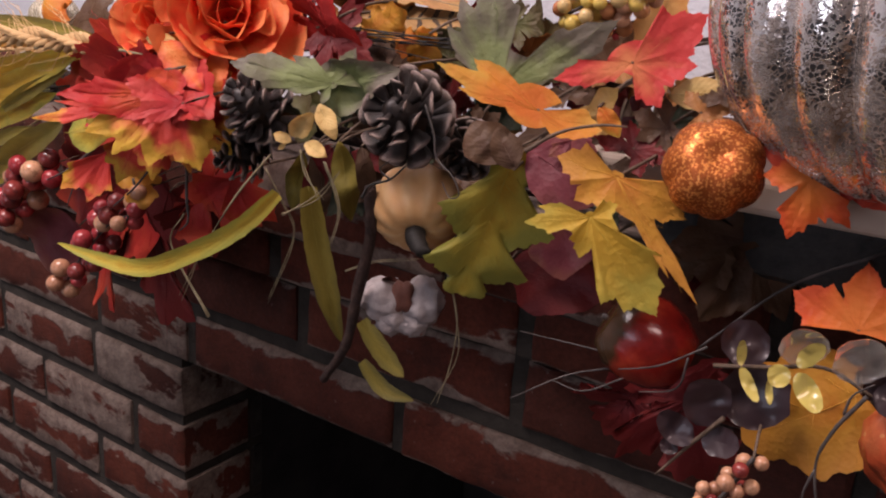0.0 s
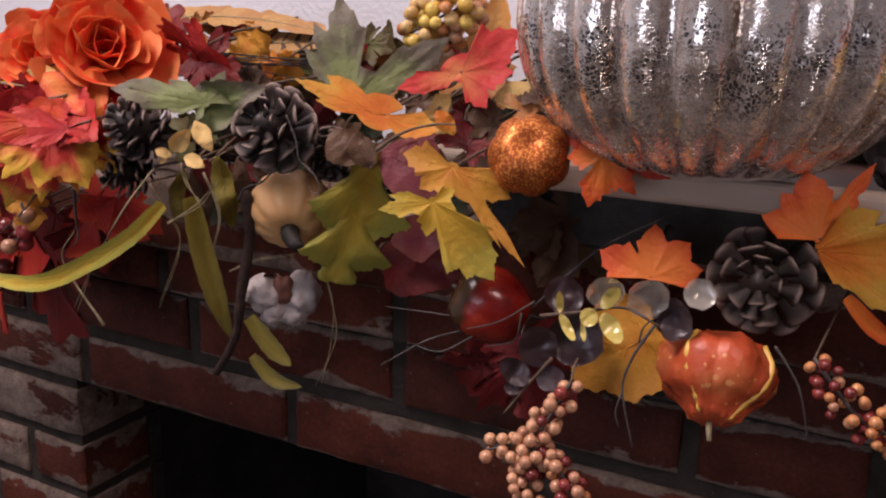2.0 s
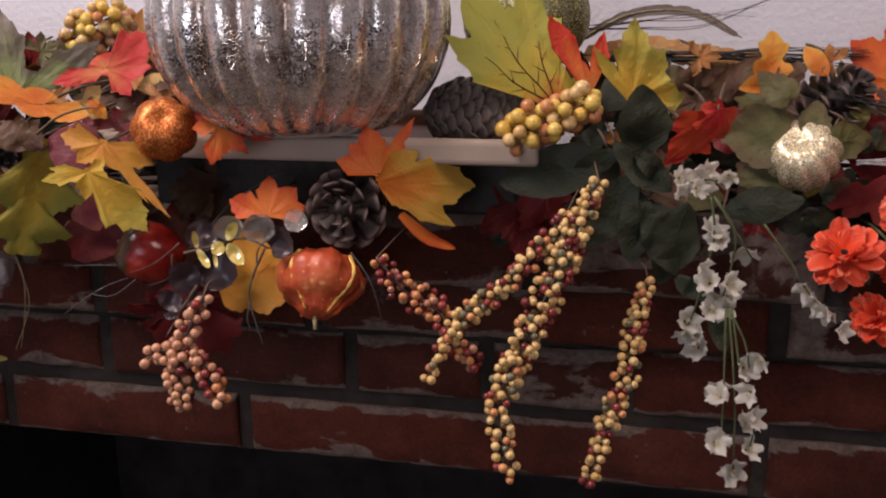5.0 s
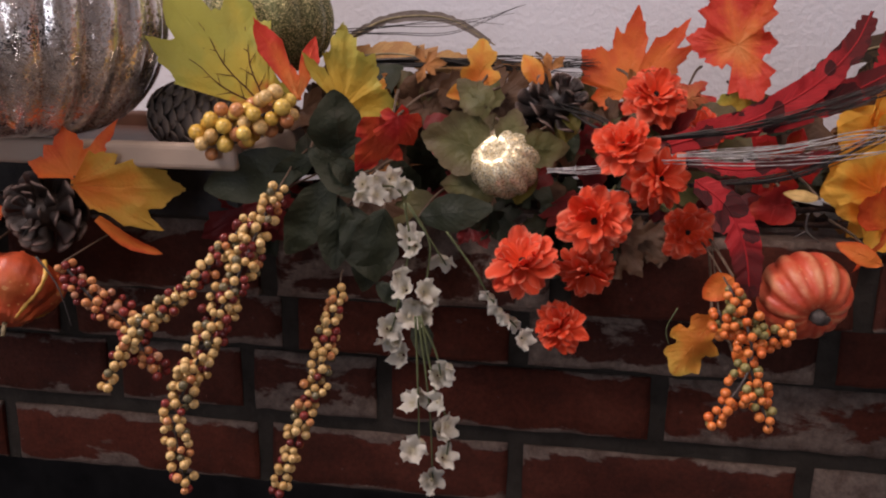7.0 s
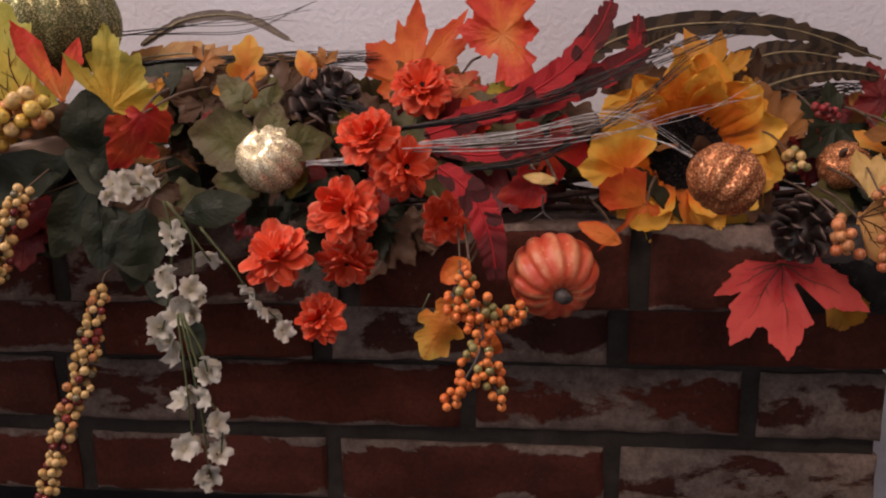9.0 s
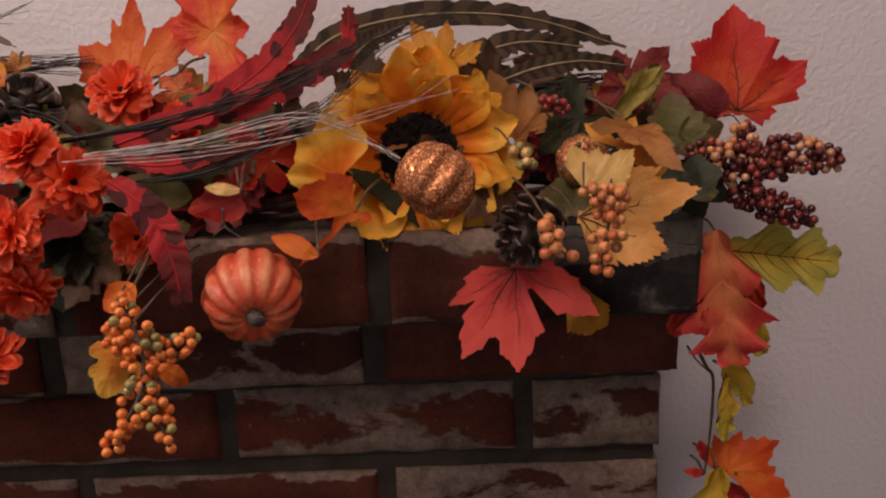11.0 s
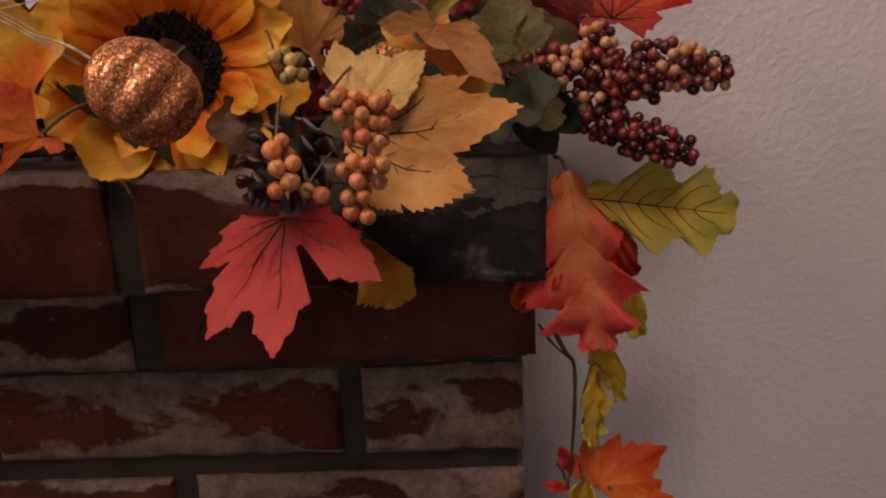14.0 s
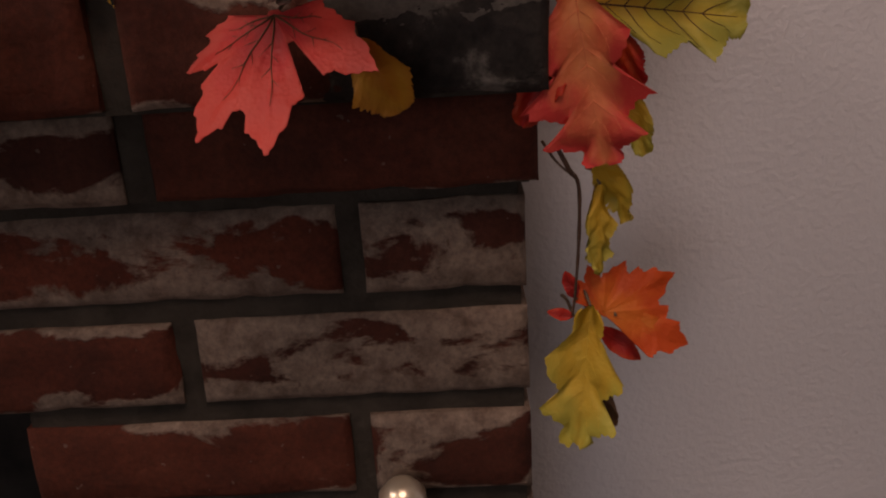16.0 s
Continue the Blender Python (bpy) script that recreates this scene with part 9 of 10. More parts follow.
palmate("cream", (-0.9790, -0.1600, 1.3860), (-0.9665, -0.1506, 1.4015), (0.4950, -0.8603, 0.1222), ((-179, 0.65), (0, 1.0), (70, 0.75)), "pale yellow oak leaf", seed=1109, sinus=0.7, fat=0.3, notch=0.4)
palmate("scarlet", (-0.5390, -0.1500, 1.3890), (-0.5568, -0.1619, 1.3538), (0.4580, -0.8865, 0.0666), ((-134, 0.29), (-85, 0.52), (-22, 0.69), (0, 1.0), (32, 0.63)), "folded scarlet silk leaf", seed=1233, sinus=1.3, fat=0.5, curl=-0.4, notch=0.3, ripple=0.12)
palmate("crimson", (-0.5350, -0.1560, 1.3900), (-0.5414, -0.1607, 1.3710), (0.4568, -0.8872, 0.0657), ((-93, 0.98), (-59, 1.16), (0, 1.0), (81, 0.51)), "deep red silk leaf cupped over another", seed=1235, sinus=1.2, fat=0.5, curl=-0.5, notch=0.3, ripple=0.1)
palmate("crimson", (-0.5510, -0.1400, 1.3730), (-0.5593, -0.1449, 1.3529), (0.2888, -0.9508, 0.1123), ((-154, 0.76), (-76, 0.94), (0, 1.0)), "dark crimson silk leaf in the shade", seed=1234, sinus=0.6, fat=0.3, notch=0.3)
pinnate("yellowgreen", (0.0250, -0.0420, 1.2760), (0.1040, -0.0420, 1.2640), (0.0246, -0.8747, 0.4841), "green yellow oak leaf with dark veins past the mantel end", seed=1330, width=0.72, lobes=3, depth=0.5, dark=0.6, ripple=0.05)
pinnate("coral", (0.0150, -0.0500, 1.2920), (0.0320, -0.0500, 1.1950), (-0.3826, -0.8443, 0.3753), "orange red leaf with crimson rims hanging past the mantel end", seed=1331, width=0.7, lobes=4, depth=0.55, ripple=0.08, fold=0.3)
pinnate("crimson", (0.0210, -0.0440, 1.2740), (-0.0100, -0.0440, 1.2160), (-0.1515, -0.9553, 0.2540), "crimson leaf lobe behind the orange leaf", seed=1333, width=0.42, lobes=2, depth=0.3, ripple=0.1)
pinnate("scarlet", (0.0320, -0.0430, 1.2700), (0.0520, -0.0430, 1.2330), (-0.1726, -0.9500, 0.2601), "scarlet leaf rim curling past the mantel end", seed=1334, width=0.5, lobes=2, depth=0.25, ripple=0.12, twist=0.6)
pinnate("yellow", (0.0440, -0.0360, 1.2410), (0.0560, -0.0360, 1.1950), (-0.1904, -0.9321, 0.3083), "yellow leaf tip behind the orange leaf", seed=1335, width=0.4, lobes=2, depth=0.3, ripple=0.1)
pinnate("yellow", (0.0260, -0.0430, 1.2070), (0.0460, -0.0430, 1.1610), (-0.4744, -0.8558, 0.2065), "yellow green leaf folded on the hanging vine", seed=1336, width=0.55, lobes=2, depth=0.35, twist=0.9, ripple=0.12)
pinnate("yellow", (0.0310, -0.0410, 1.1820), (0.0290, -0.0410, 1.1310), (0.1080, -0.9596, 0.2597), "yellow leaf folded on the hanging vine", seed=1337, width=0.42, lobes=3, depth=0.45, twist=-0.8, ripple=0.12)
pinnate("yellow", (0.0250, -0.0460, 1.1140), (0.0170, -0.0460, 1.0260), (-0.2714, -0.8777, 0.3948), "yellow oak leaf with scorched tips at the end of the vine", seed=1345, width=0.6, lobes=3, depth=0.55, fold=0.2, ripple=0.08)
pinnate("brown", (0.0290, -0.0450, 1.0720), (0.0380, -0.0450, 1.0370), (-0.1377, -0.8740, 0.4661), "scorched brown leaf tip at the end of the vine", seed=1346, width=0.34, lobes=1, depth=0.3, ripple=0.1, stem=False)
pinnate("yellowgreen", (-1.0210, -0.1500, 1.3630), (-1.0520, -0.1500, 1.2700), (0.6817, -0.7145, 0.1572), "yellow green oak leaf hanging over the mantel edge", seed=1112, width=0.8, lobes=3, depth=0.6, fold=0.15, ripple=0.05)
pinnate("gold", (-0.0870, -0.0850, 1.2680), (-0.0690, -0.0850, 1.2330), (-0.1851, -0.9416, 0.2814), "yellow leaf curling behind the red maple leaf", seed=1313, width=0.8, lobes=2, depth=0.25, fold=0.5, bend=-0.25, ripple=0.08)
pinnate("olive", (-0.0520, -0.0450, 1.3690), (-0.0220, -0.0450, 1.4020), (-0.0026, -0.9980, 0.0628), "olive green leaf at the garland end", seed=1316, width=0.5, lobes=2, depth=0.3, ripple=0.1)
palmate("redgold", (-1.2460, -0.2050, 1.3650), (-1.2402, -0.2268, 1.3277), (0.7143, -0.5499, 0.4328), ((-97, 0.59), (-76, 0.86), (-40, 1.1), (0, 1.0), (28, 1.12), (50, 1.24)), "red maple leaf with golden tips in the spray", seed=1141, sinus=0.85, fat=0.34, pleat=0.16, curl=-0.12, ripple=0.1)
palmate("scarlet", (-1.2470, -0.2080, 1.3700), (-1.2839, -0.2590, 1.3680), (0.6339, -0.4828, 0.6042), ((-155, 0.42), (-27, 0.52), (-15, 0.77), (0, 1.0), (27, 0.38), (164, 0.35)), "bright red maple leaf in the spray", seed=1145, sinus=0.85, fat=0.3, pleat=0.16, ripple=0.1)
palmate("redgold", (-1.3090, -0.2030, 1.3530), (-1.3322, -0.2471, 1.3444), (0.6926, -0.4713, 0.5460), ((-26, 0.45), (0, 1.0), (12, 0.55), (19, 0.73)), "red leaf with a golden rim in the spray", seed=1146, sinus=0.7, fat=0.26, pleat=0.12)
palmate("yellow", (-1.2960, -0.2120, 1.3420), (-1.3129, -0.2379, 1.3384), (0.8160, -0.5550, 0.1616), ((-39, 0.32), (0, 1.0), (4, 0.4), (23, 0.58)), "yellow green leaf tip curling from the spray", seed=1147, sinus=0.8, fat=0.3, notch=0.3, ripple=0.14)
palmate("pinkred", (-1.2220, -0.2140, 1.3670), (-1.2393, -0.2447, 1.3599), (0.6197, -0.4906, 0.6126), ((-136, 0.45), (-33, 0.42), (-16, 0.76), (0, 1.0), (35, 0.97), (143, 0.35)), "pinkish red maple leaf on top of the spray", seed=1142, sinus=0.66, fat=0.3, pleat=0.16, ripple=0.1)
palmate("redgold", (-1.3660, -0.1700, 1.3100), (-1.3461, -0.1546, 1.2632), (0.8296, -0.5290, 0.1787), ((0, 1.0), (5, 0.54), (51, 0.77), (79, 0.83)), "red and gold leaf low in the spray", seed=1143, sinus=0.6, fat=0.3, ripple=0.1)
palmate("crimson", (-1.2730, -0.1300, 1.2990), (-1.2655, -0.1324, 1.2644), (0.7544, -0.6230, 0.2069), ((-83, 0.65), (-41, 1.28), (0, 1.0), (76, 1.11)), "dark red leaf in the shade of the spray", seed=1144, sinus=0.66, fat=0.32)
palmate("maroon", (-1.3180, -0.0700, 1.4060), (-1.3069, -0.0633, 1.3950), (0.7051, -0.6315, 0.3226), ((-163, 0.71), (-103, 0.95), (-45, 0.92), (0, 1.0), (148, 0.94)), "dull dried leaf deep in the garland", seed=1400, sinus=0.62, fat=0.3, ripple=0.14, curl=0.1)
palmate("crimson", (-1.2770, -0.0590, 1.4010), (-1.2879, -0.0666, 1.4109), (0.7454, -0.5153, 0.4229), ((-128, 0.97), (0, 1.0), (66, 1.0), (110, 0.88), (162, 0.92)), "dull dried leaf deep in the garland", seed=1401, sinus=0.62, fat=0.3, ripple=0.14, curl=0.1)
palmate("brown", (-1.2300, -0.0640, 1.4150), (-1.2505, -0.0783, 1.4167), (0.5675, -0.7822, 0.2569), ((-163, 0.84), (-115, 0.57), (-47, 0.64), (0, 1.0), (145, 0.84)), "dull dried leaf deep in the garland", seed=1402, sinus=0.62, fat=0.3, ripple=0.14, curl=0.1)
palmate("bronze", (-1.1800, -0.0740, 1.4080), (-1.1913, -0.0921, 1.4079), (0.8114, -0.5092, 0.2868), ((-44, 0.79), (0, 1.0), (50, 0.82), (120, 0.8), (161, 0.75)), "dull dried leaf deep in the garland", seed=1403, sinus=0.62, fat=0.3, ripple=0.14, curl=0.1)
palmate("brown", (-1.1760, -0.0540, 1.3960), (-1.1912, -0.0723, 1.3968), (0.7032, -0.5662, 0.4301), ((-108, 0.78), (-44, 0.72), (0, 1.0), (65, 0.77), (123, 0.71)), "dull dried leaf deep in the garland", seed=1404, sinus=0.62, fat=0.3, ripple=0.14, curl=0.1)
palmate("moss", (-1.1440, -0.0460, 1.3980), (-1.1284, -0.0395, 1.3948), (0.4133, -0.8785, 0.2397), ((-152, 0.74), (-100, 0.8), (-36, 0.97), (0, 1.0), (64, 0.71)), "dull dried leaf deep in the garland", seed=1405, sinus=0.62, fat=0.3, ripple=0.14, curl=0.1)
palmate("brown", (-1.3220, -0.0620, 1.3680), (-1.3347, -0.0833, 1.3639), (0.7063, -0.5150, 0.4858), ((-104, 0.79), (-57, 0.91), (0, 1.0), (49, 0.79), (109, 0.83)), "dull dried leaf deep in the garland", seed=1406, sinus=0.62, fat=0.3, ripple=0.14, curl=0.1)
palmate("brown", (-1.3430, -0.0630, 1.3280), (-1.3545, -0.0816, 1.3216), (0.8099, -0.5609, 0.1716), ((-154, 0.92), (0, 1.0), (48, 0.86), (100, 0.77), (155, 0.72)), "dull dried leaf deep in the garland", seed=1407, sinus=0.62, fat=0.3, ripple=0.14, curl=0.1)
palmate("bronze", (-1.0720, -0.0630, 1.3850), (-1.0892, -0.0723, 1.3811), (0.4190, -0.8725, 0.2516), ((-150, 0.81), (0, 1.0), (44, 0.95), (105, 0.61), (161, 0.98)), "dull dried leaf deep in the garland", seed=1408, sinus=0.62, fat=0.3, ripple=0.14, curl=0.1)
palmate("brown", (-1.0420, -0.0520, 1.3840), (-1.0569, -0.0565, 1.3842), (0.2836, -0.9173, 0.2795), ((-43, 0.92), (0, 1.0), (53, 0.84), (120, 0.78), (166, 0.87)), "dull dried leaf deep in the garland", seed=1409, sinus=0.62, fat=0.3, ripple=0.14, curl=0.1)
palmate("maroon", (-1.0060, -0.0520, 1.3690), (-1.0223, -0.0585, 1.3601), (0.1817, -0.9225, 0.3406), ((-126, 0.84), (-68, 0.76), (0, 1.0), (40, 0.93), (85, 0.8)), "dull dried leaf deep in the garland", seed=1410, sinus=0.62, fat=0.3, ripple=0.14, curl=0.1)
palmate("brown", (-0.9840, -0.0530, 1.3750), (-0.9714, -0.0510, 1.3682), (0.3047, -0.9051, 0.2964), ((-93, 0.73), (-49, 0.87), (0, 1.0), (57, 0.65), (112, 0.86)), "dull dried leaf deep in the garland", seed=1411, sinus=0.62, fat=0.3, ripple=0.14, curl=0.1)
palmate("bronze", (-0.9610, -0.0670, 1.3930), (-0.9468, -0.0564, 1.3924), (0.5639, -0.7415, 0.3635), ((-161, 0.7), (-111, 0.83), (-53, 0.82), (0, 1.0), (155, 0.96)), "dull dried leaf deep in the garland", seed=1412, sinus=0.62, fat=0.3, ripple=0.14, curl=0.1)
palmate("brown", (-1.0980, -0.0720, 1.3560), (-1.0905, -0.0560, 1.3658), (0.7343, -0.5685, 0.3710), ((-171, 0.76), (-115, 0.78), (-56, 0.84), (0, 1.0), (143, 0.68)), "dull dried leaf deep in the garland", seed=1413, sinus=0.62, fat=0.3, ripple=0.14, curl=0.1)
palmate("brown", (-0.9780, -0.0590, 1.4100), (-0.9707, -0.0521, 1.4160), (0.5757, -0.7908, 0.2081), ((-65, 0.73), (0, 1.0), (47, 1.0), (96, 0.82), (155, 0.99)), "dull dried leaf deep in the garland", seed=1414, sinus=0.62, fat=0.3, ripple=0.14, curl=0.1)
palmate("moss", (-1.0430, -0.0530, 1.4080), (-1.0592, -0.0588, 1.4091), (0.3393, -0.8973, 0.2825), ((-154, 0.75), (0, 1.0), (52, 0.87), (116, 0.81), (167, 0.64)), "dull dried leaf deep in the garland", seed=1415, sinus=0.62, fat=0.3, ripple=0.14, curl=0.1)
palmate("gold", (-1.1870, -0.0540, 1.4300), (-1.1715, -0.0420, 1.4386), (0.5416, -0.8231, 0.1711), ((-163, 0.95), (-119, 0.63), (-56, 0.56), (0, 1.0), (47, 0.68)), "dull dried leaf deep in the garland", seed=1416, sinus=0.62, fat=0.3, ripple=0.14, curl=0.1)
palmate("bronze", (-1.2420, -0.0630, 1.4320), (-1.2342, -0.0477, 1.4439), (0.8156, -0.5505, 0.1779), ((-124, 0.84), (-59, 0.63), (0, 1.0), (44, 0.93), (104, 0.75)), "dull dried leaf deep in the garland", seed=1417, sinus=0.62, fat=0.3, ripple=0.14, curl=0.1)
palmate("moss", (-1.0890, -0.0470, 1.4240), (-1.0756, -0.0370, 1.4324), (0.4954, -0.8415, 0.2153), ((-120, 0.96), (-57, 0.93), (0, 1.0), (46, 1.0), (106, 0.95)), "dull dried leaf deep in the garland", seed=1418, sinus=0.62, fat=0.3, ripple=0.14, curl=0.1)
palmate("brown", (-0.5390, -0.0400, 1.3870), (-0.5628, -0.0480, 1.3926), (0.3700, -0.8750, 0.3122), ((-172, 0.91), (-107, 0.58), (-44, 0.92), (0, 1.0), (144, 0.88)), "dull dried leaf deep in the garland", seed=1419, sinus=0.62, fat=0.3, ripple=0.14, curl=0.1)
palmate("bronze", (-0.5650, -0.0240, 1.4050), (-0.5482, -0.0157, 1.4023), (0.4606, -0.8258, 0.3253), ((-158, 0.6), (-98, 0.55), (-40, 0.71), (0, 1.0), (67, 0.76)), "dull dried leaf deep in the garland", seed=1420, sinus=0.62, fat=0.3, ripple=0.14, curl=0.1)
palmate("brown", (-0.5150, -0.0300, 1.3980), (-0.5393, -0.0339, 1.4025), (0.2174, -0.8870, 0.4073), ((-149, 0.76), (-99, 0.83), (-49, 0.77), (0, 1.0), (153, 0.94)), "dull dried leaf deep in the garland", seed=1421, sinus=0.62, fat=0.3, ripple=0.14, curl=0.1)
palmate("gold", (-0.5710, -0.0490, 1.3960), (-0.5858, -0.0530, 1.3943), (0.2034, -0.9032, 0.3779), ((-109, 0.95), (-46, 0.95), (0, 1.0), (50, 0.91), (109, 0.88)), "dull dried leaf deep in the garland", seed=1422, sinus=0.62, fat=0.3, ripple=0.14, curl=0.1)
palmate("bronze", (-0.5390, -0.0360, 1.4190), (-0.5227, -0.0327, 1.4193), (0.1797, -0.9253, 0.3339), ((-117, 0.86), (-50, 0.81), (0, 1.0), (49, 0.72), (110, 0.98)), "dull dried leaf deep in the garland", seed=1423, sinus=0.62, fat=0.3, ripple=0.14, curl=0.1)
palmate("bronze", (-0.4460, -0.0380, 1.4160), (-0.4617, -0.0361, 1.4219), (-0.0705, -0.9896, 0.1253), ((-108, 0.77), (-46, 0.81), (0, 1.0), (57, 0.8), (115, 0.87)), "dull dried leaf deep in the garland", seed=1424, sinus=0.62, fat=0.3, ripple=0.14, curl=0.1)
palmate("darkgreen", (-0.4280, -0.0450, 1.3760), (-0.4120, -0.0386, 1.3802), (0.2756, -0.9050, 0.3241), ((-171, 0.76), (-123, 0.65), (-51, 0.58), (0, 1.0), (39, 0.84)), "dull dried leaf deep in the garland", seed=1425, sinus=0.62, fat=0.3, ripple=0.14, curl=0.1)
palmate("bronze", (-0.3840, -0.0460, 1.4050), (-0.3708, -0.0468, 1.4177), (-0.1826, -0.9745, 0.1304), ((-65, 0.77), (0, 1.0), (48, 0.98), (102, 0.87), (161, 0.94)), "dull dried leaf deep in the garland", seed=1426, sinus=0.62, fat=0.3, ripple=0.14, curl=0.1)
palmate("moss", (-0.3630, -0.0450, 1.3960), (-0.3817, -0.0419, 1.3942), (-0.1790, -0.9599, 0.2158), ((-113, 0.84), (-43, 0.74), (0, 1.0), (48, 0.79), (109, 0.53)), "dull dried leaf deep in the garland", seed=1427, sinus=0.62, fat=0.3, ripple=0.14, curl=0.1)
palmate("maroon", (-0.9550, -0.1490, 1.3720), (-0.9746, -0.1518, 1.3752), (0.1972, -0.8815, 0.4291), ((-179, 0.97), (-124, 0.79), (0, 1.0), (63, 0.76), (133, 0.83)), "dull dried leaf beside the tray", seed=1450, sinus=0.66, fat=0.32, ripple=0.12, curl=0.1)
palmate("brown", (-0.9420, -0.1420, 1.3840), (-0.9245, -0.1424, 1.3768), (0.1620, -0.8837, 0.4391), ((-127, 0.84), (0, 1.0), (61, 0.84), (125, 0.86), (172, 1.0)), "dull dried leaf beside the tray", seed=1451, sinus=0.66, fat=0.32, ripple=0.12, curl=0.1)
palmate("brown", (-0.9700, -0.1440, 1.3590), (-0.9839, -0.1505, 1.3524), (0.1420, -0.8366, 0.5291), ((-171, 1.0), (-120, 0.85), (-65, 0.86), (0, 1.0), (51, 0.89)), "dull dried leaf beside the tray", seed=1452, sinus=0.66, fat=0.32, ripple=0.12, curl=0.1)
palmate("bronze", (-0.9240, -0.1480, 1.3940), (-0.9092, -0.1462, 1.3979), (0.0055, -0.9187, 0.3949), ((-119, 0.95), (-62, 0.71), (0, 1.0), (46, 0.92), (112, 0.69)), "dull dried leaf beside the tray", seed=1453, sinus=0.66, fat=0.32, ripple=0.12, curl=0.1)
palmate("plum", (-0.9910, -0.1460, 1.3710), (-0.9770, -0.1429, 1.3662), (0.3122, -0.8936, 0.3226), ((-119, 0.89), (-50, 0.9), (0, 1.0), (58, 0.85), (117, 0.99)), "dull dried leaf beside the tray", seed=1454, sinus=0.66, fat=0.32, ripple=0.12, curl=0.1)
palmate("brown", (-0.9120, -0.1480, 1.4010), (-0.9255, -0.1507, 1.4020), (0.2104, -0.8883, 0.4082), ((-141, 0.78), (0, 1.0), (51, 0.71), (126, 0.73), (176, 0.82)), "dull dried leaf beside the tray", seed=1455, sinus=0.66, fat=0.32, ripple=0.12, curl=0.1)
palmate("orange", (-0.8360, -0.1650, 1.3120), (-0.8390, -0.1518, 1.3396), (0.2010, -0.8747, 0.4410), ((-64, 1.02), (-29, 0.52), (0, 1.0), (42, 0.96), (74, 0.92)), "deep orange maple leaf behind the eucalyptus", seed=1196, sinus=1.0, fat=0.36, notch=0.6)
palmate("brown", (-0.2520, -0.0350, 1.3110), (-0.2351, -0.0268, 1.3115), (0.4348, -0.8995, 0.0431), ((-166, 0.83), (-80, 0.41), (0, 1.0), (41, 0.56), (152, 0.55)), "dull dried leaf under the sunflower", seed=1460, sinus=0.8, fat=0.34)
palmate("bronze", (-0.2240, -0.0400, 1.3080), (-0.2065, -0.0324, 1.3102), (0.3910, -0.9190, 0.0507), ((-160, 0.83), (0, 1.0), (36, 0.58), (148, 0.43)), "dull dried leaf under the sunflower", seed=1461, sinus=0.8, fat=0.34)


# the vine that everything is tied to, with leaf filler in its shade
vine = tagged(new("garland_vine"), "brown twisted grapevine lying along the brick mantel under the decorations", "garland")
rng = random.Random(8)
for n in range(9):
    pts = [(-1.95 + 0.175 * k, -0.012 + 0.035 * math.sin(k * 1.1 + n * 0.8), 1.318 + 0.012 * math.cos(k * 1.7 + n * 0.7) + (0.004 if n else 0)) for k in range(12)]
    part("strand", tube(smooth_line(pts, 5), 0.0026, 0.0022, 6, 0.2, n), BARK, vine, smooth=True)
for k in range(150):
    x = rng.uniform(-1.85, 0.0)
    if -1.0 < x < -0.6 and rng.random() < 0.5:
        continue
    base = V((x, rng.uniform(-0.06, 0.06), rng.uniform(1.312, 1.345)))
    tip = base + V((rng.uniform(-0.06, 0.06), rng.uniform(-0.05, 0.02), rng.uniform(0.0, 0.035)))
    leaf(rng.choice(["ovate", "broad", "oak"]), rng.choice(["brown", "moss", "darkgreen", "maroon", "brown", "darkgreen"]), base, tip,
         (rng.uniform(-0.4, 0.4), -0.7, rng.uniform(0.1, 0.8)), "dull filler leaf low in the garland", width=rng.uniform(0.7, 1.0), seed=900 + k, stem=False, veins=False, group="filler leaves")

for k in range(110):
    x = rng.uniform(-1.28, 0.02)
    if -0.98 < x < -0.66:
        continue
    top = 1.425 if x < -0.9 else 1.395
    hub = V((x, rng.uniform(-0.03, 0.06), rng.uniform(1.335, top)))
    tip = hub + V((rng.uniform(-0.04, 0.04), rng.uniform(-0.03, 0.0), rng.uniform(-0.03, 0.03)))
    palmate(rng.choice(["brown", "moss", "darkgreen", "maroon", "brown", "bronze", "brown"]), hub, tip, (rng.uniform(-0.3, 0.5), -0.85, rng.uniform(0.0, 0.5)),
            ((-118, 0.7), (-58, 0.9), (0, 1.0), (55, 0.9), (112, 0.7)), "dull dried leaf at the back of the garland", sinus=0.9, fat=0.34, ripple=0.14, curl=0.1, seed=1600 + k, stem=False)

for k in range(46):
    x = rng.uniform(-1.25, -0.33)
    if -0.9 < x < -0.68:
        continue
    hub = V((x, rng.uniform(-0.085, -0.070), rng.uniform(1.300, 1.325)))
    tip = hub + V((rng.uniform(-0.03, 0.03), rng.uniform(-0.025, -0.005), rng.uniform(-0.045, -0.005)))
    palmate(rng.choice(["brown", "darkgreen", "maroon", "brown", "darkgreen"]), hub, tip, (rng.uniform(-0.2, 0.4), -0.8, rng.uniform(0.1, 0.5)),
            ((-112, 0.6), (-55, 0.85), (0, 1.0), (52, 0.9), (115, 0.6)), "dark dried leaf drooping over the mantel edge", sinus=0.9, fat=0.34, ripple=0.14, curl=0.1, seed=1800 + k, stem=False)

knob = tagged(new("fireplace_tool"), "polished nickel knob of a fireplace tool standing before the bricks", "fireplace tool")
part("rod", tube([(-0.091, -0.02, 0.0), (-0.091, -0.02, 0.951)], 0.006, 0.006, 10), BLACK, knob, smooth=True)
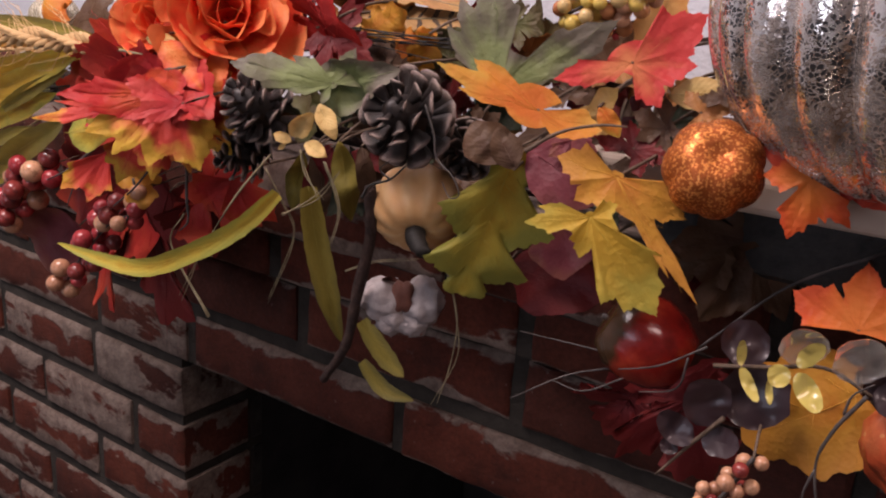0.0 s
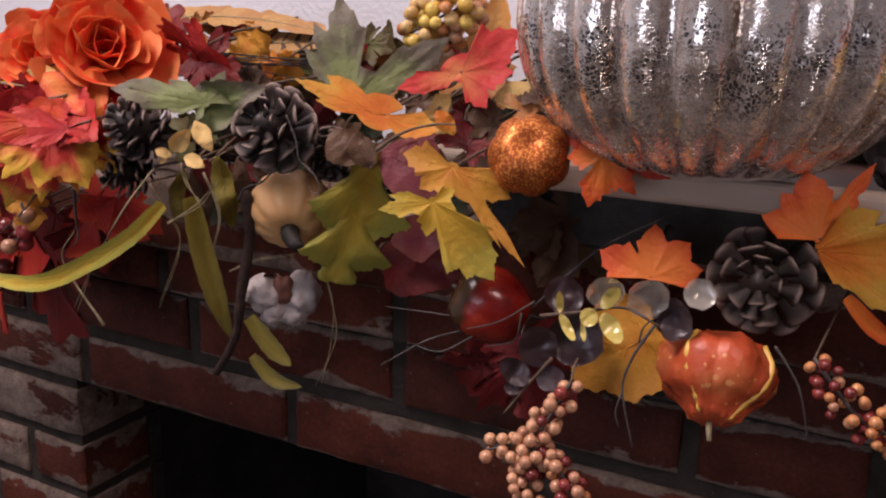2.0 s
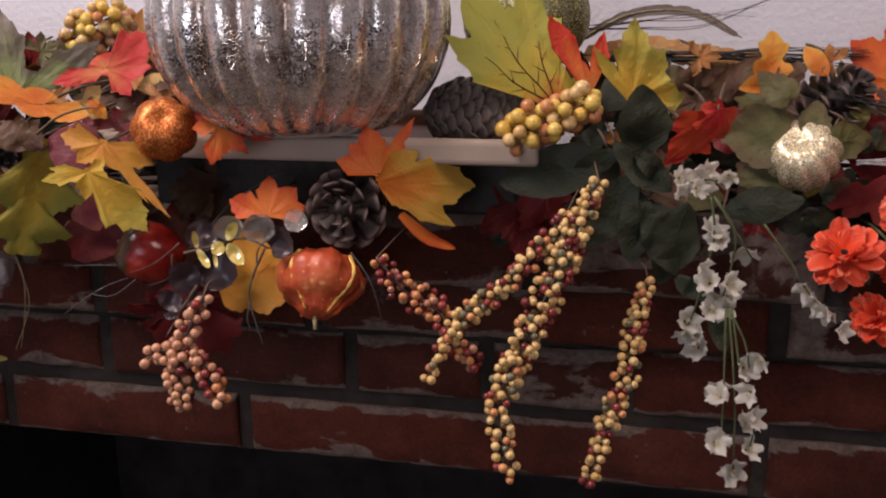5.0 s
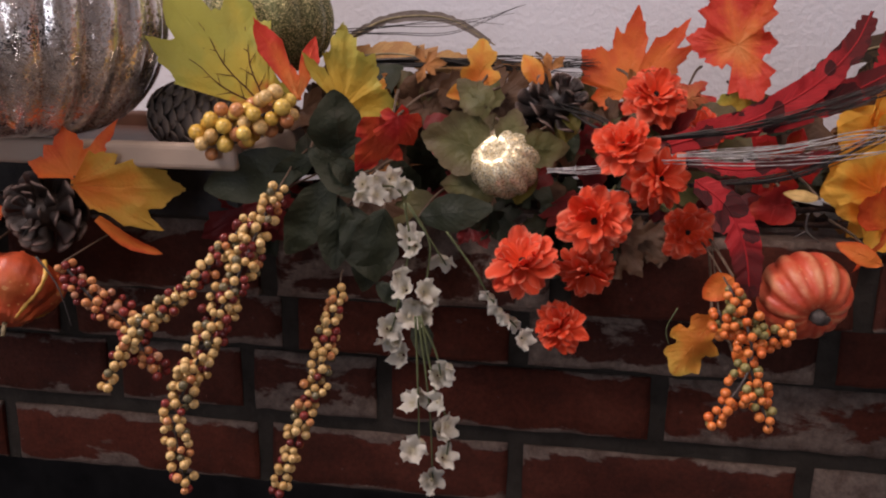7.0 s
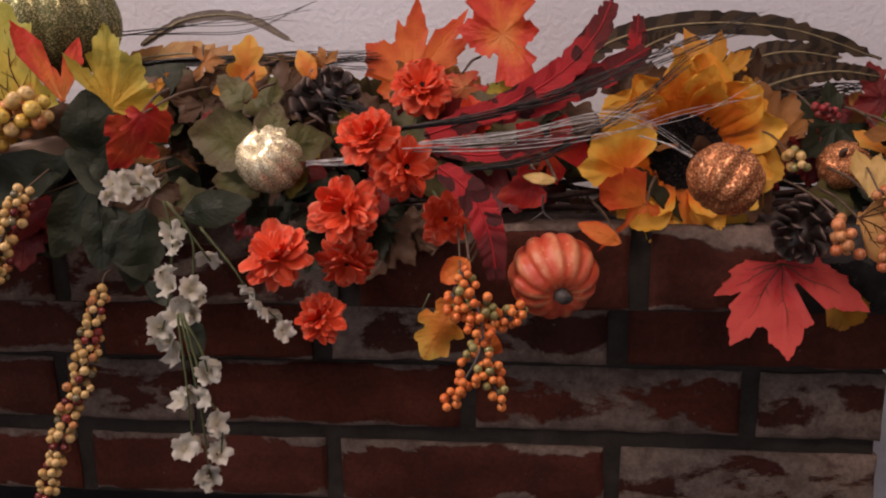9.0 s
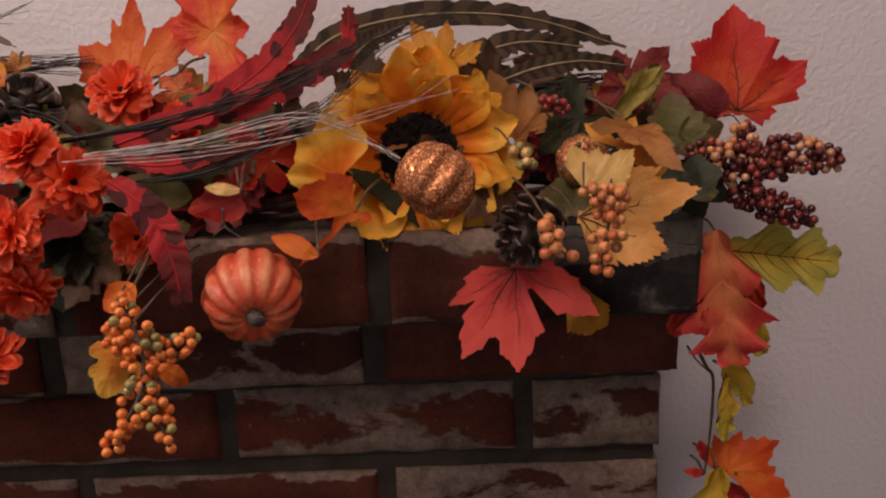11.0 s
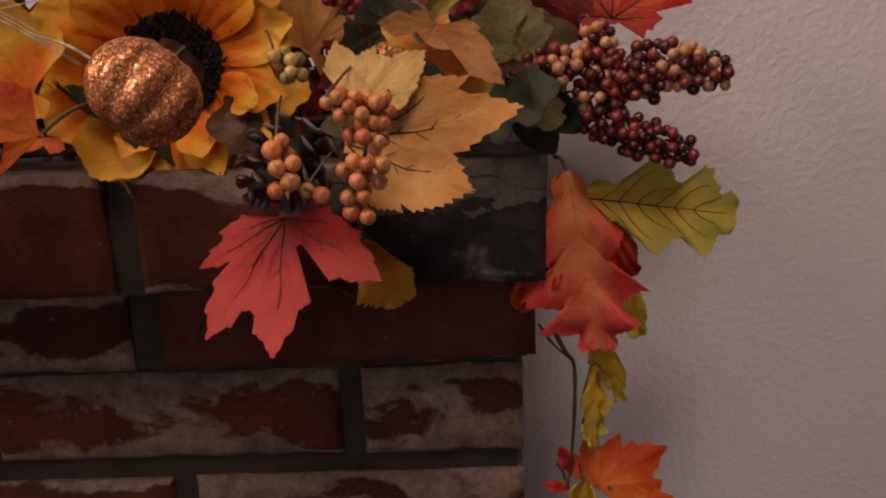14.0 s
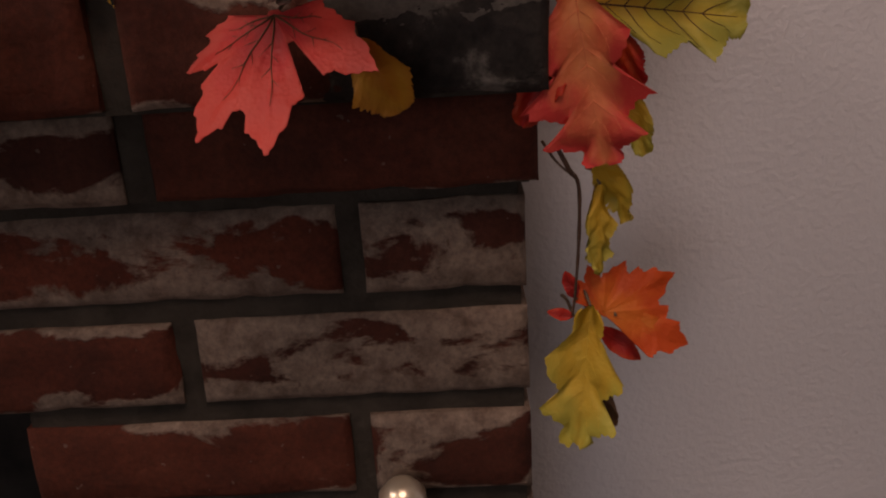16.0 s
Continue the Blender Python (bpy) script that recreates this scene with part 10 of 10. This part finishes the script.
kb = part("knob", lathe([(0.006, -0.022), (0.012, -0.014), (0.016, -0.002), (0.015, 0.010), (0.009, 0.017), (0.002, 0.019)], 24), BRASS, knob, smooth=True)
kb.location = (-0.091, -0.02, 0.971)


# ---------------------------------------------------------------- brick chimney breast (last: many pieces)
breast = tagged(new("chimney_breast"), "reclaimed red brick fireplace breast with corbelled mantel courses and grey mortar", "fireplace", kind="structure")
part("mortar", box(LEFT + 0.004, RIGHT - 0.004, 0.007, WALL_Y, OPEN_TOP - 0.002, Z0 + 0.0), MORTAR, breast)
part("mortar", box(LEFT + 0.004, OPEN_L - 0.004, 0.007, WALL_Y, 0.0, OPEN_TOP - 0.002), MORTAR, breast)
part("mortar", box(OPEN_R + 0.004, RIGHT - 0.004, 0.007, WALL_Y, 0.0, OPEN_TOP - 0.002), MORTAR, breast)
part("mortar", box(LEFT + 0.002, 0.0 - 0.005, -0.020, WALL_Y, Z0 + 0.0, Z0 + 0.055), MORTAR, breast)
part("mortar", box(LEFT + 0.002, 0.0, -0.054, WALL_Y, Z0 + 0.055, Z0 + 0.116), MORTAR, breast)
FIREBOX_BACK = 0.62
part("firebox", box(OPEN_L - 0.05, OPEN_R + 0.05, FIREBOX_BACK, FIREBOX_BACK + 0.05, 0.0, OPEN_TOP + 0.1), SOOT, breast, "soot-black firebox back")
part("firebox", box(OPEN_L - 0.06, OPEN_L - 0.003, WALL_Y, FIREBOX_BACK, 0.0, OPEN_TOP + 0.1), SOOT, breast, "soot-black firebox side")
part("firebox", box(OPEN_R + 0.003, OPEN_R + 0.06, WALL_Y, FIREBOX_BACK, 0.0, OPEN_TOP + 0.1), SOOT, breast, "soot-black firebox side")
part("firebox", box(OPEN_L - 0.06, OPEN_R + 0.06, WALL_Y, FIREBOX_BACK, OPEN_TOP + 0.1, OPEN_TOP + 0.15), SOOT, breast, "soot-black firebox throat")


def brick_mesh(width, height, depth, seed):
    """A worn brick: rounded, chipped arrises and a slightly wavy face. Origin at the front lower left corner."""
    bm = bmesh.new()
    nx = max(4, int(width / 0.012))
    xs = [0.0, 0.0015, 0.005] + [width * n / nx for n in range(1, nx)] + [width - 0.005, width - 0.0015, width]
    zs = [0.0, 0.0015, 0.005, height * 0.35, height * 0.65, height - 0.005, height - 0.0015, height]
    grid = {}
    for i, x in enumerate(xs):
        for n, z in enumerate(zs):
            d = min(x, width - x, z, height - z)
            chip = max(0.0, noise.noise(V((x * 55 + seed * 9, z * 55, seed * 3.3)))) * 0.006
            y = 0.0045 * max(0.0, 1 - d / 0.005) ** 1.6 + chip * max(0.0, 1 - d / 0.009) + 0.0012 * noise.noise(V((x * 25, z * 25, seed)))
            s = 0.0014 * noise.noise(V((x * 22 + seed, z * 22, 4.0)))
            grid[i, n] = bm.verts.new((x + (s if i in (0, len(xs) - 1) else 0), y, z + (s if n in (0, len(zs) - 1) else 0)))
    for i in range(len(xs) - 1):
        for n in range(len(zs) - 1):
            bm.faces.new((grid[i, n], grid[i + 1, n], grid[i + 1, n + 1], grid[i, n + 1]))
    rim = [grid[i, 0] for i in range(len(xs))] + [grid[len(xs) - 1, n] for n in range(1, len(zs))]
    rim += [grid[i, len(zs) - 1] for i in range(len(xs) - 2, -1, -1)] + [grid[0, n] for n in range(len(zs) - 2, 0, -1)]
    for a in range(len(rim)):
        bm.edges.get((rim[a], rim[(a + 1) % len(rim)])).smooth = False
    back = [bm.verts.new((v.co.x, depth, v.co.z)) for v in rim]
    for a in range(len(rim)):
        c = (a + 1) % len(rim)
        bm.faces.new((rim[c], rim[a], back[a], back[c]))
    return mesh_of("brick", bm, BRICK, True)


BRICKS = {}


def lay(x0, x1, z0, z1, y, depth, seed, material=None):
    key = (round(x1 - x0, 3), round(z1 - z0, 3), round(depth, 3), seed % 3, material)
    if key not in BRICKS:
        BRICKS[key] = brick_mesh(x1 - x0, z1 - z0, depth, seed)
        if material:
            BRICKS[key].materials[0] = material
    ob = part("brick", BRICKS[key], None, breast)
    ob.location = (x0, y, z0)
    return ob


def course(z0, z1, y, joints, first, last, depth, gap=0.014, seed=0, dark=None, skins=(None,)):
    ends = [last] + [j for j in joints if first + 0.03 < j < last - 0.03] + [first]
    for n, (hi, lo) in enumerate(zip(ends, ends[1:])):
        a, b = lo + (gap / 2 if lo != first else 0), hi - (gap / 2 if hi != last else 0)
        jig = ((seed * 7 + n * 13) % 5 - 2) * 0.0008
        lay(round(a, 3), round(b, 3), z0, z1, y + jig, depth, seed + n, dark if dark and n == 0 else skins[n % len(skins)])


HB = 0.057
# mantel course (its end brick is smoke-blackened), corbel course, then plain courses downwards
course(Z0 + 0.057, Z0 + 0.121, -0.063, [-0.214, -0.43, -0.66, -0.89, -1.12, -1.35, -1.58, -1.81, -2.04], LEFT, 0.004, 0.12, seed=1, dark=ENDBRICK, gap=0.015, skins=(BRICK_BARE, BRICK_BARE, None))
course(Z0 + 0.0, Z0 + 0.054, -0.027, [-0.224, -0.462, -0.655, -0.86, -1.074, -1.34, -1.59, -1.82, -2.05], LEFT, 0.0, 0.1, seed=2, gap=0.016, skins=(BRICK_BARE, None))
JOINTS_A = [-0.112, -0.345, -0.58, -0.705, -0.834, -1.09, -1.33, -1.58, -1.80, -2.02]
JOINTS_B = [-0.222, -0.463, -0.691, -0.945, -1.209, -1.494, -1.66, -1.89, -2.11]
for k in range(16):
    top = Z0 - 0.014 - PITCH * k
    joints = JOINTS_A if k % 2 == 0 else JOINTS_B
    z0, z1 = top - HB, top
    if z0 < 0.0:
        break
    if k < 2:
        course(z0, z1, 0.0, joints, LEFT, RIGHT, 0.1, seed=3 + k, skins=(BRICK_WASHED, BRICK_WASHED, BRICK_BARE, None, BRICK_BARE))
    else:
        course(z0, z1, 0.0, [-0.117] if k % 2 == 0 else [-0.222], OPEN_R, RIGHT, 0.1, seed=3 + k, skins=(None, BRICK_BARE))
        course(z0, z1, 0.0, [-1.676, -1.88, -2.09] if k % 2 == 0 else [-1.60, -1.79, -2.0], LEFT, OPEN_L, 0.1, seed=3 + k, skins=(BRICK_WASHED, BRICK_WASHED, None))
# jamb reveals inside the opening
for k in range(14):
    top = OPEN_TOP - 0.014 - PITCH * k
    for x in (OPEN_L - 0.1, OPEN_R + 0.002):
        ob = lay(0.0, 0.098, top - HB, top, 0.0, 0.02, 90 + k % 3, SOOTBRICK)
        ob.location = (x, 0.105, top - HB)
